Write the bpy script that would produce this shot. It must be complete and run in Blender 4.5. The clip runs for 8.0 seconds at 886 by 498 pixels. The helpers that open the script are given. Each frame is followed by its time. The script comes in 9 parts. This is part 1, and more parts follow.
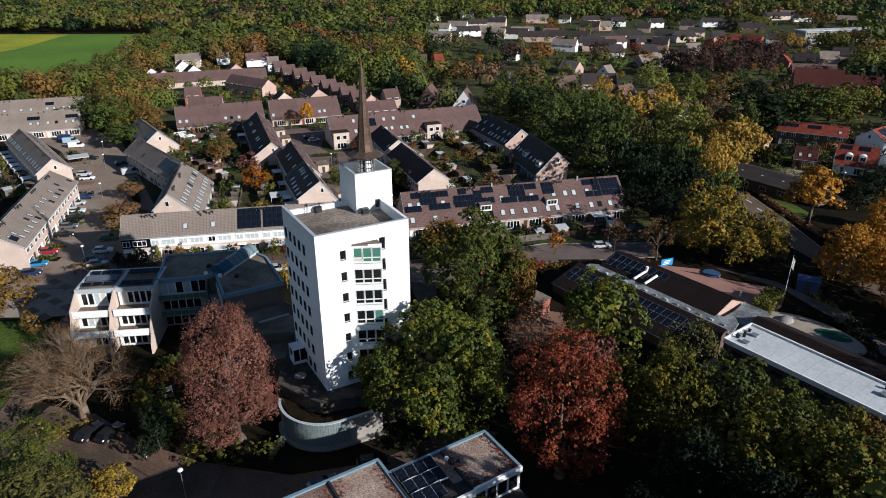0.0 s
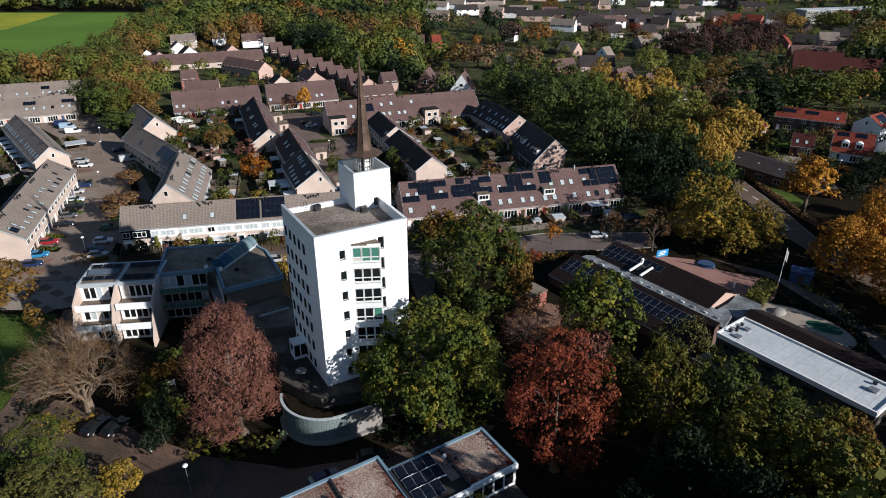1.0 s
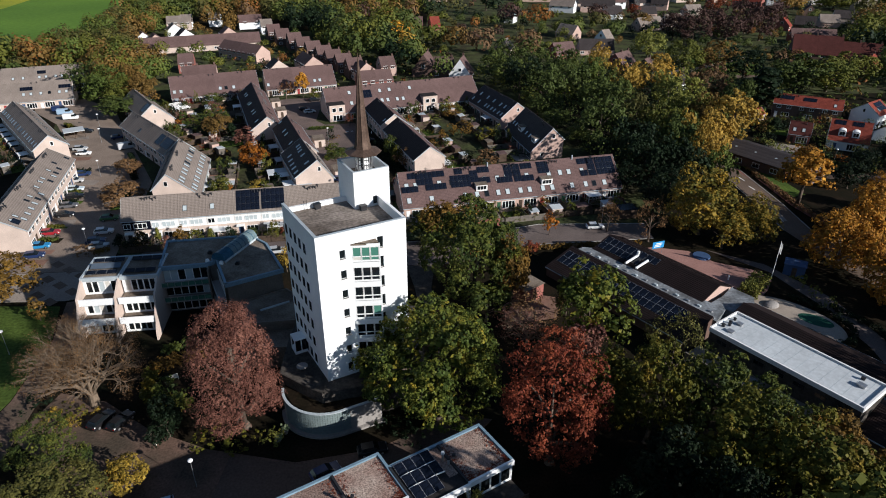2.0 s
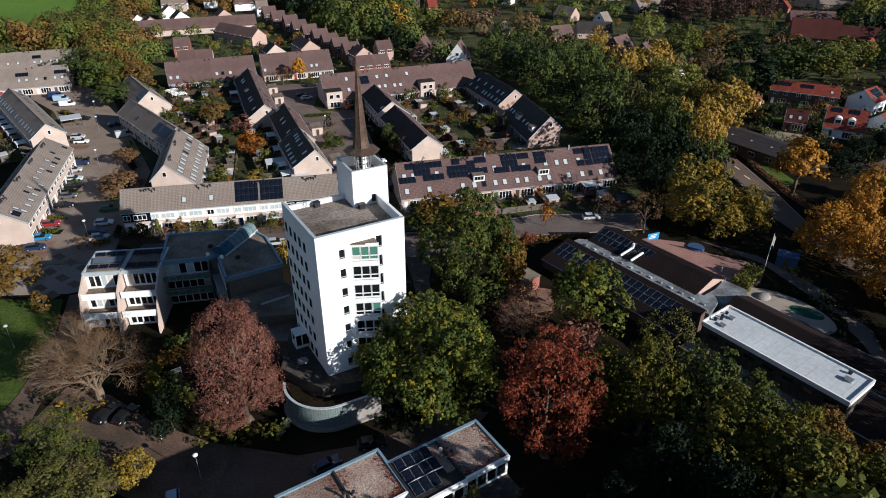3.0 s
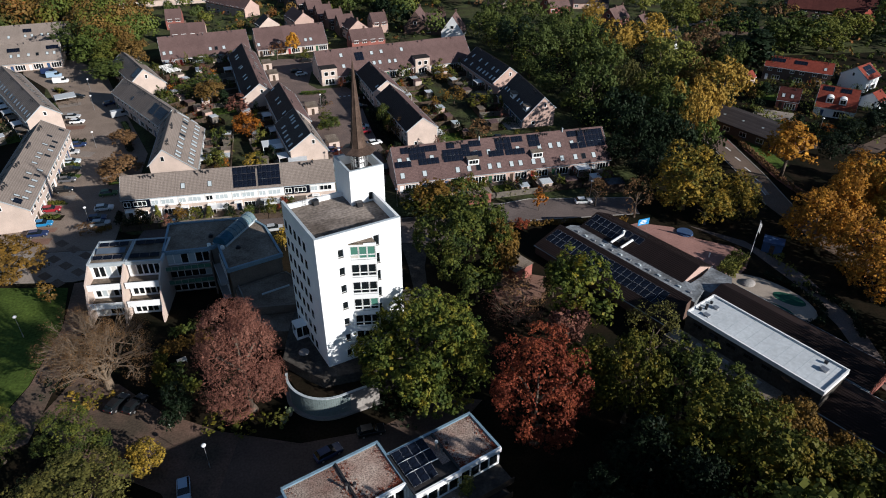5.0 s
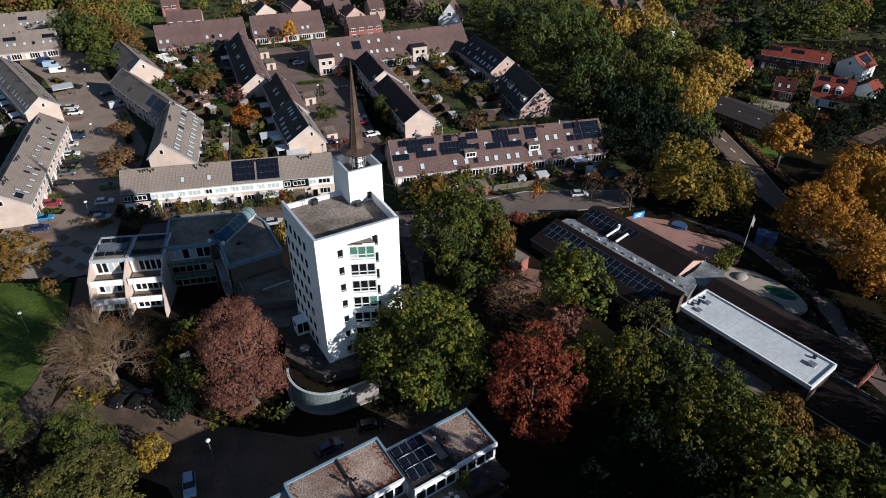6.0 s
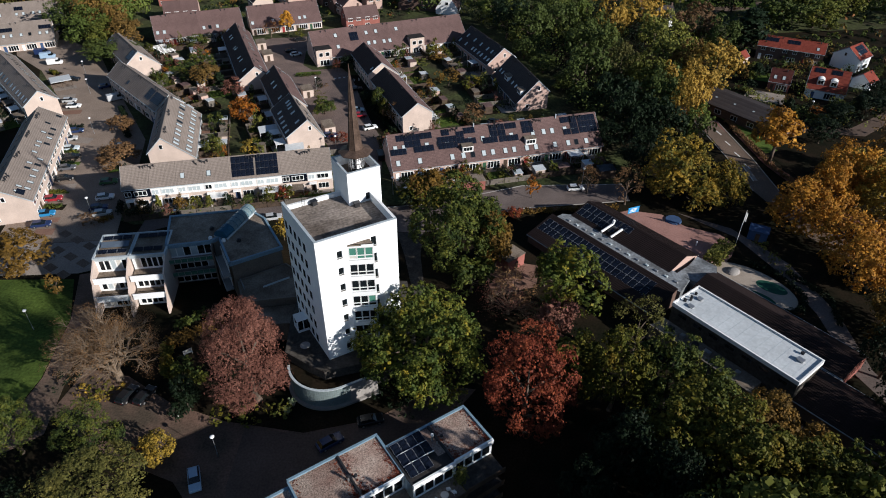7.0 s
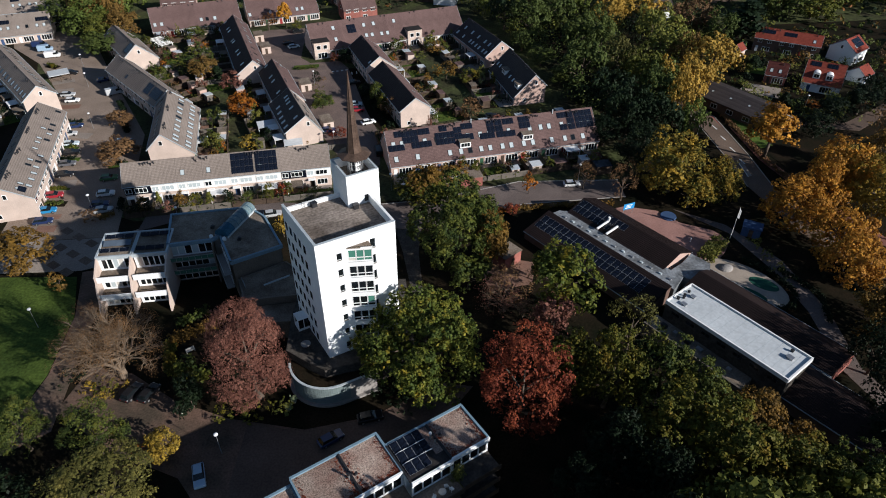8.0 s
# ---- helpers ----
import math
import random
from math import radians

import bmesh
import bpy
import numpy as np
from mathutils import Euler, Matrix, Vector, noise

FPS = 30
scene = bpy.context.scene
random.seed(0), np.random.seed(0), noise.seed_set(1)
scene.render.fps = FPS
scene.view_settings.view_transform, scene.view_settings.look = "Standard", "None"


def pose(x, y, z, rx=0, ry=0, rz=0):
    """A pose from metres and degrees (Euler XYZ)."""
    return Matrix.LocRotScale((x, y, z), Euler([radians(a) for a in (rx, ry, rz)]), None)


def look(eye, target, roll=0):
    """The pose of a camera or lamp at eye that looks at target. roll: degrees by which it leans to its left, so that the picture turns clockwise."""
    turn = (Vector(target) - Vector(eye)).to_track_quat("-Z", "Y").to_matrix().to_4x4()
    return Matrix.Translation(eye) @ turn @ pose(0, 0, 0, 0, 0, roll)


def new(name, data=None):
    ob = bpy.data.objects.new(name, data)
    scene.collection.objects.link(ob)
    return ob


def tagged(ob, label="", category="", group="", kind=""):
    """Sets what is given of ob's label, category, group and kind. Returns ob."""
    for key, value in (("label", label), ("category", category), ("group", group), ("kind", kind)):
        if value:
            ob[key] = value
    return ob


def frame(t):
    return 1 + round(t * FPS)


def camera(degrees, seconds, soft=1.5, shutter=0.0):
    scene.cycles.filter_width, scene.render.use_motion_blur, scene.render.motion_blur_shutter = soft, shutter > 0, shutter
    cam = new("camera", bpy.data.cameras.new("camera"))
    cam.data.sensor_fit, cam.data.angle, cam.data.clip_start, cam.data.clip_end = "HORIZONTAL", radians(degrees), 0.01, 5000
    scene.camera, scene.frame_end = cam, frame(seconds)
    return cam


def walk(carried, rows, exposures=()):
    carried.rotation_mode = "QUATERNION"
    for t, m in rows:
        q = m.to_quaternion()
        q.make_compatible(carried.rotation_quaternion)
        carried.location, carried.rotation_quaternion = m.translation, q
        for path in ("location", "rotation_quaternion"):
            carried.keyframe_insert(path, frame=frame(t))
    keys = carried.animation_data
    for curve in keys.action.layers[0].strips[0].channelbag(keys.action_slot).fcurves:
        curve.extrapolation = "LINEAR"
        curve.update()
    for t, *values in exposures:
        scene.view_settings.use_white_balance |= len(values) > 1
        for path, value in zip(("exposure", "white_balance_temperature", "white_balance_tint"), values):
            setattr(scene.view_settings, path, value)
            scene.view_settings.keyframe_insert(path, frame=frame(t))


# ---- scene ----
cam = camera(68.9, 8.0, soft=1.0)
METRES, EYE, TILT, LEAN, TURN = 25.6, 62.4, -24.3, 0.0, 0.0
ROWS = [
    (0.0, 0.0, 0.0, 0.0, -0.0, 0.0, -0.0),
    (0.5, -0.0012, -0.0219, 0.0561, -0.1, -0.97, 0.01),
    (1.0, -0.0012, -0.0476, 0.1161, -0.2, -1.99, 0.02),
    (1.5, -0.0019, -0.0719, 0.1712, -0.27, -2.91, -0.01),
    (3.0, -0.0051, -0.1517, 0.3439, -0.6, -5.75, -0.0),
    (3.5, -0.0058, -0.1768, 0.3976, -0.7, -6.59, 0.02),
    (4.0, -0.0059, -0.2035, 0.4561, -0.82, -7.48, 0.03),
    (4.5, -0.0053, -0.2289, 0.5098, -0.92, -8.29, 0.04),
    (6.0, -0.0027, -0.3115, 0.6807, -1.22, -10.74, 0.12),
    (6.5, -0.0018, -0.3391, 0.7347, -1.31, -11.46, 0.15),
    (7.0, -0.0005, -0.3692, 0.7923, -1.43, -12.16, 0.19),
    (7.5, 0.0009, -0.3955, 0.8464, -1.52, -12.78, 0.2),
    (8.0, 0.0015, -0.4211, 0.9065, -1.61, -13.47, 0.22),
]
walk(cam, [(t, pose(0, 0, EYE, TILT, LEAN, TURN) @ pose(METRES * x, METRES * y, METRES * z, 90 + pitch, roll, yaw)) for t, x, y, z, yaw, pitch, roll in ROWS], [(0.0, 0.4), (8.0, 0.4)])

# ---- world, sun ----
SUN_EL, SUN_AZ = 22.0, 121.6
world = bpy.data.worlds.new("world")
scene.world = world
world.use_nodes = True
wn = world.node_tree.nodes
sky = wn.new("ShaderNodeTexSky")
sky.sky_type, sky.sun_disc = "NISHITA", False
sky.air_density, sky.dust_density, sky.ozone_density = 1.0, 0.1, 3.0
sky.sun_elevation, sky.sun_rotation = radians(SUN_EL), radians(SUN_AZ)
wn["Background"].inputs["Strength"].default_value = 0.06
world.node_tree.links.new(sky.outputs[0], wn["Background"].inputs["Color"])
sun = new("sun", bpy.data.lights.new("sun", "SUN"))
sun.data.energy, sun.data.angle, sun.data.color = 5.0, radians(0.6), (1.0, 0.965, 0.925)
_az, _el = radians(SUN_AZ), radians(SUN_EL)
sun.matrix_world = look((0, 0, 0), (-math.sin(_az) * math.cos(_el), -math.cos(_az) * math.cos(_el), -math.sin(_el)))
sun.location = (60, -40, 120)


# ---- materials ----
def mat(name, col, rough=0.8, var=0.25, scale=0.6, fine=6.0, bump=0.0, metal=0.0, spec=0.09, col2=None, bump_scale=None):
    """A surface with two scales of variation: large stains and fine grain."""
    m = bpy.data.materials.new(name)
    m.use_nodes = True
    nt = m.node_tree
    n, ln = nt.nodes, nt.links
    b = n["Principled BSDF"]
    b.inputs["Roughness"].default_value, b.inputs["Metallic"].default_value = rough, metal
    b.inputs["Specular IOR Level"].default_value = spec
    tc = n.new("ShaderNodeTexCoord")
    big = n.new("ShaderNodeTexNoise")
    big.inputs["Scale"].default_value, big.inputs["Detail"].default_value = scale, 5
    small = n.new("ShaderNodeTexNoise")
    small.inputs["Scale"].default_value, small.inputs["Detail"].default_value = fine, 3
    ln.new(tc.outputs["Object"], big.inputs["Vector"])
    ln.new(tc.outputs["Object"], small.inputs["Vector"])
    ramp = n.new("ShaderNodeValToRGB")
    c2 = col2 or tuple(c * (1 - var) for c in col)
    ramp.color_ramp.elements[0].position, ramp.color_ramp.elements[1].position = 0.35, 0.65
    ramp.color_ramp.elements[0].color = (*c2, 1)
    ramp.color_ramp.elements[1].color = (*col, 1)
    ln.new(big.outputs["Fac"], ramp.inputs["Fac"])
    grain = n.new("ShaderNodeMapRange")
    grain.inputs["From Min"].default_value, grain.inputs["From Max"].default_value = 0.3, 0.7
    grain.inputs["To Min"].default_value, grain.inputs["To Max"].default_value = 1 - var, 1 + var * 0.6
    ln.new(small.outputs["Fac"], grain.inputs["Value"])
    info = n.new("ShaderNodeObjectInfo")
    tone = n.new("ShaderNodeMapRange")
    tone.inputs["To Min"].default_value, tone.inputs["To Max"].default_value = 1 - var * 0.35, 1 + var * 0.35
    ln.new(info.outputs["Random"], tone.inputs["Value"])
    k = n.new("ShaderNodeMath")
    k.operation = "MULTIPLY"
    ln.new(grain.outputs[0], k.inputs[0])
    ln.new(tone.outputs[0], k.inputs[1])
    mul = n.new("ShaderNodeVectorMath")
    mul.operation = "SCALE"
    ln.new(ramp.outputs["Color"], mul.inputs[0])
    ln.new(k.outputs[0], mul.inputs["Scale"])
    ln.new(mul.outputs[0], b.inputs["Base Color"])
    if bump:
        bp = n.new("ShaderNodeBump")
        bp.inputs["Strength"].default_value, bp.inputs["Distance"].default_value = bump, 0.05
        ln.new(small.outputs["Fac"], bp.inputs["Height"])
        ln.new(bp.outputs[0], b.inputs["Normal"])
    m["mul"] = mul.name
    return m


def courses(m, axis="Z", period=0.22, cross=0.30, strength=0.6, dark=0.35):
    """Adds rows of overlapping tiles (or boards, or brick courses) to a material: relief and dark joints."""
    nt = m.node_tree
    n, ln = nt.nodes, nt.links
    b = n["Principled BSDF"]
    tc = n.new("ShaderNodeTexCoord")
    w1 = n.new("ShaderNodeTexWave")
    w1.wave_type, w1.bands_direction, w1.wave_profile = "BANDS", axis, "SAW"
    w1.inputs["Scale"].default_value = 0.314 / period
    w1.inputs["Distortion"].default_value = 0.3
    ln.new(tc.outputs["Object"], w1.inputs["Vector"])
    h = w1.outputs["Fac"]
    if cross:
        w2 = n.new("ShaderNodeTexWave")
        w2.wave_type, w2.bands_direction, w2.wave_profile = "BANDS", "X", "SIN"
        w2.inputs["Scale"].default_value = 0.314 / cross
        ln.new(tc.outputs["Object"], w2.inputs["Vector"])
        add = n.new("ShaderNodeMath")
        add.operation = "ADD"
        ln.new(w1.outputs["Fac"], add.inputs[0])
        ln.new(w2.outputs["Fac"], add.inputs[1])
        h = add.outputs[0]
    bp = n.new("ShaderNodeBump")
    bp.inputs["Strength"].default_value, bp.inputs["Distance"].default_value = strength, 0.04
    ln.new(h, bp.inputs["Height"])
    ln.new(bp.outputs[0], b.inputs["Normal"])
    mr = n.new("ShaderNodeMapRange")
    mr.inputs["To Min"].default_value, mr.inputs["To Max"].default_value = 1 - dark, 1.0
    ln.new(w1.outputs["Fac"], mr.inputs["Value"])
    old = n[m["mul"]]
    mul = n.new("ShaderNodeVectorMath")
    mul.operation = "SCALE"
    ln.new(old.outputs[0], mul.inputs[0])
    ln.new(mr.outputs[0], mul.inputs["Scale"])
    ln.new(mul.outputs[0], b.inputs["Base Color"])
    return m


def leaf_mat(name, cols, trans=0.1, rough=0.6, calm=False):
    """Foliage: each leaf takes its own tone, whole boughs drift between the colours."""
    m = bpy.data.materials.new(name)
    m.use_nodes = True
    nt = m.node_tree
    n, ln = nt.nodes, nt.links
    n.remove(n["Principled BSDF"])
    geo = n.new("ShaderNodeNewGeometry")
    tc = n.new("ShaderNodeTexCoord")
    info = n.new("ShaderNodeObjectInfo")
    ns = n.new("ShaderNodeTexNoise")
    ns.inputs["Scale"].default_value, ns.inputs["Detail"].default_value = (0.075, 1) if calm else (0.42, 3)
    shift = n.new("ShaderNodeVectorMath")
    shift.operation = "ADD"
    sc = n.new("ShaderNodeVectorMath")
    sc.operation = "SCALE"
    sc.inputs[0].default_value = (37, 91, 53)
    ln.new(info.outputs["Random"], sc.inputs["Scale"])
    ln.new(tc.outputs["Object"], shift.inputs[0])
    ln.new(sc.outputs[0], shift.inputs[1])
    ln.new(shift.outputs[0], ns.inputs["Vector"])
    mr = n.new("ShaderNodeMapRange")
    mr.inputs["From Min"].default_value, mr.inputs["From Max"].default_value = 0.3, 0.7
    mr.inputs["To Min"].default_value, mr.inputs["To Max"].default_value = 0.0, 0.72 if calm else 0.82
    ln.new(ns.outputs["Fac"], mr.inputs["Value"])
    rnd = n.new("ShaderNodeMath")
    rnd.operation = "MULTIPLY_ADD"
    rnd.inputs[1].default_value = 0.05 if calm else 0.2
    ln.new(geo.outputs["Random Per Island"], rnd.inputs[0])
    ln.new(mr.outputs[0], rnd.inputs[2])
    ramp = n.new("ShaderNodeValToRGB")
    els = ramp.color_ramp.elements
    while len(els) < len(cols):
        els.new(0.5)
    for i, c in enumerate(cols):
        els[i].position = i / (len(cols) - 1)
        els[i].color = (*c, 1)
    ln.new(rnd.outputs[0], ramp.inputs["Fac"])
    val = n.new("ShaderNodeMapRange")
    val.inputs["To Min"].default_value, val.inputs["To Max"].default_value = (0.92, 1.1) if calm else (0.72, 1.3)
    w = n.new("ShaderNodeTexWhiteNoise")
    w.noise_dimensions = "1D"
    ln.new(geo.outputs["Random Per Island"], w.inputs["W"])
    ln.new(w.outputs["Value"], val.inputs["Value"])
    mul = n.new("ShaderNodeVectorMath")
    mul.operation = "SCALE"
    ln.new(ramp.outputs["Color"], mul.inputs[0])
    ln.new(val.outputs[0], mul.inputs["Scale"])
    d = n.new("ShaderNodeBsdfPrincipled")
    d.inputs["Roughness"].default_value, d.inputs["Specular IOR Level"].default_value = rough, 0.1
    t = n.new("ShaderNodeBsdfTranslucent")
    ln.new(mul.outputs[0], d.inputs["Base Color"])
    ln.new(mul.outputs[0], t.inputs["Color"])
    mix = n.new("ShaderNodeMixShader")
    mix.inputs["Fac"].default_value = trans
    ln.new(d.outputs[0], mix.inputs[1])
    ln.new(t.outputs[0], mix.inputs[2])
    ln.new(mix.outputs[0], n["Material Output"].inputs["Surface"])
    return m


def pane_mat(name, tint, rough=0.06):
    m = bpy.data.materials.new(name)
    m.use_nodes = True
    b = m.node_tree.nodes["Principled BSDF"]
    b.inputs["Base Color"].default_value = (*tint, 1)
    b.inputs["Roughness"].default_value = rough
    b.inputs["Transmission Weight"].default_value = 0.35
    b.inputs["Specular IOR Level"].default_value = 0.6
    return m


M = {
    "white": mat("white_render", (0.83, 0.84, 0.845), 0.75, 0.05, 0.25, 3.0, 0.1, col2=(0.77, 0.78, 0.785)),
    "white_paint": mat("white_paint", (0.8, 0.8, 0.79), 0.45, 0.06, 0.8, 5.0),
    "cream": mat("cream_brick", (0.56, 0.45, 0.39), 0.85, 0.14, 0.4, 9.0, 0.2),
    "pink": mat("salmon_brick", (0.49, 0.345, 0.295), 0.85, 0.16, 0.4, 9.0, 0.2),
    "dark_brick": mat("brown_brick", (0.13, 0.085, 0.07), 0.88, 0.25, 0.4, 9.0, 0.2),
    "red_brick": mat("red_brick", (0.3, 0.115, 0.095), 0.88, 0.2, 0.4, 9.0, 0.2),
    "grey_wall": mat("grey_concrete", (0.30, 0.28, 0.265), 0.85, 0.18, 0.3, 5.0, 0.2),
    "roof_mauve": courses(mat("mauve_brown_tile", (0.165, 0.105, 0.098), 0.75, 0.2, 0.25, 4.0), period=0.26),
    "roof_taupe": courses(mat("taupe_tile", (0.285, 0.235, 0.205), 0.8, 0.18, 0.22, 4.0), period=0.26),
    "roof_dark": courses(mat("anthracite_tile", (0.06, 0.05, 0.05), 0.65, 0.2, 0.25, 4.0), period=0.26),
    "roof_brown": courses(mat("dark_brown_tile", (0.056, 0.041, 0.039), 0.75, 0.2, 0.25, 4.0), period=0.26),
    "roof_red": courses(mat("orange_red_tile", (0.26, 0.058, 0.04), 0.75, 0.2, 0.3, 4.0), period=0.28),
    "roof_oxblood": courses(mat("dark_red_tile", (0.1, 0.032, 0.028), 0.75, 0.2, 0.3, 4.0), period=0.28),
    "roof_choc": courses(mat("chocolate_tile", (0.034, 0.023, 0.022), 0.6, 0.2, 0.3, 4.0), period=0.24),
    "bitumen": mat("grey_bitumen", (0.25, 0.205, 0.165), 0.9, 0.34, 0.28, 3.5, 0.3, col2=(0.13, 0.1, 0.078), spec=0.04),
    "gravel": mat("rusty_gravel", (0.4, 0.31, 0.258), 0.95, 0.62, 0.3, 5.5, 0.8, col2=(0.27, 0.17, 0.138), spec=0.04),
    "membrane": mat("pale_roof_membrane", (0.52, 0.55, 0.57), 0.6, 0.12, 0.2, 2.0),
    "tower_deck": courses(mat("sun_bleached_pavers", (0.31, 0.26, 0.225), 0.9, 0.4, 0.22, 2.2, 0.4, col2=(0.13, 0.105, 0.088)), "Y", 0.6, 0.6, 0.25, 0.2),
    "black_felt": mat("black_roof_felt", (0.035, 0.032, 0.032), 0.7, 0.3, 0.4, 3.0, 0.2),
    "dark_slab": mat("dark_paving_slabs", (0.085, 0.075, 0.066), 0.85, 0.35, 0.5, 2.5, 0.3, col2=(0.05, 0.045, 0.04), spec=0.04),
    "rim": mat("pale_panel_rim", (0.3, 0.31, 0.33), 0.4, 0.05),
    "yard": mat("salmon_paving", (0.36, 0.2, 0.17), 0.9, 0.2, 0.2, 3.0, 0.2, spec=0.04),
    "trim": mat("blue_grey_trim", (0.42, 0.47, 0.5), 0.5, 0.12, 0.5, 4.0),
    "block_trim": mat("blue_zinc_trim", (0.18, 0.275, 0.35), 0.5, 0.15, 0.5, 4.0),
    "solar": mat("solar_glass", (0.007, 0.01, 0.019), 0.22, 0.3, 0.8, 3.0, spec=0.3),
    "alu": mat("aluminium", (0.5, 0.5, 0.51), 0.4, 0.1, 1, 8, metal=0.8),
    "steel": mat("dark_steel", (0.06, 0.06, 0.065), 0.45, 0.2, 1, 8, metal=0.6),
    "copper": mat("brown_weathered_copper", (0.12, 0.08, 0.062), 0.5, 0.3, 0.9, 4.0, 0.1, metal=0.25),
    "glass": pane_mat("dark_window_glass", (0.012, 0.016, 0.019)),
    # pale tint paints the sky's reflection on skylights, and blinds behind windows
    "glass_lit": pane_mat("pale_sky_and_blind_glass", (0.66, 0.74, 0.77), 0.12),
    "glass_green": pane_mat("green_glass", (0.1, 0.3, 0.23)),
    "curtain": mat("pale_curtain", (0.6, 0.57, 0.52), 0.9, 0.1, 2, 8),
    "door_blue": mat("blue_door_paint", (0.05, 0.09, 0.18), 0.45, 0.1),
    "door_red": mat("red_door_paint", (0.28, 0.04, 0.04), 0.45, 0.1),
    "door_green": mat("green_door_paint", (0.04, 0.1, 0.06), 0.45, 0.1),
    "wood_dark": mat("dark_timber", (0.085, 0.06, 0.045), 0.8, 0.3, 1.2, 12, 0.2),
    "wood_grey": mat("weathered_timber", (0.16, 0.14, 0.12), 0.85, 0.25, 1.2, 12, 0.2),
    "bark": mat("bark", (0.13, 0.1, 0.08), 0.95, 0.35, 1.5, 10, 0.5),
    "bark_pale": mat("pale_bark", (0.22, 0.165, 0.12), 0.95, 0.3, 1.5, 10, 0.5),
    "twig": mat("brown_twigs", (0.2, 0.135, 0.105), 0.95, 0.3, 1.5, 10),
    "asphalt": mat("asphalt", (0.17, 0.125, 0.098), 0.92, 0.25, 0.12, 3.0, 0.1, spec=0.04),
    "paving": mat("brick_paving", (0.265, 0.205, 0.165), 0.9, 0.25, 0.15, 3.0, 0.2, spec=0.04),
    "lane": mat("pinkish_brown_lane_brick", (0.205, 0.15, 0.132), 0.9, 0.3, 0.12, 3.0, 0.2, col2=(0.13, 0.1, 0.09), spec=0.04),
    "old_brick": mat("mossy_old_brick", (0.17, 0.108, 0.083), 0.9, 0.32, 0.18, 3.0, 0.2, col2=(0.085, 0.066, 0.05), spec=0.04),
    "street": mat("street_brick", (0.15, 0.12, 0.11), 0.9, 0.25, 0.15, 3.0, 0.2, spec=0.04),
    "dark_asphalt": mat("dark_asphalt", (0.115, 0.083, 0.068), 0.92, 0.25, 0.12, 3.0, 0.1, spec=0.04),
    "rough_grass": mat("rough_garden_ground", (0.075, 0.09, 0.036), 0.95, 0.45, 0.12, 1.2, 0.2, col2=(0.045, 0.042, 0.026), spec=0.04),
    "slate_render": mat("brown_grey_render", (0.18, 0.15, 0.125), 0.85, 0.2, 0.4, 4.0),
    "link": mat("stained_grey_membrane", (0.27, 0.29, 0.31), 0.6, 0.4, 0.35, 2.0, col2=(0.12, 0.125, 0.13)),
    "paving_red": mat("red_brick_paving", (0.24, 0.14, 0.105), 0.9, 0.22, 0.15, 3.0, 0.2, spec=0.04),
    "paving_grey": mat("concrete_paving", (0.3, 0.255, 0.222), 0.9, 0.22, 0.15, 3.0, 0.2, spec=0.04),
    "kerb": mat("kerb_concrete", (0.33, 0.31, 0.29), 0.85, 0.15, 0.5, 5.0),
    # soil colour taken near black to carry the shade under and between trees
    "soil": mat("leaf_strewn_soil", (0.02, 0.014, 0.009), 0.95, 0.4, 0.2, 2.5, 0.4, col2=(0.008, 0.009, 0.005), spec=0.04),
    "grass": mat("lawn", (0.085, 0.125, 0.026), 0.95, 0.4, 0.12, 2.0, 0.4, col2=(0.04, 0.065, 0.016), spec=0.04),
    "field": mat("green_field", (0.11, 0.2, 0.035), 0.95, 0.15, 0.015, 0.4, 0.1, col2=(0.085, 0.16, 0.03), spec=0.04),
    "field_yellow": mat("yellow_field", (0.34, 0.33, 0.04), 0.95, 0.2, 0.02, 0.4, 0.1, col2=(0.2, 0.25, 0.035), spec=0.04),
    "sand": mat("sand", (0.34, 0.285, 0.235), 0.95, 0.15, 0.4, 4.0, 0.2, spec=0.04),
    "turf": mat("artificial_turf", (0.02, 0.085, 0.06), 0.9, 0.15, 0.6, 6.0, spec=0.04),
    "path_red": mat("red_cycle_asphalt", (0.24, 0.11, 0.09), 0.9, 0.2, 0.2, 4.0, spec=0.04),
    "tyre": mat("tyre_rubber", (0.02, 0.02, 0.02), 0.85, 0.1),
    "road_paint": mat("road_marking", (0.7, 0.7, 0.68), 0.7, 0.15, 1, 6),
}
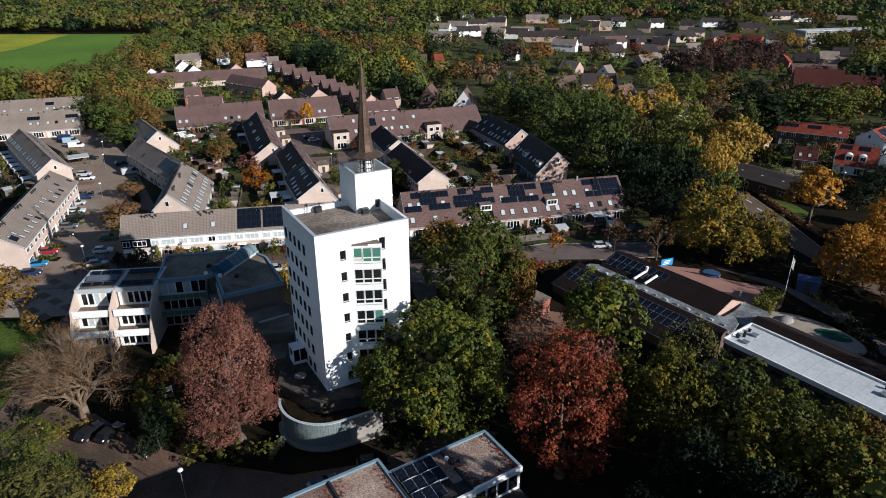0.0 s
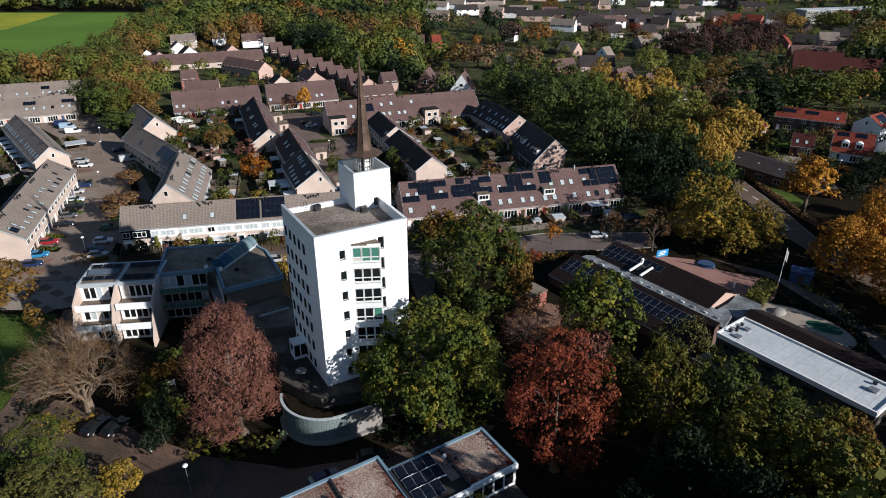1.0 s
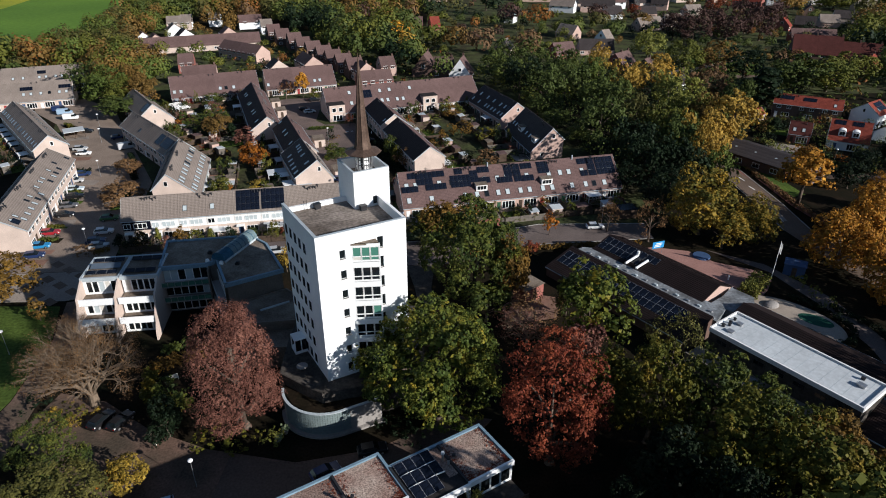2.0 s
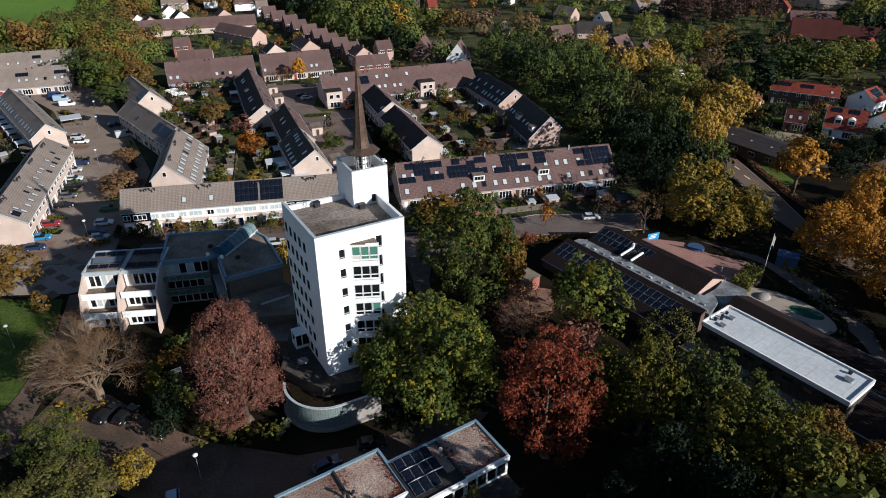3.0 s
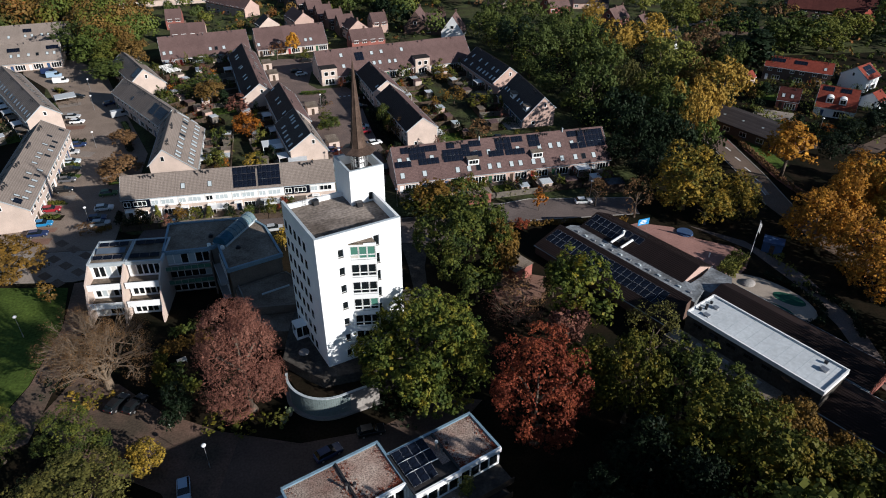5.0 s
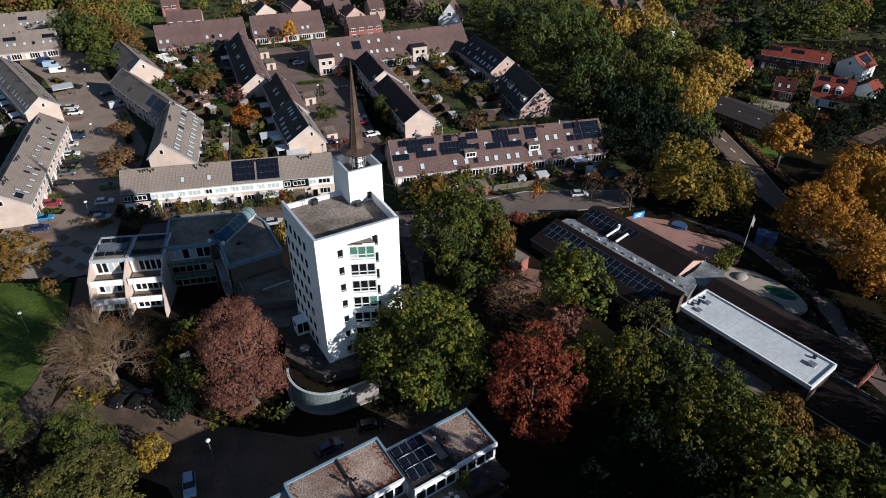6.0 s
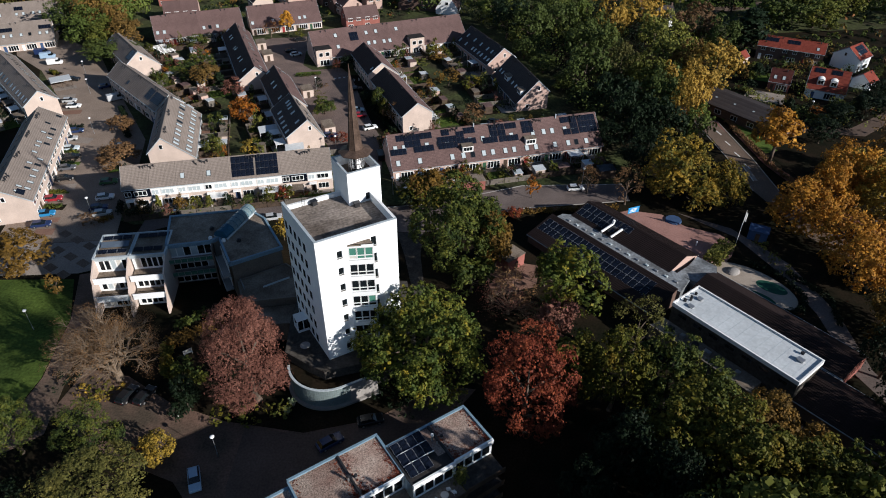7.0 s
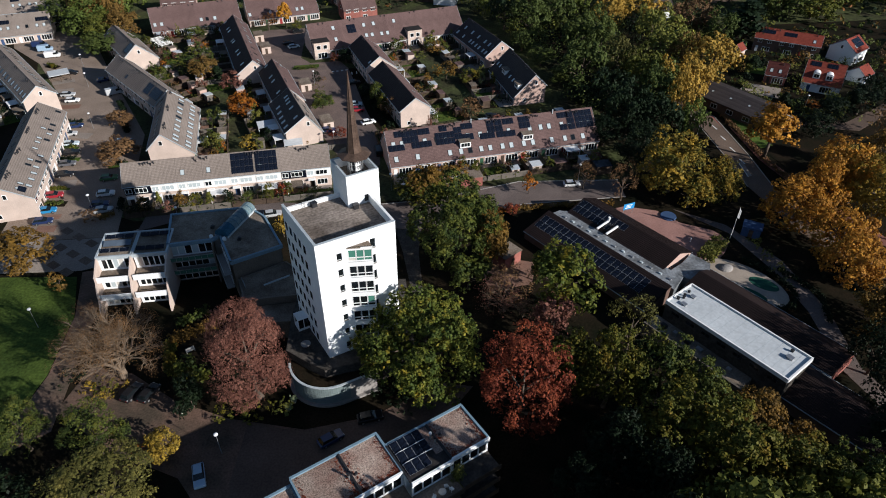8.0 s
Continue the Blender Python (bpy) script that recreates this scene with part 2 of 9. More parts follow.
L = {
    "green": leaf_mat("green_leaves", [(0.017, 0.03, 0.0095), (0.036, 0.052, 0.0135), (0.075, 0.088, 0.0175), (0.135, 0.122, 0.0195)]),
    "green_gold": leaf_mat("turning_leaves", [(0.0235, 0.0414, 0.0114), (0.0501, 0.0702, 0.0144), (0.1065, 0.1161, 0.0187), (0.2976, 0.2087, 0.0248)]),
    "turning": leaf_mat("gold_and_green_leaves", [(0.035, 0.045, 0.012), (0.1, 0.092, 0.018), (0.235, 0.155, 0.025), (0.4, 0.245, 0.032)]),
    # deep green, pushed near black so it also carries shade on some trees
    "dark": leaf_mat("dark_and_shaded_leaves", [(0.0052, 0.0098, 0.0052), (0.0078, 0.0155, 0.007), (0.0138, 0.0224, 0.0083)]),
    "olive": leaf_mat("olive_leaves", [(0.0254, 0.0342, 0.0088), (0.0550, 0.0625, 0.0114), (0.1037, 0.0955, 0.0148), (0.1495, 0.0983, 0.0140)]),
    "drab": leaf_mat("drab_olive_leaves", [(0.0445, 0.0466, 0.0150), (0.0902, 0.0869, 0.0239), (0.1492, 0.1268, 0.0337)]),
    "lime": leaf_mat("yellow_green_leaves", [(0.045, 0.056, 0.015), (0.105, 0.108, 0.024), (0.2, 0.18, 0.036)]),
    "gold": leaf_mat("golden_leaves", [(0.09, 0.072, 0.018), (0.22, 0.15, 0.026), (0.38, 0.24, 0.035)]),
    "amber": leaf_mat("amber_leaves", [(0.055, 0.037, 0.012), (0.13, 0.075, 0.018), (0.22, 0.12, 0.022)]),
    "rust": leaf_mat("rust_leaves", [(0.1137, 0.0414, 0.0125), (0.2364, 0.0783, 0.0125), (0.3321, 0.1245, 0.0163)]),
    "red": leaf_mat("red_leaves", [(0.06, 0.016, 0.01), (0.165, 0.037, 0.02), (0.27, 0.073, 0.032)]),
    "copper": leaf_mat("copper_leaves", [(0.0903, 0.0378, 0.0284), (0.1591, 0.0671, 0.0490), (0.2279, 0.1075, 0.0791)]),
    "brown": leaf_mat("brown_leaves", [(0.0806, 0.0468, 0.0242), (0.1513, 0.0843, 0.0399), (0.2019, 0.1124, 0.0471)]),
    "plum": leaf_mat("purple_brown_leaves", [(0.03, 0.017, 0.015), (0.06, 0.034, 0.029), (0.095, 0.05, 0.04)]),
    "orange": leaf_mat("orange_leaves", [(0.13, 0.058, 0.014), (0.32, 0.145, 0.022), (0.54, 0.265, 0.036)]),
}
# woods seen from afar, where single leaves melt together
FAR = {
    "green": leaf_mat("far_green_leaves", [(0.0483, 0.0661, 0.0184), (0.0568, 0.0762, 0.0202), (0.0747, 0.0926, 0.0222), (0.1021, 0.1074, 0.0230)], calm=True),
    "green_gold": leaf_mat("far_turning_leaves", [(0.0685, 0.0940, 0.0222), (0.0809, 0.1084, 0.0240), (0.1073, 0.1312, 0.0265), (0.1966, 0.1771, 0.0302)], calm=True),
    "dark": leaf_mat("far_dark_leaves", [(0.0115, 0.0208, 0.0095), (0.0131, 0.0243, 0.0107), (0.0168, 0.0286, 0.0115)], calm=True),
    "olive": leaf_mat("far_olive_leaves", [(0.0758, 0.0839, 0.0180), (0.0906, 0.0988, 0.0196), (0.1151, 0.1162, 0.0217), (0.1381, 0.1176, 0.0211)], calm=True),
    "drab": leaf_mat("far_drab_olive_leaves", [(0.0663, 0.0629, 0.0201), (0.0826, 0.0772, 0.0236), (0.1036, 0.0914, 0.0274)], calm=True),
    "lime": leaf_mat("far_yellow_green_leaves", [(0.1518, 0.1597, 0.0389), (0.1943, 0.1970, 0.0452), (0.2528, 0.2422, 0.0543)], calm=True),
    "gold": leaf_mat("far_golden_leaves", [(0.28, 0.18, 0.038), (0.355, 0.222, 0.043), (0.44, 0.268, 0.048)], calm=True),
    "amber": leaf_mat("far_amber_leaves", [(0.1226, 0.0753, 0.0234), (0.1549, 0.0916, 0.0264), (0.1929, 0.1106, 0.0291)], calm=True),
    "rust": leaf_mat("far_rust_leaves", [(0.1654, 0.0703, 0.0219), (0.2072, 0.0855, 0.0238), (0.2452, 0.1007, 0.0257)], calm=True),
    "red": leaf_mat("far_red_leaves", [(0.1276, 0.0336, 0.0149), (0.1665, 0.0425, 0.0182), (0.2003, 0.0549, 0.0210)], calm=True),
    "copper": leaf_mat("far_copper_leaves", [(0.1822, 0.0766, 0.0557), (0.2169, 0.0912, 0.0657), (0.2514, 0.1121, 0.0808)], calm=True),
    "brown": leaf_mat("far_brown_leaves", [(0.1270, 0.0754, 0.0395), (0.1571, 0.0922, 0.0472), (0.1787, 0.1047, 0.0507)], calm=True),
    "plum": leaf_mat("far_purple_brown_leaves", [(0.0575, 0.0318, 0.0268), (0.0716, 0.0397, 0.0334), (0.0880, 0.0472, 0.0385)], calm=True),
    "orange": leaf_mat("far_orange_leaves", [(0.3850, 0.1796, 0.0221), (0.5070, 0.2336, 0.0258), (0.5868, 0.2852, 0.0296)], calm=True),
}


# ---- building blocks ----
def box(bm, x0, x1, y0, y1, z0, z1):
    v = [bm.verts.new(p) for p in ((x0, y0, z0), (x1, y0, z0), (x1, y1, z0), (x0, y1, z0), (x0, y0, z1), (x1, y0, z1), (x1, y1, z1), (x0, y1, z1))]
    for f in ((3, 2, 1, 0), (4, 5, 6, 7), (0, 1, 5, 4), (1, 2, 6, 5), (2, 3, 7, 6), (3, 0, 4, 7)):
        bm.faces.new([v[i] for i in f])
    return v


def prism(bm, poly, z0, z1):
    """Upright prism over a plan polygon given counter-clockwise."""
    a = [bm.verts.new((x, y, z0)) for x, y in poly]
    b = [bm.verts.new((x, y, z1)) for x, y in poly]
    n = len(poly)
    bm.faces.new(a[::-1])
    bm.faces.new(b)
    for i in range(n):
        bm.faces.new((a[i], a[(i + 1) % n], b[(i + 1) % n], b[i]))


def extrude_x(bm, prof, x0, x1):
    """Prism along x of a profile of (y, z)."""
    a = [bm.verts.new((x0, y, z)) for y, z in prof]
    b = [bm.verts.new((x1, y, z)) for y, z in prof]
    n = len(prof)
    bm.faces.new(a)
    bm.faces.new(b[::-1])
    for i in range(n):
        bm.faces.new((a[i], b[i], b[(i + 1) % n], a[(i + 1) % n]))


def tube(bm, p, q, r0, r1, sides=8):
    p, q = Vector(p), Vector(q)
    d = (q - p).normalized()
    a = d.orthogonal().normalized()
    b = d.cross(a)
    ring = []
    for c, r in ((p, r0), (q, r1)):
        ring.append([bm.verts.new(c + (a * math.cos(k * math.tau / sides) + b * math.sin(k * math.tau / sides)) * r) for k in range(sides)])
    for k in range(sides):
        bm.faces.new((ring[0][k], ring[0][(k + 1) % sides], ring[1][(k + 1) % sides], ring[1][k]))
    bm.faces.new(ring[0][::-1])
    bm.faces.new(ring[1])


def mesh_of(name, bm, material, smooth=False):
    bmesh.ops.recalc_face_normals(bm, faces=bm.faces[:])
    me = bpy.data.meshes.new(name)
    bm.to_mesh(me)
    bm.free()
    if material:
        me.materials.append(material)
    if smooth:
        for p in me.polygons:
            p.use_smooth = True
    return me


def put(name, me, parent, m=None, label="", material=None):
    """Links a mesh, which may be shared, as a part."""
    ob = new(name, me)
    ob.parent = parent
    if m is not None:
        ob.matrix_basis = m
    if material:
        ob.material_slots[0].link = "OBJECT"
        ob.material_slots[0].material = material
    if label:
        ob["label"] = label
    return ob


def part(name, bm, material, parent, label="", m=None):
    return put(name, mesh_of(name, bm, material), parent, m, label)


def thing(name, x, y, z=0.0, rz=0.0, label="", category="", group="", kind=""):
    ob = new(name)
    ob.empty_display_size = 0.5
    ob.matrix_basis = pose(x, y, z, 0, 0, rz)
    return tagged(ob, label, category, group, kind)


CACHE = {}


def cached(key, make):
    if key not in CACHE:
        CACHE[key] = make()
    return CACHE[key]


def grid_frame(w, h, mull, bar, glazed):
    """A window frame in one piece, with the panes flush in it if glazed (material 1)."""
    xs = [-w / 2, -w / 2 + bar]
    for k in range(mull):
        x = -w / 2 + w * (k + 1) / (mull + 1)
        xs += [x - bar / 2, x + bar / 2]
    xs += [w / 2 - bar, w / 2]
    zs = [-h / 2, -h / 2 + bar, h / 2 - bar, h / 2]
    bm = bmesh.new()
    vs = [[bm.verts.new((x, 0.04, z)) for z in zs] for x in xs]
    for i in range(len(xs) - 1):
        for j in range(3):
            hole = i % 2 == 1 and j == 1
            if glazed or not hole:
                f = bm.faces.new((vs[i][j], vs[i + 1][j], vs[i + 1][j + 1], vs[i][j + 1]))
                f.material_index = 1 if hole else 0
    ext = bmesh.ops.extrude_face_region(bm, geom=bm.faces[:])
    bmesh.ops.translate(bm, verts=[v for v in ext["geom"] if isinstance(v, bmesh.types.BMVert)], vec=(0, -0.09, 0))
    return bm


def window_meshes(w, h, mull=0, bar=0.07):
    """Frame (with mullions) and pane of a window in the xz plane, centred, facing -y."""
    def fr():
        return mesh_of("window_frame", grid_frame(w, h, mull, bar, False), M["white_paint"])

    def pn():
        bm = bmesh.new()
        box(bm, -w / 2 + bar * 0.9, w / 2 - bar * 0.9, -0.012, 0.03, -h / 2 + bar * 0.9, h / 2 - bar * 0.9)
        return mesh_of("pane", bm, M["glass"])
    return cached(("wf", round(w, 2), round(h, 2), mull, bar), fr), cached(("wp", round(w, 2), round(h, 2), bar), pn)


def add_window(parent, m, w, h, mull=0, glass=None, frame_mat=None, bar=0.07):
    f, p = window_meshes(w, h, mull, bar)
    ob = put("window", f, parent, m, material=frame_mat)
    put("pane", p, ob, material=glass)
    return ob


def far_window(parent, m, w, h, mull=1):
    """A distant window: frame and panes in one mesh."""
    def mk():
        me = mesh_of("window", grid_frame(w, h, mull, 0.12, True), M["white_paint"])
        me.materials.append(M["glass"])
        return me
    return put("window", cached(("fwin", w, h, mull), mk), parent, m)


# ---- ground ----
def sheet(name, poly, z, material, label, kind="structure", category="ground", thick=0.06):
    bm = bmesh.new()
    prism(bm, poly, z - thick, z)
    if sum(poly[i][0] * poly[(i + 1) % len(poly)][1] - poly[(i + 1) % len(poly)][0] * poly[i][1] for i in range(len(poly))) < 0:
        bmesh.ops.reverse_faces(bm, faces=bm.faces[:])
    ob = new(name, mesh_of(name, bm, material))
    return tagged(ob, label, category, kind=kind)


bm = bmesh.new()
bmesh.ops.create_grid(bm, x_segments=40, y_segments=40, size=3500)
tagged(new("ground", mesh_of("ground", bm, M["soil"])), "leaf-strewn soil, darkened for shade, between houses and trees", "ground", kind="structure")


# ---- terraced houses ----
def strip(p, q, wid):
    (x0, y0), (x1, y1) = p, q
    l = math.hypot(x1 - x0, y1 - y0)
    nx, ny = -(y1 - y0) / l * wid / 2, (x1 - x0) / l * wid / 2
    return [(x0 - nx, y0 - ny), (x1 - nx, y1 - ny), (x1 + nx, y1 + ny), (x0 + nx, y0 + ny)]


def slope_pose(u, v, z, ang):
    return Matrix.Translation((u, v, z)) @ Matrix.Rotation(ang, 4, "X")


def skylight_meshes(w, h):
    def fr():
        bm = bmesh.new()
        b = 0.08
        box(bm, -w / 2, w / 2, -h / 2, -h / 2 + b, -0.03, 0.09)
        box(bm, -w / 2, w / 2, h / 2 - b, h / 2, -0.03, 0.09)
        box(bm, -w / 2, -w / 2 + b, -h / 2 + b, h / 2 - b, -0.03, 0.09)
        box(bm, w / 2 - b, w / 2, -h / 2 + b, h / 2 - b, -0.03, 0.09)
        return mesh_of("skylight_frame", bm, M["steel"])

    def pn():
        bm = bmesh.new()
        box(bm, -w / 2 + 0.07, w / 2 - 0.07, -h / 2 + 0.07, h / 2 - 0.07, -0.02, 0.06)
        return mesh_of("pane", bm, M["glass_lit"])
    return cached(("sf", w, h), fr), cached(("sp", w, h), pn)


def solar_mesh(pale=False):
    """One panel, 1.06 by 1.7 m, with a thin metal rim."""
    def mk():
        bm = bmesh.new()
        box(bm, -0.52, 0.52, -0.84, 0.84, 0.04, 0.1)
        bm.normal_update()
        bm.faces.ensure_lookup_table()
        top = max(bm.faces, key=lambda f: f.calc_center_median().z)
        for f in bmesh.ops.inset_individual(bm, faces=[top], thickness=0.022)["faces"]:
            f.material_index = 1
        me = mesh_of("solar_panel", bm, M["solar"])
        me.materials.append(M["rim"] if pale else M["steel"])
        return me
    return cached(("solar", pale), mk)


def terrace(name, x, y, ang, width, n, wr, wl, zr, er, el, roof, wall, front="R", sky=0.6, solar=0.2, label="", group="", seed=1, gables="both",
            ground_mat=None, dormer=(), sky_rows=((0.62, 1.0, 1.4),), chim=True, upper=None, hide="", arrays={}, porch=False, roof_r=None, lights=None, vent="", bays=()):
    """A row of n houses along the direction ang from (x, y), the ridge's start. R is the right-hand slope, L the left."""
    rng = random.Random(seed)

    def fit_window(parent, m, w, h, mull=0, glass=None, bar=0.07):
        return far_window(parent, m, w, h, mull) if y > 168 else add_window(parent, m, w, h, mull, glass=glass, bar=bar)
    ca, sa = math.cos(radians(ang)), math.sin(radians(ang))
    made = []
    for i in range(n):
        t = thing(name, x + ca * width * i, y + sa * width * i, 0, ang, label, "house", group)
        made.append(t)
        # body
        bm = bmesh.new()
        extrude_x(bm, [(-wr + 0.35, 0), (wl - 0.35, 0), (wl - 0.35, el), (0, zr - 0.22), (-wr + 0.35, er)], 0.0, width)
        part("wall", bm, wall, t)
        # roof: two slabs and a ridge cap
        th = 0.16
        o0 = 0.12 if i == 0 else 0.0
        o1 = 0.12 if i == n - 1 else 0.0
        bm = bmesh.new()
        for w, e in ((-wr, er), (wl, el)):
            e2 = e - (zr - e) / abs(w) * 0.02
            k0 = len(bm.faces)
            extrude_x(bm, [(0, zr), (w, e2), (w, e2 - th), (0, zr - th)], -o0, width + o1)
            bm.faces.ensure_lookup_table()
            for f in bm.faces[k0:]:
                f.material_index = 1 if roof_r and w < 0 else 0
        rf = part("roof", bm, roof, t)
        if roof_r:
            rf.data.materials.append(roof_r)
        for side, w, e in (("R", -wr, er), ("L", wl, el)):
            e2 = e - (zr - e) / abs(w) * 0.02
            if side == hide:
                continue
            # gutter
            bm = bmesh.new()
            s = 1 if w > 0 else -1
            box(bm, -o0, width + o1, min(w, w + s * 0.14), max(w, w + s * 0.14), e2 - 0.2, e2 - 0.08)
            part("gutter", bm, M["trim"], t)
        bm = bmesh.new()
        extrude_x(bm, [(-0.16, zr - 0.05), (-0.08, zr + 0.08), (0.08, zr + 0.08), (0.16, zr - 0.05)], -o0, width + o1)
        part("ridge_cap", bm, roof, t)
        if chim:
            # a cluster of dark vent pipes under the ridge
            s = -1 if (vent or front) == "R" else 1
            w, e = (-wr, er) if s < 0 else (wl, el)
            sl = (zr - e) / abs(w)
            cx = width * (0.82 if i % 2 == 0 else 0.12)
            for k in range(3 if y < 200 else 1):
                bm = bmesh.new()
                dx, v = k * 0.62 - 0.62 + rng.uniform(-0.1, 0.1), 0.55 + rng.uniform(-0.15, 0.2) + 0.25 * (k % 2)
                zb = zr - sl * v
                tube(bm, (cx + dx, s * v, zb - 0.1), (cx + dx, s * v, zb + 0.42), 0.13, 0.11, 8)
                tube(bm, (cx + dx, s * v, zb + 0.42), (cx + dx, s * v, zb + 0.55), 0.19, 0.17, 8)
                part("roof_vent", bm, M["steel"], t)
            if chim == "post" and i in (3, 7):
                bm = bmesh.new()
                box(bm, width - 0.15, width + 0.1, -0.45, -0.2, zr - 0.5, zr + 0.75)
                box(bm, width - 0.19, width + 0.14, -0.49, -0.16, zr + 0.75, zr + 0.82)
                part("chimney", bm, M["trim"], t)
        for side in "RL":
            w, e = (-wr, er) if side == "R" else (wl, el)
            length = math.hypot(w, zr - e)
            a = math.atan2(zr - e, abs(w))
            if side == "L":
                a = -a
            if side == hide:
                continue
            plan = arrays.get(i) if side == front else None
            show_solar = rng.random() < solar and side == front and not arrays
            if plan:
                for u0, cols, f0, rows in plan:
                    for r in range(rows):
                        f = f0 + r * 1.72 / length
                        for c in range(cols):
                            put("solar_panel", solar_mesh(), t, slope_pose(u0 + 0.53 + c * 1.05, w * f, zr + (e - zr) * f, a))
            if show_solar and length > 4.2:
                cols = int((width - 0.8) / 1.06)
                rows = 2 if length > 6 and rng.random() < 0.6 else 1
                cols = max(2, cols - rng.randint(0, 2))
                u0 = rng.uniform(0.3, max(0.31, width - cols * 1.06 - 0.3))
                for r in range(rows):
                    f = (0.26 + r * 1.76 / length) if rows == 2 else 0.34
                    for c in range(cols):
                        put("solar_panel", solar_mesh(), t, slope_pose(u0 + 0.53 + c * 1.06, w * f, zr + (e - zr) * f, a))
            rows = sky_rows if side == front else ((0.5, 1.1, 1.5),)
            if lights is not None and side == front:
                rows = ()
                for u, f in lights:
                    if i * width <= u < (i + 1) * width:
                        fm, pm = skylight_meshes(1.15, 1.6)
                        k = put("skylight", fm, t, slope_pose(min(max(u - i * width, 0.8), width - 0.8), w * f, zr + (e - zr) * f, a))
                        put("pane", pm, k, material=M["glass_lit"] if rng.random() < 0.85 else M["glass"])
            for f, sw, sh in rows:
                for u in (0.27, 0.7):
                    if rng.random() < sky and not (show_solar and f < 0.55):
                        fm, pm = skylight_meshes(sw, sh)
                        k = put("skylight", fm, t, slope_pose(width * u + rng.uniform(-0.3, 0.3), w * f, zr + (e - zr) * f, a))
                        put("pane", pm, k, material=M["glass_lit"] if rng.random() < 0.8 else M["glass"])
            # facade
            s = -1 if side == "R" else 1
            yw = w - s * 0.35
            turn = pose(0, 0, 0, 0, 0, 0 if side == "R" else 180)
            if e < 2.3:
                continue
            dm = rng.choice(("door_blue", "door_red", "door_green", "white_paint", "wood_dark"))
            bm = bmesh.new()
            box(bm, -0.48, 0.48, -0.05, 0.03, 0, 2.1)
            d = part("door", bm, M[dm], t, m=Matrix.Translation((width * 0.2, yw + s * 0.02, 0.05)) @ turn)
            if porch and side == front:
                bm = bmesh.new()
                y0, y1 = sorted((yw, yw + s * 1.0))
                box(bm, width * 0.2 - 0.9, width * 0.2 + 0.9, y0, y1, 2.35, 2.6)
                pr = part("porch_roof", bm, M["white_paint"], t)
                bm = bmesh.new()
                box(bm, width * 0.2 + 0.75, width * 0.2 + 0.85, y0, y1, 0, 2.35)
                part("porch_screen", bm, M["white_paint"], pr)
            if e < 3.2:
                fit_window(t, Matrix.Translation((width * 0.64, yw + s * 0.03, 1.3)) @ turn, 3.4, 2.0, 3, bar=0.11)
            else:
                fit_window(t, Matrix.Translation((width * 0.62, yw + s * 0.03, 1.35)) @ turn, min(2.6, width * 0.45), 1.5, 2)
            if e > 4.6:
                if upper and side == front:
                    clad = M["solar"] if i in (0, 6) else upper
                    bm = bmesh.new()
                    for j in range(4):
                        box(bm, 0.02 + width * j / 4, width * (j + 1) / 4 - 0.03, min(yw, yw + s * 0.03), max(yw, yw + s * 0.03), 2.95, e - 0.2)
                    part("cladding", bm, clad, t)
                    for j, u in enumerate((0.16, 0.62)):
                        fit_window(t, Matrix.Translation((width * u, yw + s * 0.07, 4.05)) @ turn, (1.6, 2.9)[j], 1.3, 1 + j, glass=M["glass_lit"] if rng.random() < 0.6 and i not in (0, 6) else None, bar=0.11)
                else:
                    fit_window(t, Matrix.Translation((width * 0.28, yw + s * 0.03, 4.0)) @ turn, 1.5, 1.15, 1)
                    fit_window(t, Matrix.Translation((width * 0.72, yw + s * 0.03, 4.0)) @ turn, 1.5, 1.15, 1)
            if side == front and i in bays:
                # a full-height bay that breaks through the slope, with a flat panelled roof
                f0 = (zr - 5.9) / (zr - e)
                y0, y1 = sorted((w + s * 0.25, w * f0))
                bm = bmesh.new()
                box(bm, 0.12, width - 0.12, y0, y1, 0, 5.9)
                by = part("bay", bm, wall, t)
                bm = bmesh.new()
                box(bm, 0.0, width, y0 - 0.15, y1 + 0.15, 5.9, 6.05)
                part("bay_roof", bm, M["black_felt"], by)
                for u in (0.3, 0.7):
                    fit_window(by, Matrix.Translation((width * u, w + s * 0.28, 4.2)) @ turn, 1.5, 1.5, 0)
                fit_window(by, Matrix.Translation((width * 0.5, w + s * 0.28, 1.3)) @ turn, 3.4, 2.0, 2)
            if side == front and i in dormer:
                f = 0.42
                dz = zr + (e - zr) * 0.72
                bm = bmesh.new()
                y0, y1 = w * 0.72, w * 0.25
                box(bm, width * 0.25, width * 0.75, min(y0, y1), max(y0, y1), dz, dz + 1.65)
                dn = part("dormer", bm, M["white_paint"], t)
                bm = bmesh.new()
                box(bm, width * 0.25 - 0.15, width * 0.75 + 0.15, min(y0, y1) - 0.2, max(y0, y1), dz + 1.65, dz + 1.78)
                part("dormer_roof", bm, M["bitumen"], dn)
                fit_window(dn, Matrix.Translation((width * 0.5, y0 + s * 0.03, dz + 0.9)) @ turn, width * 0.42, 1.1, 2)
        # end gables
        for end, here in ((0, i == 0), (1, i == n - 1)):
            if not here or gables == "none":
                continue
            xx = -0.03 if end == 0 else width + 0.03
            turn = pose(0, 0, 0, 0, 0, -90 if end == 0 else 90)
            for v, z, ww, hh in ((0.4, zr - 2.6, 0.9, 1.3), (-wr * 0.45, 1.5, 1.0, 1.2)):
                if rng.random() < 0.75:
                    fit_window(t, Matrix.Translation((xx, v, z)) @ turn, ww, hh, 0)
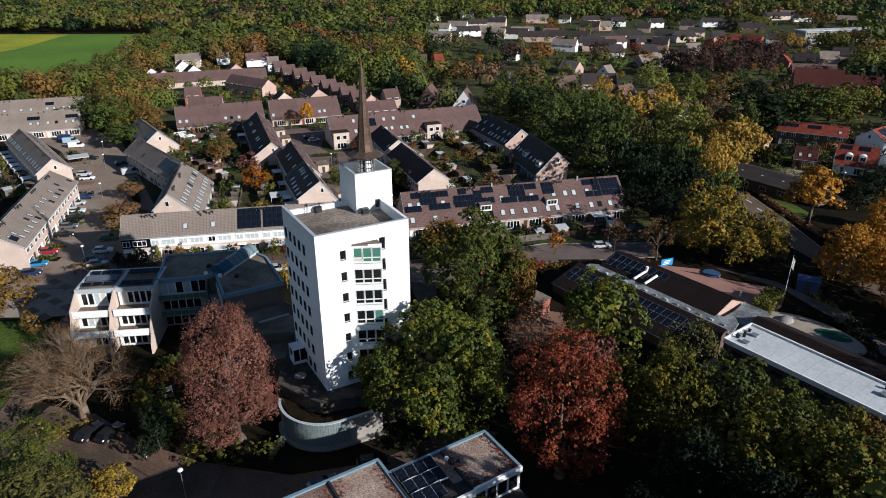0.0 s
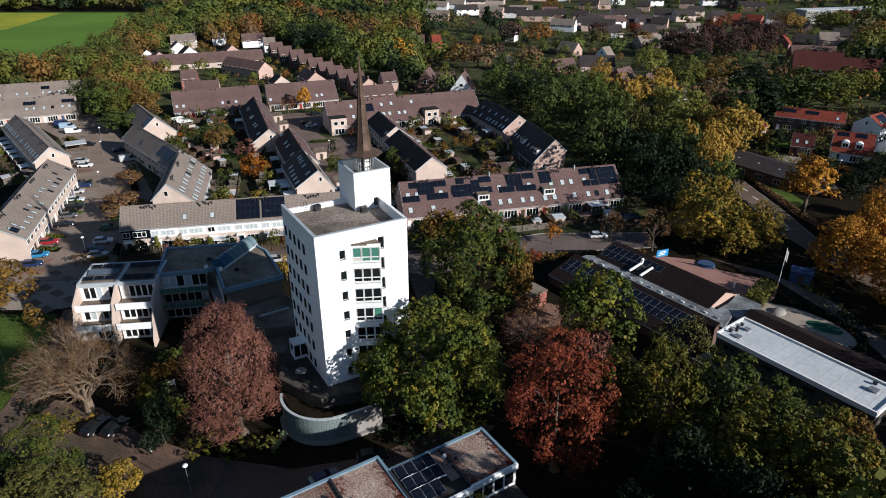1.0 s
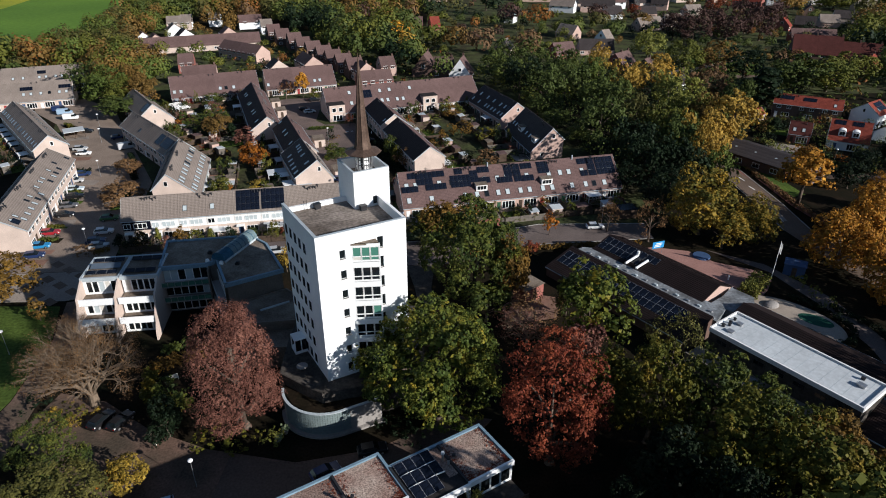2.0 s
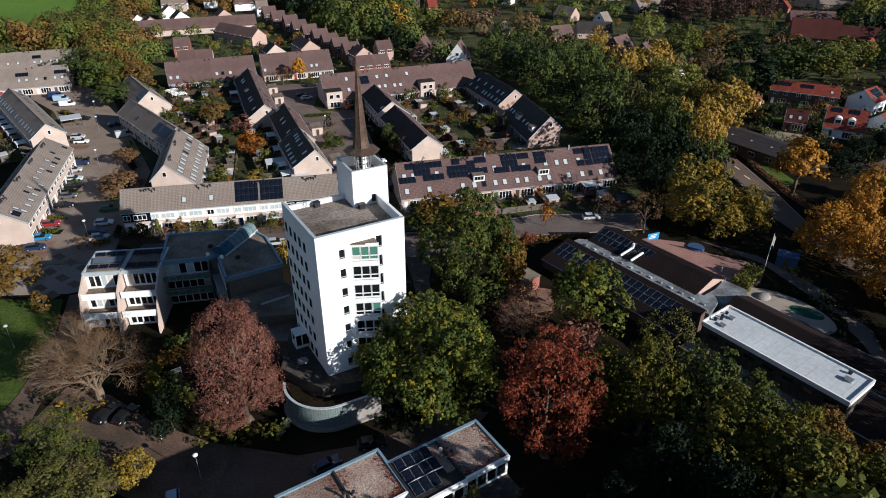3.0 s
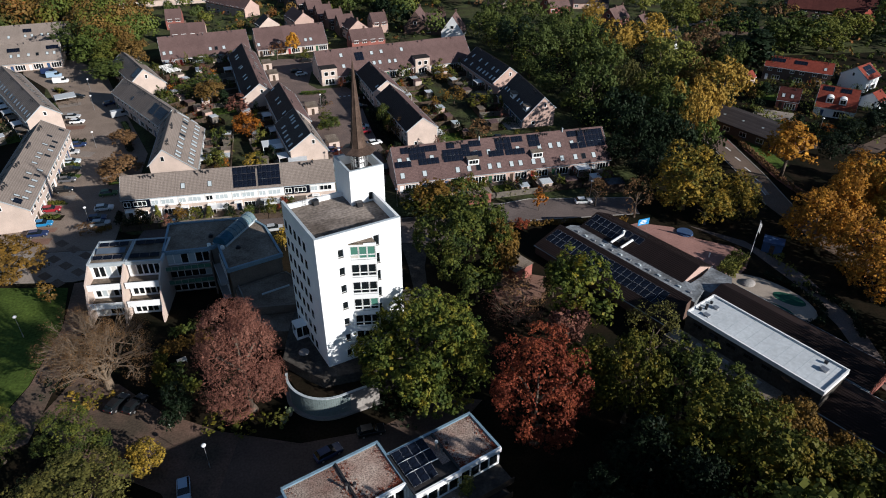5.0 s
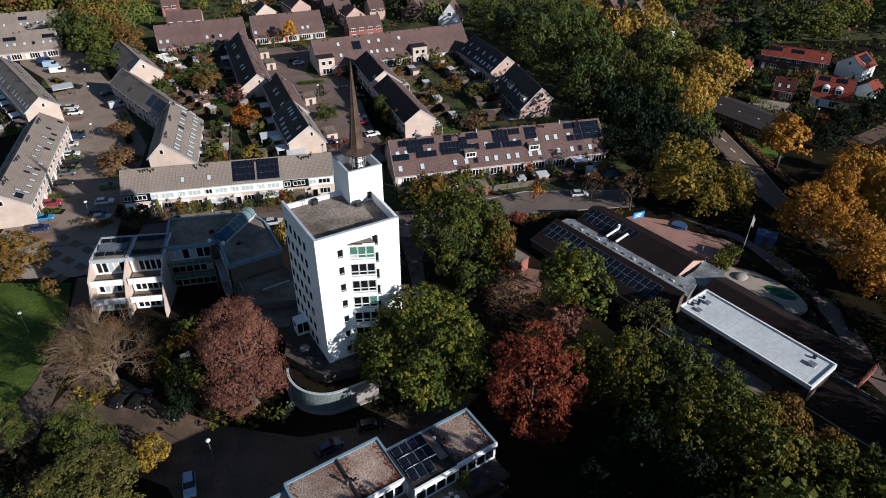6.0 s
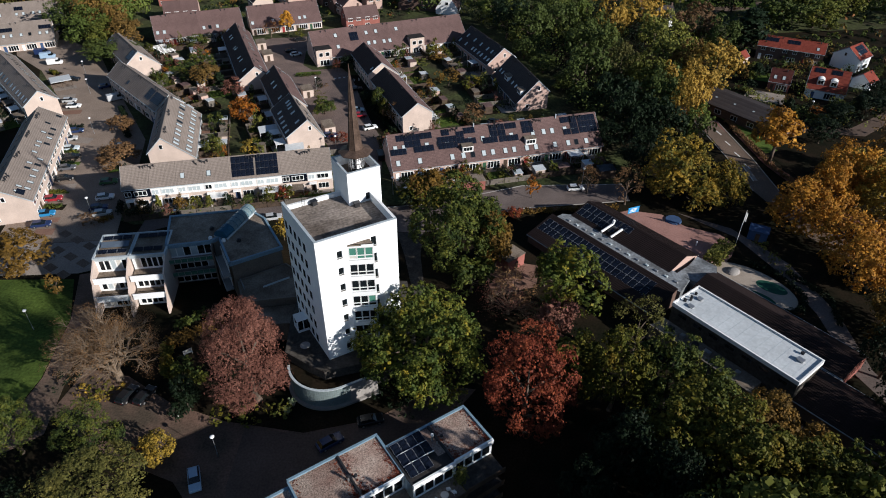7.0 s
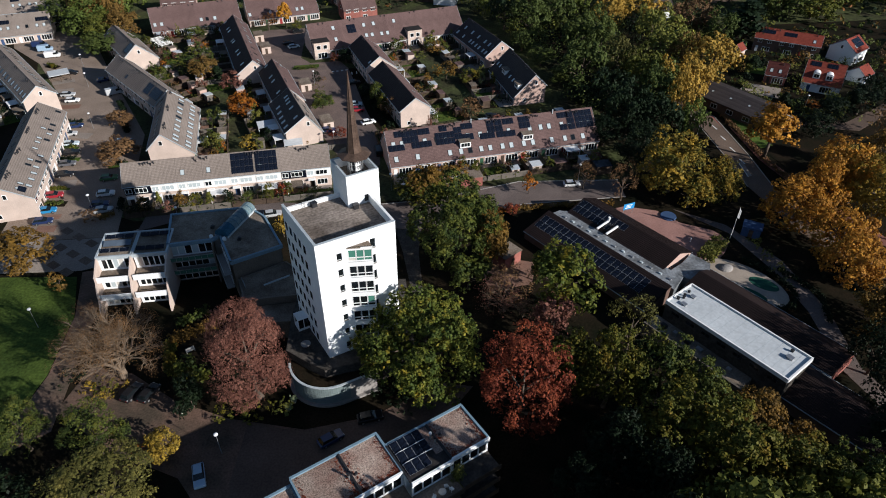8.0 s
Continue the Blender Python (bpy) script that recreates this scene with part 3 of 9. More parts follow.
            # white verge boards
            for w, e in ((-wr, er), (wl, el)):
                bm = bmesh.new()
                e2 = e - (zr - e) / abs(w) * 0.02
                x0, x1 = (-0.15, -0.12) if end == 0 else (width + 0.12, width + 0.15)
                extrude_x(bm, [(0, zr + 0.03), (w, e2 + 0.03), (w, e2 - 0.22), (0, zr - 0.22)], x0, x1)
                part("verge_board", bm, M["trim"], t)
    return made


R_TX = "brick terraced house with a tiled pitched roof"
GR = "terraced houses"
# rows across the view
terrace("terraced_house", -10.4, 151.0, 13.6, 5.84, 10, 7.6, 7.0, 9.5, 3.0, 3.0, M["roof_mauve"], M["pink"], "R", 0.9, 0.85, "terraced house with mauve tiles, solar panels and roof windows", GR, 11,
        sky_rows=((0.4, 1.15, 1.6), (0.8, 1.15, 1.6)), dormer=(3, 6), hide="L", chim="post",
        arrays={0: [(2.2, 2, 0.13, 1), (4.2, 2, 0.15, 2), (0.2, 4, 0.5, 1)], 1: [(0.5, 2, 0.14, 3), (2.7, 3, 0.13, 1), (2.7, 3, 0.48, 1)], 2: [(2.6, 2, 0.11, 1), (1.2, 5, 0.3, 2)], 3: [(0.6, 2, 0.2, 2), (2.8, 3, 0.12, 1), (2.6, 3, 0.42, 1)],
                4: [(4.0, 2, 0.12, 2), (1.6, 4, 0.46, 1)], 5: [(0.4, 2, 0.12, 3), (2.7, 3, 0.12, 1), (2.6, 3, 0.47, 1)], 6: [(1.4, 3, 0.12, 2)], 8: [(1.0, 3, 0.13, 1), (3.6, 2, 0.14, 3), (1.2, 2, 0.48, 1)], 9: [(0.1, 5, 0.13, 3)]})
terrace("terraced_house", -72.3, 135.4, 10.8, 6.1, 8, 4.4, 6.0, 9.5, 5.5, 3.0, M["roof_taupe"], M["cream"], "R", 0.15, 0.25, "cream terraced house with a white clad upper storey", GR, 12, upper=M["white_paint"], hide="L", porch=True, arrays={4: [(0.7, 5, 0.18, 3)], 5: [(0.3, 5, 0.18, 3)]})
terrace("terraced_house", -67.9, 150.3, 102.6, 5.5, 5, 7.5, 4.2, 9.4, 3.0, 5.3, M["roof_taupe"], M["cream"], "R", 0.95, 0.0, "terraced house with a long taupe tiled roof slope", GR, 13, sky_rows=((0.42, 1.2, 1.7), (0.78, 1.2, 1.7)))
terrace("terraced_house", -99.1, 206.0, -48.3, 6.1, 6, 5.0, 4.2, 9.0, 5.3, 5.3, M["roof_taupe"], M["cream"], "R", 0.2, 0.0, "terraced house with grey-brown tiles", GR, 14, arrays={4: [(2.4, 3, 0.32, 2)], 5: [(0.2, 5, 0.32, 2)]})
terrace("terraced_house", -111.3, 235.3, -53.8, 6.3, 4, 4.8, 6.5, 9.0, 5.3, 3.0, M["roof_taupe"], M["cream"], "R", 0.3, 0.2, "terraced house with grey-brown tiles and a cream gable", GR, 15)
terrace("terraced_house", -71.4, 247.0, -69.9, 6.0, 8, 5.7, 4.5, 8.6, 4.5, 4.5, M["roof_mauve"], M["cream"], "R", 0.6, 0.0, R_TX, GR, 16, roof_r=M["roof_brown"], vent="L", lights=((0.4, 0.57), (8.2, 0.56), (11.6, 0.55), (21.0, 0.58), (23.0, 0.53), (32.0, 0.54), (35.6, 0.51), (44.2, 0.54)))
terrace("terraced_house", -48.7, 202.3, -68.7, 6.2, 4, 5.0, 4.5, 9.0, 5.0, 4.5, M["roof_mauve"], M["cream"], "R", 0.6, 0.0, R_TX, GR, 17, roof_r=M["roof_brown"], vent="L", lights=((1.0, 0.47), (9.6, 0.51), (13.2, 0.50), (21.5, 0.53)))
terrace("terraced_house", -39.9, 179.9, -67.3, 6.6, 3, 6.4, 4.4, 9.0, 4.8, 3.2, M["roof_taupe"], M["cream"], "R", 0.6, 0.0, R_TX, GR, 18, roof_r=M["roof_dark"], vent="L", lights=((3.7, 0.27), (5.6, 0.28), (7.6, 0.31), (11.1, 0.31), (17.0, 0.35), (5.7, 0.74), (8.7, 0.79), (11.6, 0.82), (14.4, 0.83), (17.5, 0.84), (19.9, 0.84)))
terrace("terraced_house", -41.9, 232.2, 21.1, 5.85, 10, 8.7, 6.5, 9.9, 2.8, 3.0, M["roof_mauve"], M["cream"], "R", 0.75, 0.3, R_TX, GR, 19, hide="L", bays=(0, 6), arrays={2: [(2.3, 3, 0.28, 2)]}, lights=((9.1, 0.25), (9.0, 0.66), (20.5, 0.28), (23.6, 0.27), (20.4, 0.66), (23.3, 0.66), (26.2, 0.67), (29.1, 0.67), (32.1, 0.27)))
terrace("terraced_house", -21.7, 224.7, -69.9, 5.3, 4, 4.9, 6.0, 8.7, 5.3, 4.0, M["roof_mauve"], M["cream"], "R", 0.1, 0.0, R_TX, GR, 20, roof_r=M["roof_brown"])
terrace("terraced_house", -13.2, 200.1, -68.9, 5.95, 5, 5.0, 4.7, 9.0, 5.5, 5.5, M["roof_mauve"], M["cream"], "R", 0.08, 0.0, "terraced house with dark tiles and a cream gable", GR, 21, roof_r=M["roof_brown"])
terrace("terraced_house", 17.0, 242.3, -67.8, 5.2, 5, 6.6, 5.0, 8.8, 3.7, 5.0, M["roof_dark"], M["pink"], "R", 0.9, 0.0, "terraced house with anthracite tiles and many roof windows", GR, 22, sky_rows=((0.42, 1.15, 1.6), (0.78, 1.15, 1.6)))
terrace("terraced_house", 28.6, 209.9, -76.0, 5.8, 4, 7.0, 4.0, 9.5, 2.6, 5.8, M["roof_dark"], M["pink"], "R", 0.8, 0.0, "terraced house with anthracite tiles and a salmon brick gable", GR, 23, dormer=(1, 3))
# left side
terrace("terraced_house", -108.0, 170.5, -75.2, 5.8, 8, 5.0, 6.2, 9.0, 5.3, 5.3, M["roof_taupe"], M["cream"], "L", 0.7, 0.0, "terraced house with taupe tiles beside the car park", GR, 24, sky_rows=((0.5, 0.85, 1.3), (0.74, 0.95, 1.4)), arrays={7: [(2.6, 2, 0.6, 1)]})
terrace("terraced_house", -145.0, 218.2, -49.4, 6.0, 8, 5.1, 4.8, 9.0, 5.3, 5.3, M["roof_taupe"], M["cream"], "R", 0.95, 0.0, "terraced house with dark taupe tiles", GR, 25, sky_rows=((0.7, 1.15, 1.7),))
terrace("terraced_house", -170.0, 241.0, 21.0, 6.0, 5, 7.5, 6.5, 8.5, 3.0, 3.0, M["roof_taupe"], M["cream"], "R", 0.7, 0.2, R_TX, GR, 26, hide="L")
terrace("terraced_house", -196.0, 262.0, 21.0, 6.0, 8, 7.5, 6.5, 8.5, 3.0, 3.0, M["roof_taupe"], M["cream"], "R", 0.7, 0.3, R_TX, GR, 27, hide="L")
terrace("terraced_house", -104.8, 252.4, 21.5, 5.5, 6, 8.3, 6.5, 9.2, 2.8, 2.8, M["roof_mauve"], M["cream"], "R", 0.5, 0.0, R_TX, GR, 28, hide="L", sky_rows=((0.72, 1.15, 1.6),))
terrace("terraced_house", -71.4, 265.5, 20.3, 5.6, 5, 8.3, 6.5, 9.2, 2.8, 2.8, M["roof_mauve"], M["cream"], "R", 0.4, 0.0, R_TX, GR, 29, hide="L", lights=((0.7, 0.76), (8.8, 0.75), (11.5, 0.75), (19.5, 0.74), (22.3, 0.73)))


# ---- walls with openings ----
def pierced(bm, w, z0, z1, t, holes):
    """A wall in the xz plane from x = 0 to w, outer face at y = 0, thickness t towards +y, with rectangular openings (x0, x1, za, zb)."""
    xs = sorted({0.0, w, *[h[0] for h in holes], *[h[1] for h in holes]})
    for a, b in zip(xs, xs[1:]):
        mid = (a + b) / 2
        cuts = sorted((h[2], h[3]) for h in holes if h[0] < mid < h[1])
        z = z0
        for c, d in cuts:
            if c > z:
                box(bm, a, b, 0, t, z, c)
            z = max(z, d)
        if z < z1:
            box(bm, a, b, 0, t, z, z1)


def flat_roof(parent, poly, z, roof_mat, rim=0.35, up=0.3, trim="trim", deck=0.25):
    """Deck with a raised metal-capped edge all round, over a counter-clockwise plan polygon."""
    bm = bmesh.new()
    prism(bm, poly, z - deck, z)
    d = part("roof_deck", bm, roof_mat, parent)
    n = len(poly)
    cx, cy = sum(p[0] for p in poly) / n, sum(p[1] for p in poly) / n
    for i in range(n):
        (x0, y0), (x1, y1) = poly[i], poly[(i + 1) % n]
        l = math.hypot(x1 - x0, y1 - y0)
        ux, uy = (x1 - x0) / l, (y1 - y0) / l
        bm = bmesh.new()
        box(bm, -0.04, l + 0.04, -0.05, rim, -deck - 0.25, up)
        part("roof_edge", bm, M[trim], parent, m=Matrix.Translation((x0, y0, z + 0.003 * (i % 2))) @ Matrix.Rotation(math.atan2(uy, ux), 4, "Z"))
    return d


# ---- the white tower ----
FL, ROWS_T = 3.15, 7
tw = thing("apartment_tower", -16.4, 75.4, 0, 28.5, "white rendered tower block with small windows and triangular bay", "tower")
TOP, DECK = 30.0, 28.5
# south face
holes = []
for k in range(ROWS_T):
    holes.append((3.25, 4.1, 25.95 - FL * k, 27.3 - FL * k))
    holes.append((8.85, 9.75, 26.3 - FL * k, 28.1 - FL * k))
    holes.append((5.1, 8.4, 25.3 - FL * k, 27.5 - FL * k))
bm = bmesh.new()
pierced(bm, 13.3, 0, TOP, 0.35, holes)
part("south_wall", bm, M["white"], tw)
# west face, turned slightly
west = Matrix.Translation((-0.55, 13.0, 0)) @ pose(0, 0, 0, 0, 0, -87.5)
wh = []
for k in range(ROWS_T):
    for c in range(5):
        x = 13.0 - (4.7 + c * 1.85)
        wh.append((x - 0.5, x + 0.5, 25.55 - FL * k, 27.15 - FL * k))
bm = bmesh.new()
pierced(bm, 13.0, 0, TOP, 0.35, wh)
part("west_wall", bm, M["white"], tw, m=west)
bm = bmesh.new()
box(bm, 12.95, 13.3, 0.352, 13.0, 0, TOP)
part("east_wall", bm, M["white"], tw)
bm = bmesh.new()
box(bm, -0.2, 9.8, 12.65, 13.0, 0, 29.2)
part("north_wall", bm, M["white"], tw)
# rooms behind the windows
bm = bmesh.new()
box(bm, 1.4, 11.8, 1.6, 11.6, 0.2, DECK - 0.3)
part("room_core", bm, M["curtain"], tw)
bm = bmesh.new()
for k in range(ROWS_T + 1):
    z = 28.35 - FL * k
    prism(bm, [(0.36, 0.36), (12.9, 0.36), (12.9, 12.6), (-0.1, 12.6)], z - 0.22, z - 0.02)
part("floor_slab", bm, M["grey_wall"], tw)
for k in range(ROWS_T):
    rng = random.Random(k)
    for x, z, w, h in ((3.675, 26.625, 0.85, 1.35), (9.3, 27.2, 0.9, 1.8)):
        m = Matrix.Translation((x, 0.2, z - FL * k))
        add_window(tw, m, w, h, 0, bar=0.06)
        bm = bmesh.new()
        box(bm, x - w / 2 - 0.05, x + w / 2 + 0.05, -0.07, 0.16, z - FL * k - h / 2 - 0.06, z - FL * k - h / 2)
        part("window_sill", bm, M["grey_wall"], tw)
    for c in range(5):
        x = 13.0 - (4.7 + c * 1.85)
        add_window(tw, west @ Matrix.Translation((x, 0.05, 26.35 - FL * k)), 1.0, 1.6, 0, bar=0.06, frame_mat=M["steel"])
# triangular bay: a glazed front between spandrels on each floor
BA, BB = Vector((4.85, 0, 0)), Vector((8.55, -1.6, 0))
bay_dir = (BB - BA).normalized()
bay_len = (BB - BA).length
bay_m = Matrix.Translation(BA) @ Matrix.Rotation(math.atan2(bay_dir.y, bay_dir.x), 4, "Z")
bays = put("bay", mesh_of("bay", (lambda b: (prism(b, [(4.9, -0.03), (8.52, -1.58), (8.6, -0.004), (8.4, -0.004)], 27.7, 27.95), b)[1])(bmesh.new()), M["bitumen"]), tw, label="dark bay roof")
for k in range(ROWS_T):
    zc = 26.25 - FL * k
    bm = bmesh.new()
    box(bm, 0, bay_len, 0.0, 0.18, zc - 1.95, zc - 0.95)
    box(bm, bay_len - 0.14, bay_len, 0.0, 0.18, zc - 0.95, zc + 1.2)
    box(bm, 0, 0.22, 0.0, 0.18, zc - 0.95, zc + 1.2)
    if k == 0:
        box(bm, 0, bay_len, 0, 0.18, zc + 1.2, zc + 1.7)
    part("bay_panel", bm, M["white"], tw, m=bay_m)
    bm = bmesh.new()
    box(bm, 0.3, bay_len - 0.1, -0.03, 0.0, zc - 1.15, zc - 1.08)
    part("bay_rail", bm, M["alu"], tw, m=bay_m)
    for j in range(3):
        g = None
        if (k, j) in ((0, 0), (0, 1), (0, 2), (3, 2)):
            g = M["glass_green"]
        xx = 0.22 + (bay_len - 0.36) * (j + 0.5) / 3
        wd = (bay_len - 0.36) / 3 - 0.06
        add_window(tw, bay_m @ Matrix.Translation((xx, 0.09, zc + 0.42)), wd, 1.45, 0, bar=0.07, glass=g)
        add_window(tw, bay_m @ Matrix.Translation((xx, 0.09, zc - 0.62)), wd, 0.6, 0, bar=0.07, glass=(M["curtain"], g, g)[j] if k == 0 else None)
    bm = bmesh.new()
    prism(bm, [(8.40, -1.48), (8.55, -1.6), (8.62, -0.004), (8.47, -0.004)], zc - 1.95, zc - 0.95)
    prism(bm, [(8.40, -1.48), (8.55, -1.6), (8.62, -0.004), (8.47, -0.004)], zc + 1.1, zc + 1.25)
    part("bay_side", bm, M["white"], tw)
    bm = bmesh.new()
    prism(bm, [(8.47, -1.5), (8.5, -1.5), (8.55, -0.01), (8.52, -0.01)], zc - 0.95, zc + 1.1)
    part("bay_glass", bm, M["glass"], tw)
# roof deck and parapet coping
bm = bmesh.new()
prism(bm, [(0.33, 0.35), (12.95, 0.35), (12.95, 12.65), (-0.2, 12.65)], DECK - 0.3, DECK)
part("roof_deck", bm, M["tower_deck"], tw)
bm = bmesh.new()
box(bm, -0.04, 13.34, -0.04, 0.4, TOP, TOP + 0.07)
part("coping", bm, M["trim"], tw)
bm = bmesh.new()
box(bm, -0.02, 13.0, -0.04, 0.4, TOP + 0.003, TOP + 0.073)
part("coping", bm, M["trim"], tw, m=west)
bm = bmesh.new()
box(bm, 12.9, 13.34, 0.41, 9.4, TOP + 0.003, TOP + 0.073)
part("coping", bm, M["white_paint"], tw)
bm = bmesh.new()
box(bm, -0.2, 9.8, 12.6, 13.04, 29.2, 29.27)
part("coping", bm, M["white_paint"], tw)
for x, y, a in ((4.5, 12.1, 10), (10.3, 8.3, 0)):
    bm = bmesh.new()
    box(bm, -0.45, 0.45, -0.35, 0.35, 0, 0.75)
    box(bm, -0.52, 0.52, -0.42, 0.42, 0.75, 0.83)
    part("roof_vent", bm, M["steel"], tw, m=pose(x, y, DECK, 0, 0, a))
bm = bmesh.new()
for dx in (0.0, 0.45):
    tube(bm, (2.6 + dx, 12.45, DECK), (2.6 + dx, 12.45, 30.0), 0.03, 0.03, 6)
for j in range(4):
    tube(bm, (2.6, 12.45, DECK + 0.3 + j * 0.35), (3.05, 12.45, DECK + 0.3 + j * 0.35), 0.02, 0.02, 6)
part("roof_ladder", bm, M["steel"], tw)
# stair shaft that carries the spire
SX0, SX1, SY0, SY1, STOP = 9.3, 15.0, 9.0, 15.4, 34.3
for nm, a in (("shaft_wall", (SX0, SX1, SY0, SY0 + 0.3)), ("shaft_wall", (SX0, SX1, SY1 - 0.3, SY1)), ("shaft_wall", (SX0, SX0 + 0.3, SY0 + 0.3, SY1 - 0.3)), ("shaft_wall", (SX1 - 0.3, SX1, SY0 + 0.3, SY1 - 0.3))):
    bm = bmesh.new()
    box(bm, *a, 0, STOP)
    part(nm, bm, M["white"], tw)
for a in ((SX0 - 0.03, SX1 + 0.03, SY0 - 0.03, SY0 + 0.33), (SX0 - 0.03, SX1 + 0.03, SY1 - 0.33, SY1 + 0.03), (SX0 - 0.03, SX0 + 0.33, SY0 + 0.34, SY1 - 0.34), (SX1 - 0.33, SX1 + 0.03, SY0 + 0.34, SY1 - 0.34)):
    bm = bmesh.new()
    box(bm, *a, STOP, STOP + 0.07)
    part("coping", bm, M["trim"], tw)
bm = bmesh.new()
box(bm, SX0 + 0.3, SX1 - 0.3, SY0 + 0.3, SY1 - 0.3, 32.3, 32.6)
part("shaft_roof", bm, M["bitumen"], tw)
add_window(tw, Matrix.Translation((12.55, SY0 - 0.02, 29.5)), 0.6, 1.2, 0, bar=0.05, frame_mat=M["steel"])
# spire: lantern cage, skirt and tall needle
SC = Vector((12.4, 12.4, 0))
N8 = 8
bm = bmesh.new()
for k in range(N8):
    a = (k + 0.5) * math.tau / N8
    p = SC + Vector((math.cos(a) * 1.25, math.sin(a) * 1.25, 32.6))
    tube(bm, p, p + Vector((0, 0, 3.5)), 0.07, 0.07, 6)
    b = (k + 1.5) * math.tau / N8
    q = SC + Vector((math.cos(b) * 1.25, math.sin(b) * 1.25, 32.6))
    for zz in (0.9, 1.9, 2.8):
        tube(bm, p + Vector((0, 0, zz)), q + Vector((0, 0, zz)), 0.035, 0.035, 5)
    tube(bm, p, q + Vector((0, 0, 1.9)), 0.025, 0.025, 5)
part("lantern", bm, M["alu"], tw)
bm = bmesh.new()
ring8 = [(SC.x + 1.1 * math.cos((k + 0.5) * math.tau / N8), SC.y + 1.1 * math.sin((k + 0.5) * math.tau / N8)) for k in range(N8)]
prism(bm, ring8, 32.6, 36.0)
lb = part("lantern_drum", bm, M["steel"], tw, "dark eight-sided drum with white louvres")
for k in range(N8):
    p0, p1 = Vector((*ring8[k], 0)), Vector((*ring8[(k + 1) % N8], 0))
    rot = Matrix.Translation(p0) @ Matrix.Rotation(math.atan2(p1.y - p0.y, p1.x - p0.x), 4, "Z")
    l = (p1 - p0).length
    bm = bmesh.new()
    for j in range(3):
        box(bm, l * 0.14, l * 0.44, -0.05, -0.003, 33.4 + j * 0.8, 34.05 + j * 0.8)
        if k % 2:
            box(bm, l * 0.56, l * 0.86, -0.05, -0.003, 33.4 + j * 0.8, 34.05 + j * 0.8)
    part("louvre", bm, M["white_paint"], lb, m=rot)


def cone_ring(bm, rings, sides=8, a0=0.5):
    rr = []
    for r, z in rings:
        rr.append([bm.verts.new((SC.x + math.cos((k + a0) * math.tau / sides) * r, SC.y + math.sin((k + a0) * math.tau / sides) * r, z)) for k in range(sides)])
    for a, b in zip(rr, rr[1:]):
        for k in range(sides):
            bm.faces.new((a[k], a[(k + 1) % sides], b[(k + 1) % sides], b[k]))
    bm.faces.new(rr[0][::-1])
    bm.faces.new(rr[-1])


bm = bmesh.new()
cone_ring(bm, [(2.75, 35.95), (2.8, 36.07), (1.35, 36.6)])
part("spire_skirt", bm, M["copper"], tw)
bm = bmesh.new()
cone_ring(bm, [(1.3, 36.45), (1.05, 37.6), (0.82, 40.0), (0.42, 45.2), (0.06, 49.7), (0.02, 50.4)])
part("spire", bm, M["copper"], tw)
bm = bmesh.new()
for k in range(N8):
    a = (k + 0.5) * math.tau / N8
    for (r0, z0), (r1, z1) in (((1.3, 36.45), (1.05, 37.6)), ((1.05, 37.6), (0.82, 40.0)), ((0.82, 40.0), (0.06, 49.7))):
        tube(bm, SC + Vector((math.cos(a) * r0, math.sin(a) * r0, z0)), SC + Vector((math.cos(a) * r1, math.sin(a) * r1, z1)), 0.04, 0.03, 4)
part("spire_seam", bm, M["copper"], tw)

# ---- terrace at the tower's foot and curved glass-block wall ----
pl = thing("plinth", 0, 0, 0, 0, "dark paved roof terrace round the white tower", "terrace")
bm = bmesh.new()
prism(bm, [(-24.5, 86.0), (-24.2, 77.5), (-19.8, 74.4), (-17.0, 72.8), (-9.5, 75.0), (-2.0, 79.0), (-4.0, 96.0), (-24.0, 96.0)], 0.0, 6.1)
part("plinth_wall", bm, M["dark_slab"], pl)
bm = bmesh.new()
prism(bm, [(-24.4, 86.0), (-24.1, 77.6), (-19.8, 74.5), (-17.0, 72.9), (-9.6, 75.1), (-2.1, 79.0), (-4.1, 95.9), (-23.9, 95.9)], 6.1, 6.15)
part("terrace_floor", bm, M["dark_slab"], pl)
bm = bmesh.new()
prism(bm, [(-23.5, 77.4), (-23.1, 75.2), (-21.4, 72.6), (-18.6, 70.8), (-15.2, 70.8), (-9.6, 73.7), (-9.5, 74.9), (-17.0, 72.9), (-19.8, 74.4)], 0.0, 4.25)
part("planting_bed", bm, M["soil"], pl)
gw = thing("curved_wall", 0, 0, 0, 0, "curved pale glass-block wall below the terrace", "wall")
arc = []
for k in range(29):
    s = k / 28
    # quarter round from the garden to the street
    a = radians(188 + 109 * min(1, s / 0.62))
    if s <= 0.62:
        arc.append(Vector((-17.1 + 6.55 * math.cos(a), 76.9 + 6.55 * math.sin(a), 0)))
    else:
        k2 = (s - 0.62) / 0.38
        arc.append(arc[17].lerp(Vector((-8.6, 73.9, 0)), k2) if len(arc) > 17 else Vector((-15, 70.1, 0)))
GLB = mat("glass_block_face", (0.2, 0.25, 0.25), 0.25, 0.18, 0.6, 4.0, 0.1)
blk_mesh = {}
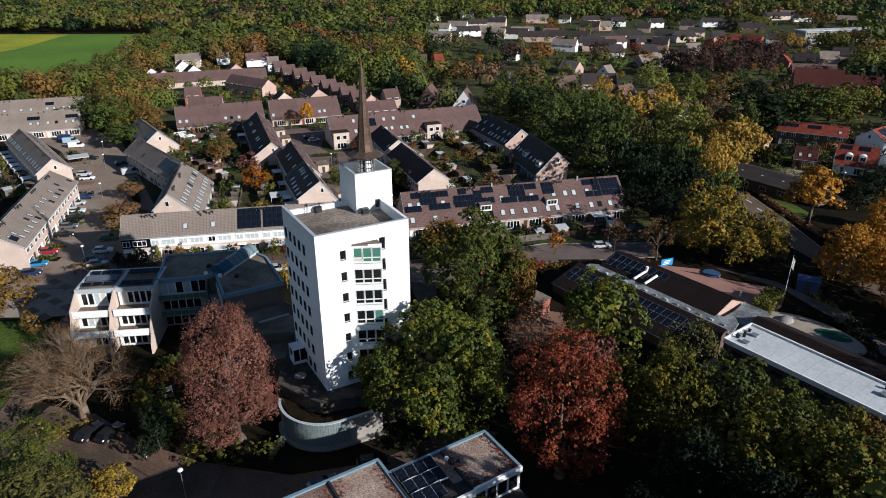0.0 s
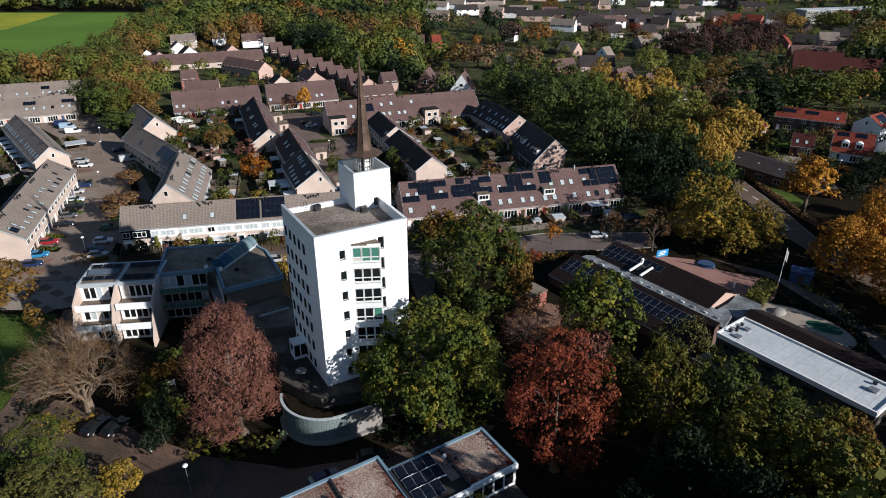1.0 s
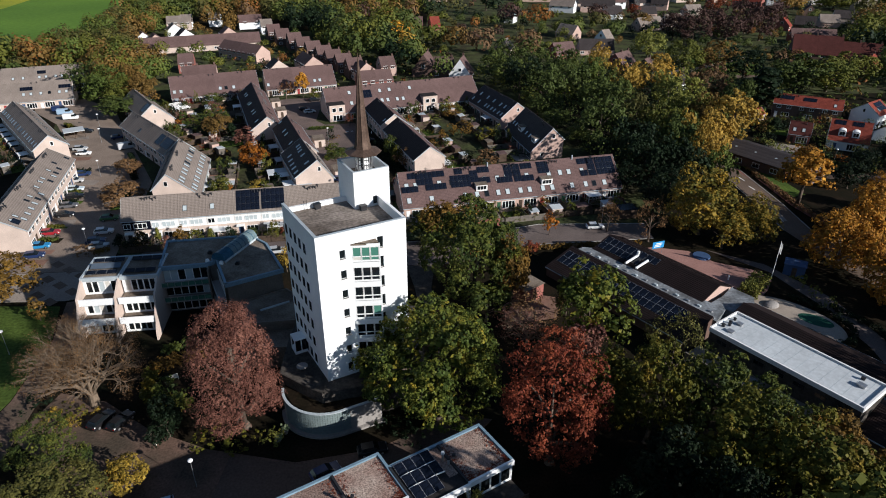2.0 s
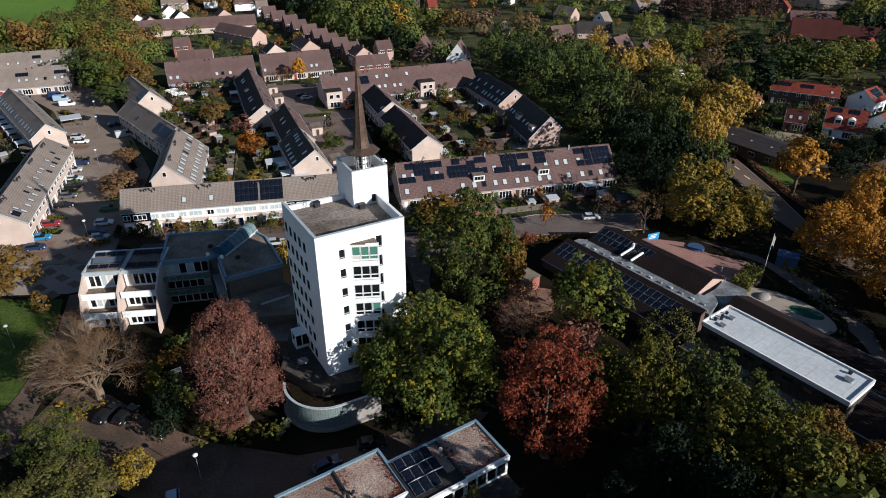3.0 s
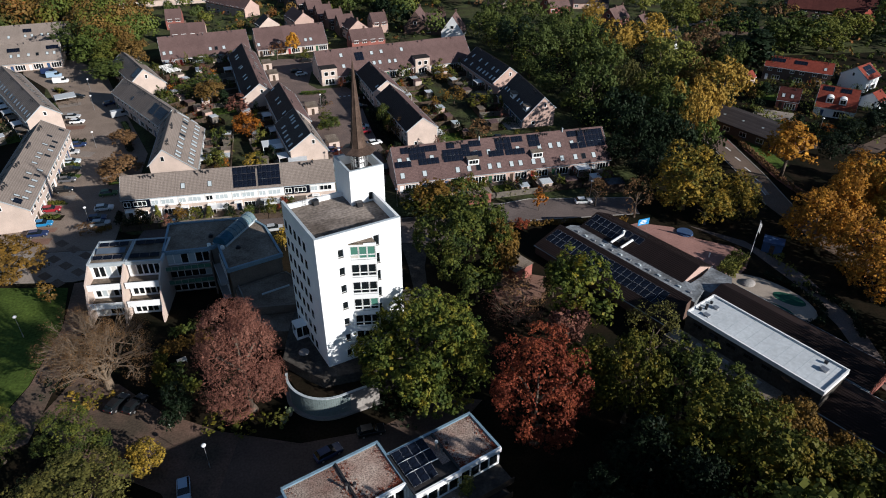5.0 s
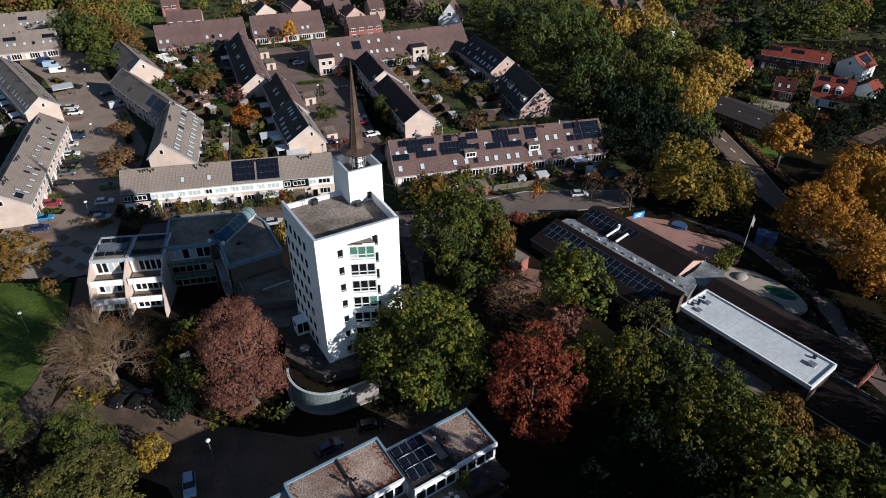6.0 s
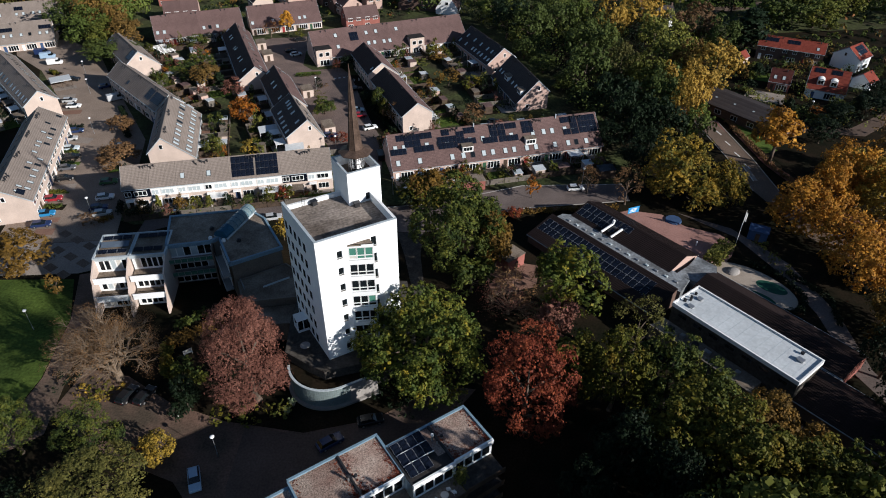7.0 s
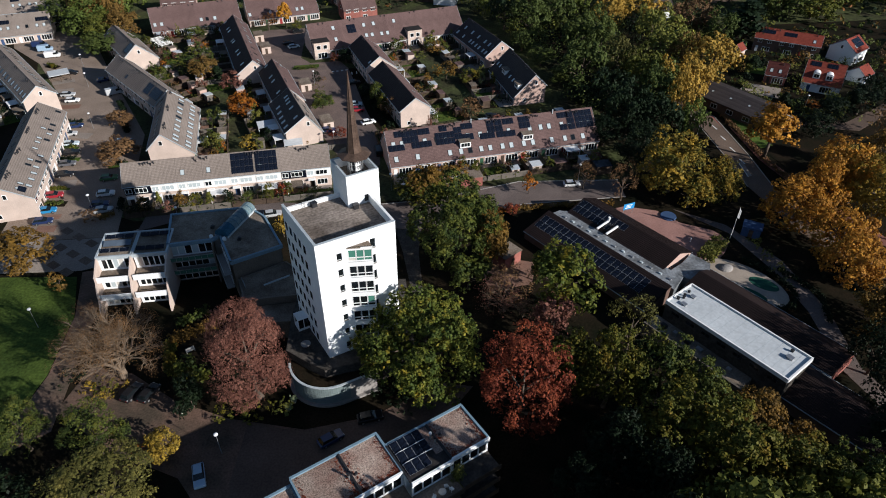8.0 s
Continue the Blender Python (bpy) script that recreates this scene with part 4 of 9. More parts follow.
for k in range(28):
    p, q = arc[k], arc[k + 1]
    l = (q - p).length
    rot = Matrix.Translation(p) @ Matrix.Rotation(math.atan2(q.y - p.y, q.x - p.x), 4, "Z")
    bm = bmesh.new()
    box(bm, 0, l, 0, 0.14, 0.2, 4.3)
    part("wall_core", bm, M["grey_wall"], gw, m=rot)
    bm = bmesh.new()
    box(bm, -0.03, l + 0.03, -0.16, 0.24, 4.3, 4.42 + 0.002 * (k % 2))
    part("coping", bm, M["trim"], gw, m=rot)
    nb = max(1, round(l / 0.3))
    for j in range(nb):
        for r in range(9):
            key = round(l / nb, 2)
            if key not in blk_mesh:
                bm = bmesh.new()
                box(bm, 0.02, key - 0.02, -0.05, 0.01, 0.02, 0.4)
                blk_mesh[key] = mesh_of("glass_block", bm, GLB)
            if 4 <= k <= 19 and nb * 9 * 22 < 99999:
                put("glass_block", blk_mesh[key], gw, rot @ Matrix.Translation((j * l / nb, 0, 0.55 + r * 0.415)))
bm = bmesh.new()
prism(bm, [(v.x + (v.x + 17) * 0.06, v.y - 0.45) for v in arc] + [(v.x, v.y + 0.1) for v in reversed(arc)], 0.0, 0.42)
part("footing", bm, M["grey_wall"], gw)
# a low glazed link between terrace and wing, and a round table
lk = thing("garden_room", -20.6, 82.9, 6.15, 28.5, "small white glazed link beside the tower", "conservatory")
bm = bmesh.new()
box(bm, -2.2, 0.0, 0.0, 2.2, 0, 0.5)
box(bm, -2.2, 0.0, 0.0, 2.2, 2.5, 2.62)
for x in (-2.2, -1.2, -0.14):
    box(bm, x, x + 0.14, 0.0, 0.14, 0.5, 2.5)
    box(bm, x, x + 0.14, 2.06, 2.2, 0.5, 2.5)
part("frame", bm, M["white_paint"], lk)
for x in (-2.06, -1.06):
    bm = bmesh.new()
    box(bm, x, x + 0.9, 0.04, 0.08, 0.5, 2.5)
    part("pane", bm, M["glass"], lk)
tb = thing("round_table", -20.8, 78.2, 6.15, 0, "round pale stone garden table on the terrace", "table")
bm = bmesh.new()
tube(bm, (0, 0, 0.68), (0, 0, 0.75), 0.85, 0.85, 24)
part("tabletop", bm, M["grey_wall"], tb)
bm = bmesh.new()
tube(bm, (0, 0, 0), (0, 0, 0.68), 0.3, 0.2, 12)
part("pedestal", bm, M["steel"], tb)
SAGE = mat("pale_hydrangea_heads", (0.3, 0.36, 0.2), 0.9, 0.3, 3.0, 12.0)
for x, y, h, r in ((-22.6, 71.2, 0.7, 0.55), (-23.3, 69.6, 0.7, 0.5)):
    u = thing("planter", x, y, 0, 0, "round planter with pale green hydrangea", "planter")
    bm = bmesh.new()
    tube(bm, (0, 0, 0), (0, 0, h), r * 0.6, r, 16)
    part("pot", bm, M["grey_wall"], u)
    g_ = np.random.default_rng(int(y * 10))
    q_ = g_.normal(0, 0.2, (40, 3)) + np.array((0, 0, h + 0.35))
    bm = bmesh.new()
    for c_ in q_:
        bmesh.ops.create_icosphere(bm, subdivisions=1, radius=0.2, matrix=Matrix.Translation(c_))
    part("foliage", bm, SAGE, u)

# ---- stepped apartment block ----
ap = thing("apartment_block", -63.9, 99.1, 0, 7.1, "stepped white and grey apartment block with deep balconies", "building")
FH = 3.2
COLLECT = mat("blue_grey_collector", (0.1, 0.13, 0.17), 0.3, 0.15, 0.6, 4.0, spec=0.3)
for b in range(2):
    u0, u1 = b * 6.65, b * 6.65 + 6.35
    for f, v in ((2, 0.0), (1, -1.9), (0, -3.2)):
        z = f * FH
        bm = bmesh.new()
        pierced(bm, u1 - u0 - 0.3, z, z + FH, 0.25, [(0.4, u1 - u0 - 0.7, z + 0.25, z + 2.6)])
        part("facade", bm, M["white"], ap, m=Matrix.Translation((u0 + 0.3, v, 0)))
        n = 5
        w = (u1 - u0 - 1.1) / n
        for j in range(n):
            add_window(ap, Matrix.Translation((u0 + 0.7 + w * (j + 0.5), v + 0.12, z + 1.425)), w - 0.02, 2.35, 0, bar=0.11, glass=(M["glass_lit"], None, None, M["curtain"], None, None, None)[(j * 3 + b * 2 + f * 4) % 7])
        bm = bmesh.new()
        box(bm, u0 + 0.3, u1, v + 1.2, v + 1.3, z + 0.1, z + 2.9)
        part("partition", bm, M["wood_dark"], ap)
        # balcony slab and solid parapet in front of the storey
        out = {2: -3.4, 1: -4.9, 0: -5.6}[f]
        if f:
            bm = bmesh.new()
            box(bm, u0 + 0.3, u1, out, v, z - 0.25, z)
            part("balcony_floor", bm, M["bitumen"], ap)
            bm = bmesh.new()
            box(bm, u0 + 0.3, u1, out - 0.15, out, z - 0.3, z + 1.0)
            part("parapet", bm, M["white"], ap)
    # roof deck, edge and panels
    flat_roof(ap, [(u0, -0.15), (u1 + 0.3, -0.15), (u1 + 0.3, 7.8), (u0, 7.8)], 9.6, M["bitumen"], 0.3, 0.25)
    # panels: rows of three and a wide pale collector on one roof, two black rows on the other
    for r in range(3):
        if b == 0 and r == 1:
            bm = bmesh.new()
            box(bm, -2.6, 2.6, -0.75, 0.75, 0, 0.08)
            part("solar_collector", bm, COLLECT, ap, m=Matrix.Translation((u0 + 3.3, 3.9, 10.0)) @ pose(0, 0, 0, 14, 0, 0))
        elif b == 0 or r != 1:
            for j in range(3):
                put("solar_panel", solar_mesh(b == 0), ap, Matrix.Translation((u0 + 1.5 + j * 1.8, 1.6 + r * 2.3, 9.95)) @ pose(0, 0, 0, 14, 0, 0) @ pose(0, 0, 0, 0, 0, 90))
    bm = bmesh.new()
    box(bm, u0 + 0.3, u1, 0.4, 7.6, 0, 9.3)
    part("core", bm, M["grey_wall"], ap)
for u in (0.0, 6.35, 13.0):
    bm = bmesh.new()
    extrude_x(bm, [(7.8, 0), (7.8, 9.5), (-0.3, 9.5), (-3.7, 7.6), (-3.9, 6.4), (-5.2, 4.4), (-5.4, 3.2), (-6.4, 1.6), (-6.6, 0)], u, u + 0.3)
    part("fin_wall", bm, M["cream"], ap)
# middle block with glazed balconies
mb = thing("apartment_wing", 0, 0, 0, 0, "grey apartment wing with green glass balconies and gravel roof", "building")
mid = [(-51.4, 102.9), (-43.0, 104.5), (-41.9, 105.6), (-38.0, 116.2), (-53.8, 113.6)]
bm = bmesh.new()
prism(bm, [(-51.1, 104.3), (-43.3, 105.8), (-42.0, 106.2), (-38.3, 115.9), (-53.4, 113.3)], 0, 9.3)
part("wall", bm, M["grey_wall"], mb)
flat_roof(mb, mid, 9.6, M["bitumen"], 0.35, 0.3, "block_trim")
fm = Matrix.Translation((-51.3, 103.1, 0)) @ Matrix.Rotation(math.atan2(1.6, 8.4), 4, "Z")
GRN = mat("green_balcony_glass", (0.06, 0.16, 0.12), 0.2, 0.15)
for f in range(3):
    z = f * FH
    bm = bmesh.new()
    pierced(bm, 8.4, z, z + FH, 0.2, [(0.2, 8.2, z + 0.2, z + 2.75)])
    part("facade", bm, M["white"] if f == 2 else M["grey_wall"], mb, m=fm @ Matrix.Translation((0, 0.3, 0)))
    for j in range(6):
        add_window(mb, fm @ Matrix.Translation((0.2 + 8.0 * (j + 0.5) / 6, 0.42, z + 1.47)), 1.31, 2.5, 0, bar=0.07, glass=M["glass_lit"] if (f, j) in ((2, 0), (2, 1), (2, 3), (1, 5)) else None)
    if f:
        bm = bmesh.new()
        box(bm, 0, 8.4, -1.7, 0.3, z - 0.2, z)
        part("balcony_floor", bm, M["grey_wall"], mb, m=fm)
        for j in range(7):
            bm = bmesh.new()
            box(bm, 0.05 + j * 1.2, 1.17 + j * 1.2, -1.72, -1.68, z + 0.1, z + 0.9)
            part("balcony_glass", bm, GRN, mb, m=fm)
            bm = bmesh.new()
            box(bm, 0.02 + j * 1.2, 0.06 + j * 1.2, -1.74, -1.66, z, z + 1.0)
            part("post", bm, M["alu"], mb, m=fm)
        bm = bmesh.new()
        box(bm, 0, 8.45, -1.75, -1.65, z + 0.95, z + 1.03)
        part("handrail", bm, M["alu"], mb, m=fm)
for u in (-0.3, 8.45):
    bm = bmesh.new()
    box(bm, u, u + 0.25, -1.9, 0.6, 0, 9.3)
    part("fin_wall", bm, M["slate_render"], mb, m=fm)
# east block behind the notch
eb = thing("apartment_wing", 0, 0, 0, 0, "dark brown apartment wing with gravel roof and pale edge", "building")
east = [(-37.5, 97.1), (-28.45, 102.4), (-33.8, 112.6), (-37.2, 115.6), (-41.6, 105.5)]
bm = bmesh.new()
prism(bm, [(-37.3, 97.5), (-28.8, 102.5), (-33.9, 112.3), (-37.2, 115.2), (-41.3, 105.5)], 0, 9.3)
part("wall", bm, M["slate_render"], eb)
flat_roof(eb, east, 9.6, M["bitumen"], 0.35, 0.3, "block_trim")
nm_ = Matrix.Translation((-41.7, 105.4, 0)) @ Matrix.Rotation(math.atan2(-8.3, 4.1), 4, "Z")
for f in (1, 2):
    bm = bmesh.new()
    box(bm, 1.0, 8.6, -1.5, 0.0, f * FH - 0.2, f * FH)
    part("balcony_floor", bm, M["grey_wall"], eb, m=nm_)
    for zz in (0.35, 0.7, 1.0):
        bm = bmesh.new()
        tube(bm, (1.0, -1.45, f * FH + zz), (8.6, -1.45, f * FH + zz), 0.03, 0.03, 6)
        part("rail", bm, M["alu"], eb, m=nm_)
    for j in range(3):
        add_window(eb, nm_ @ Matrix.Translation((2.2 + j * 2.4, -0.04, f * FH + 1.3)), 1.9, 2.2, 1, bar=0.1)
# glazed vault along the seam
gv = thing("glass_vault", -41.2, 105.7, 9.6, 70.5, "long glazed barrel vault rooflight with teal sheet end", "rooflight")
VL, VR = 10.6, 1.45
TEAL = mat("teal_glazing", (0.03, 0.1, 0.16), 0.3, 0.2, 0.8, 3.0)
PALE_TEAL = mat("pale_teal_glazing", (0.15, 0.21, 0.23), 0.2, 0.2, 0.8, 3.0)
for j in range(8):
    bm = bmesh.new()
    prof = [(VR * math.cos(a), 0.35 + VR * math.sin(a)) for a in [math.pi * i / 8 for i in range(9)]]
    prof += [(0.93 * y, 0.35 + (z - 0.35) * 0.93) for y, z in reversed(prof)]
    x0, x1 = 0.05 + j * VL / 8, (j + 1) * VL / 8 - 0.05
    extrude_x(bm, prof, x0, x1)
    part("glazing", bm, TEAL if j < 2 else PALE_TEAL, gv)
    bm = bmesh.new()
    prof = [(1.04 * VR * math.cos(a), 0.35 + 1.04 * VR * math.sin(a)) for a in [math.pi * i / 8 for i in range(9)]]
    prof += [(0.9 * y, 0.35 + (z - 0.35) * 0.9) for y, z in reversed(prof)]
    extrude_x(bm, prof, x0 - 0.1, x0)
    part("rib", bm, TEAL, gv)
bm = bmesh.new()
extrude_x(bm, [(VR * math.cos(math.pi * i / 8), 0.35 + VR * math.sin(math.pi * i / 8)) for i in range(9)], -0.06, -0.02)
part("end_panel", bm, TEAL, gv)
bm = bmesh.new()
box(bm, -0.1, VL, -VR - 0.12, -VR + 0.1, 0, 0.4)
box(bm, -0.1, VL, VR - 0.1, VR + 0.12, 0, 0.4)
part("kerb", bm, M["trim"], gv)
for x, y, a in ((-43.2, 105.4, 20), (-40.4, 104.6, 10), (-37.4, 104.6, 0), (-43.8, 108.8, 0)):
    v = thing("roof_fan", x, y, 9.6, a, "white metal roof fan box on gravel roof", "vent")
    bm = bmesh.new()
    box(bm, -0.35, 0.35, -0.35, 0.35, 0, 0.45)
    tube(bm, (0, 0, 0.45), (0, 0, 0.65), 0.28, 0.28, 12)
    part("housing", bm, M["white_paint"] if a else M["steel"], v)
# low wing between the blocks and the tower
lw = thing("low_wing", 0, 0, 0, 0, "low dark wing with bitumen roof beside the tower", "building")
low = [(-36.6, 96.9), (-34.2, 90.6), (-24.4, 92.0), (-24.2, 98.6), (-28.3, 102.2)]
bm = bmesh.new()
prism(bm, [(-36.4, 96.9), (-34.0, 90.9), (-24.6, 92.2), (-24.4, 98.4), (-28.3, 102.0)], 0, 5.4)
part("wall", bm, M["slate_render"], lw)
flat_roof(lw, low, 5.7, M["bitumen"], 0.25, 0.2, "slate_render")
bm = bmesh.new()
prism(bm, [(-35.0, 86.0), (-24.6, 86.6), (-24.5, 91.9), (-34.2, 90.4)], 0, 4.2)
part("porch", bm, M["bitumen"], lw)
bm = bmesh.new()
box(bm, 0, 5.3, -0.1, 0.1, 5.7, 6.0)
part("roof_edge", bm, M["trim"], lw, m=Matrix.Translation((-31.3, 94.9, 0)) @ Matrix.Rotation(radians(32.4), 4, "Z"))
for x, y, l in ((-35.9, 96.6, 2.8), (-34.6, 91.2, 2.4)):
    bm = bmesh.new()
    box(bm, 0, l, -0.03, 0.03, 5.7, 6.8)
    part("glass_screen", bm, M["link"], lw, m=Matrix.Translation((x, y, 0)) @ Matrix.Rotation(radians(-62), 4, "Z"))

# ---- flat-roofed block in the foreground ----
fb = thing("flat_block", -6.0, 54.8, 0, 32.2, "flat-roofed apartments with rusty gravel roofs and blue-grey edges", "building")
ZR = 10.5
secs = [(6.6, 13.0, -7.2, 0.0, "gravel"), (0.0, 6.6, -7.4, 0.0, "black_felt"), (-6.2, -0.02, -5.2, 2.5, "gravel"), (-13.3, -6.2, -5.2, 2.5, "gravel"), (-20.0, -13.3, -5.2, 1.9, "gravel")]
for i, (u0, u1, v0, v1, mt) in enumerate(secs):
    zr = ZR if i < 4 else 9.9
    bm = bmesh.new()
    box(bm, u0 + 0.05, u1 - 0.05, v0 + 2.0, v1 - 0.1, 0, zr - 0.3)
    part("wall", bm, M["white"], fb)
    bm = bmesh.new()
    box(bm, u0, u1, v0, v1, zr - 0.25, zr)
    part("roof_deck", bm, M[mt], fb)
    for a in ((u0 - 0.02, u1 + 0.02, v1 - 0.3, v1 + 0.06), (u0 - 0.02, u1 + 0.02, v0 - 0.06, v0 + 0.25)):
        bm = bmesh.new()
        box(bm, *a, zr - 0.55, zr + 0.22 + 0.004 * i)
        part("roof_edge", bm, M["block_trim"] if a[2] > -1 else M["white"], fb)
    if i in (0, 2, 4):
        bm = bmesh.new()
        x = u1
        box(bm, x - 0.28, x + 0.06, v0 + 0.26, v1 - 0.31, zr - 0.5, zr + 0.21)
        part("roof_edge", bm, M["block_trim"], fb)
    bm = bmesh.new()
    box(bm, u0 - 0.14, u0 + 0.14, v0 + 0.26, v1 - 0.31, zr - 0.02, zr + 0.26)
    part("party_wall_cap", bm, M["steel"] if i not in (3,) else M["block_trim"], fb)
    # top storey glazing, terrace and storey below
    n = 4
    w = (u1 - u0 - 0.5) / n
    for st in range(3):
        zz = zr - 3.1 - st * 3.0
        vv = v0 + 0.2
        bm = bmesh.new()
        pierced(bm, u1 - u0 - 0.1, zz, zz + 2.85, 0.2, [(0.2, u1 - u0 - 0.3, zz + 0.2, zz + 2.4)])
        part("facade", bm, M["white"], fb, m=Matrix.Translation((u0 + 0.05, vv, 0)))
        for j in range(n):
            add_window(fb, Matrix.Translation((u0 + 0.25 + w * (j + 0.5), vv + 0.1, zz + 1.3)), w - 0.02, 2.2, 0, bar=0.11)
        # dark floor at the right end and dark parapets stand in for tree shade
        bm = bmesh.new()
        box(bm, u0 + 0.1, u1 - 0.1, vv - 3.2, vv, zz - 0.2, zz)
        part("terrace_floor", bm, M["dark_slab"] if i == 0 else M["bitumen"], fb)
        bm = bmesh.new()
        box(bm, u0 + 0.05, u1 - 0.05, vv - 3.3, vv - 3.2, zz - 0.3, zz + 0.75)
        part("terrace_parapet", bm, M["wood_dark"], fb)
for r in range(3):
    for j in range(4):
        if r == 2 and j == 3:
            continue
        put("solar_panel", solar_mesh(True), fb, Matrix.Translation((0.95 + j * 1.2, -1.3 - r * 1.95, ZR + 0.14)) @ pose(0, 0, 0, 8, 0, 0) @ Matrix.Diagonal((1.12, 1.12, 1, 1)))
bm = bmesh.new()
box(bm, 5.2, 6.4, -5.2, -0.4, ZR - 0.02, ZR + 0.03)
part("gravel_strip", bm, M["gravel"], fb)
for r in range(2):
    for j in range(4):
        bm = bmesh.new()
        box(bm, -0.58, 0.58, -0.05, 0.05, 0.2, 0.34)
        part("panel_rail", bm, M["white_paint"], fb, m=Matrix.Translation((0.95 + j * 1.2, -2.28 - r * 1.95, ZR)) @ pose(0, 0, 0, 0, 6 if j % 2 else -6, 0))
for x, y, h in ((5.9, -2.6, 1.2), (6.2, -3.4, 0.9), (7.2, -3.0, 0.5), (-6.6, -1.9, 0.9), (-5.6, -2.1, 0.6)):
    v = thing("roof_flue", *(Matrix.Translation((-6.0, 54.8, 0)) @ Matrix.Rotation(radians(32.2), 4, "Z") @ Vector((x, y, ZR)))[:3], 32.2, "metal roof flue with cowl on flat roof", "flue")
    bm = bmesh.new()
    tube(bm, (0, 0, 0), (0, 0, h), 0.14, 0.14, 12)
    part("pipe", bm, M["alu"], v)
    bm = bmesh.new()
    tube(bm, (0, 0, h), (0, 0, h + 0.22), 0.24, 0.2, 12)
    part("cowl", bm, M["white_paint"] if h > 1 else M["steel"], v)


# ---- school ----
sc = thing("school_building", 0, 0, 0, 0, "low school with dark tiled roofs, solar panels and salmon gables", "school")


def wing(x, y, ang, length, wr, wl, zr, er, el, roof, wall, pars):
    m = Matrix.Translation((x, y, 0)) @ Matrix.Rotation(radians(ang), 4, "Z")
    bm = bmesh.new()
    extrude_x(bm, [(-wr + 0.3, 0), (wl - 0.3, 0), (wl - 0.3, el), (0, zr - 0.2), (-wr + 0.3, er)], 0.1, length - 0.1)
    part("wall", bm, wall, pars, m=m)
    for w, e in ((-wr, er), (wl, el)):
        bm = bmesh.new()
        extrude_x(bm, [(0, zr), (w, e), (w, e - 0.15), (0, zr - 0.15)], 0, length)
        part("roof", bm, roof, pars, m=m)
        bm = bmesh.new()
        s = 1 if w > 0 else -1
        box(bm, 0, length, min(w, w + s * 0.15), max(w, w + s * 0.15), e - 0.2, e - 0.06)
        part("gutter", bm, M["trim"], pars, m=m)
    bm = bmesh.new()
    extrude_x(bm, [(-0.18, zr - 0.03), (-0.08, zr + 0.09), (0.08, zr + 0.09), (0.18, zr - 0.03)], 0, length)
    part("ridge_cap", bm, roof, pars, m=m)
    return m


def tile_rows(m, length, w, zr, e, pars, step=0.45):
    """Raised courses of tiles on a slope, one strip a row."""
    n = int(math.hypot(w, zr - e) / step)
    a = math.atan2(zr - e, abs(w)) * (1 if w < 0 else -1)
    bm = bmesh.new()
    box(bm, 0.02, length - 0.02, -step * 0.5, step * 0.28, 0.0, 0.11)
    me = mesh_of("tile_course", bm, M["roof_choc"])
    for k in range(n):
        f = (k + 0.5) / n
        put("tile_course", me, pars, m @ Matrix.Translation((0, w * f, zr + (e - zr) * f)) @ Matrix.Rotation(a + (0.045 if w < 0 else -0.045), 4, "X"))


mN = wing(37.1, 125.5, -52.8, 26.6, 6.0, 5.0, 5.2, 3.2, 3.0, M["roof_choc"], M["pink"], sc)
tile_rows(mN, 26.6, -6.0, 5.2, 3.2, sc)
tile_rows(mN, 26.6, 5.0, 5.2, 3.0, sc)
mS = wing(28.2, 121.4, -53.0, 33.5, 7.6, 0.5, 4.5, 2.2, 4.1, M["roof_choc"], M["dark_brick"], sc)
tile_rows(mS, 33.5, -7.6, 4.5, 2.2, sc)
mLN = wing(55.6, 99.2, -53.7, 30.0, 4.6, 4.6, 4.6, 3.1, 2.8, M["roof_choc"], M["red_brick"], sc)
tile_rows(mLN, 30.0, -4.6, 4.6, 3.1, sc)
mLS = wing(62.8, 73.0, -52.5, 34.0, 5.6, 4.6, 5.0, 2.8, 3.0, M["roof_choc"], M["dark_brick"], sc)
tile_rows(mLS, 34.0, -5.6, 5.0, 2.8, sc)


def slope_panels(m, w, zr, e, u0, cols, rows, f0, wr):
    a = math.atan2(zr - e, abs(w)) * (1 if w < 0 else -1)
    ln = math.hypot(w, zr - e)
    for r in range(rows):
        f = f0 + r * 1.95 / ln
        for c in range(cols):
            put("solar_panel", solar_mesh(True), sc, m @ Matrix.Translation((u0 + c * 1.46, w * f, zr + (e - zr) * f)) @ Matrix.Rotation(a, 4, "X") @ Matrix.Translation((0, 0, 0.06)) @ Matrix.Diagonal((1.36, 1.13, 1, 1)))


slope_panels(mN, -6.0, 5.2, 3.2, 1.2, 7, 2, 0.24, 0)
slope_panels(mN, -6.0, 5.2, 3.2, 11.6, 2, 1, 0.24, 0)
slope_panels(mS, -7.6, 4.5, 2.2, 1.4, 20, 2, 0.3, 0)
# valley roof strip with rooflights
bm = bmesh.new()
prism(bm, [(29.0, 121.6), (49.2, 94.8), (52.3, 98.6), (50.0, 101.4), (34.1, 122.4), (31.0, 122.9)], 0, 3.5)
part("valley_roof", bm, M["link"], sc)
for k in range(13):
    f = (k + 0.5) / 13
    x, y = 31.2 + (50.0 - 31.2) * f, 121.0 + (97.0 - 121.0) * f
    bm = bmesh.new()
    box(bm, -0.36, 0.36, -0.26, 0.26, 3.5, 3.66)
    box(bm, -0.28, 0.28, -0.2, 0.2, 3.66, 3.76)
    part("rooflight", bm, M["glass_lit"] if k % 2 else M["alu"], sc, m=Matrix.Translation((x, y, 0)) @ Matrix.Rotation(radians(-52), 4, "Z"))
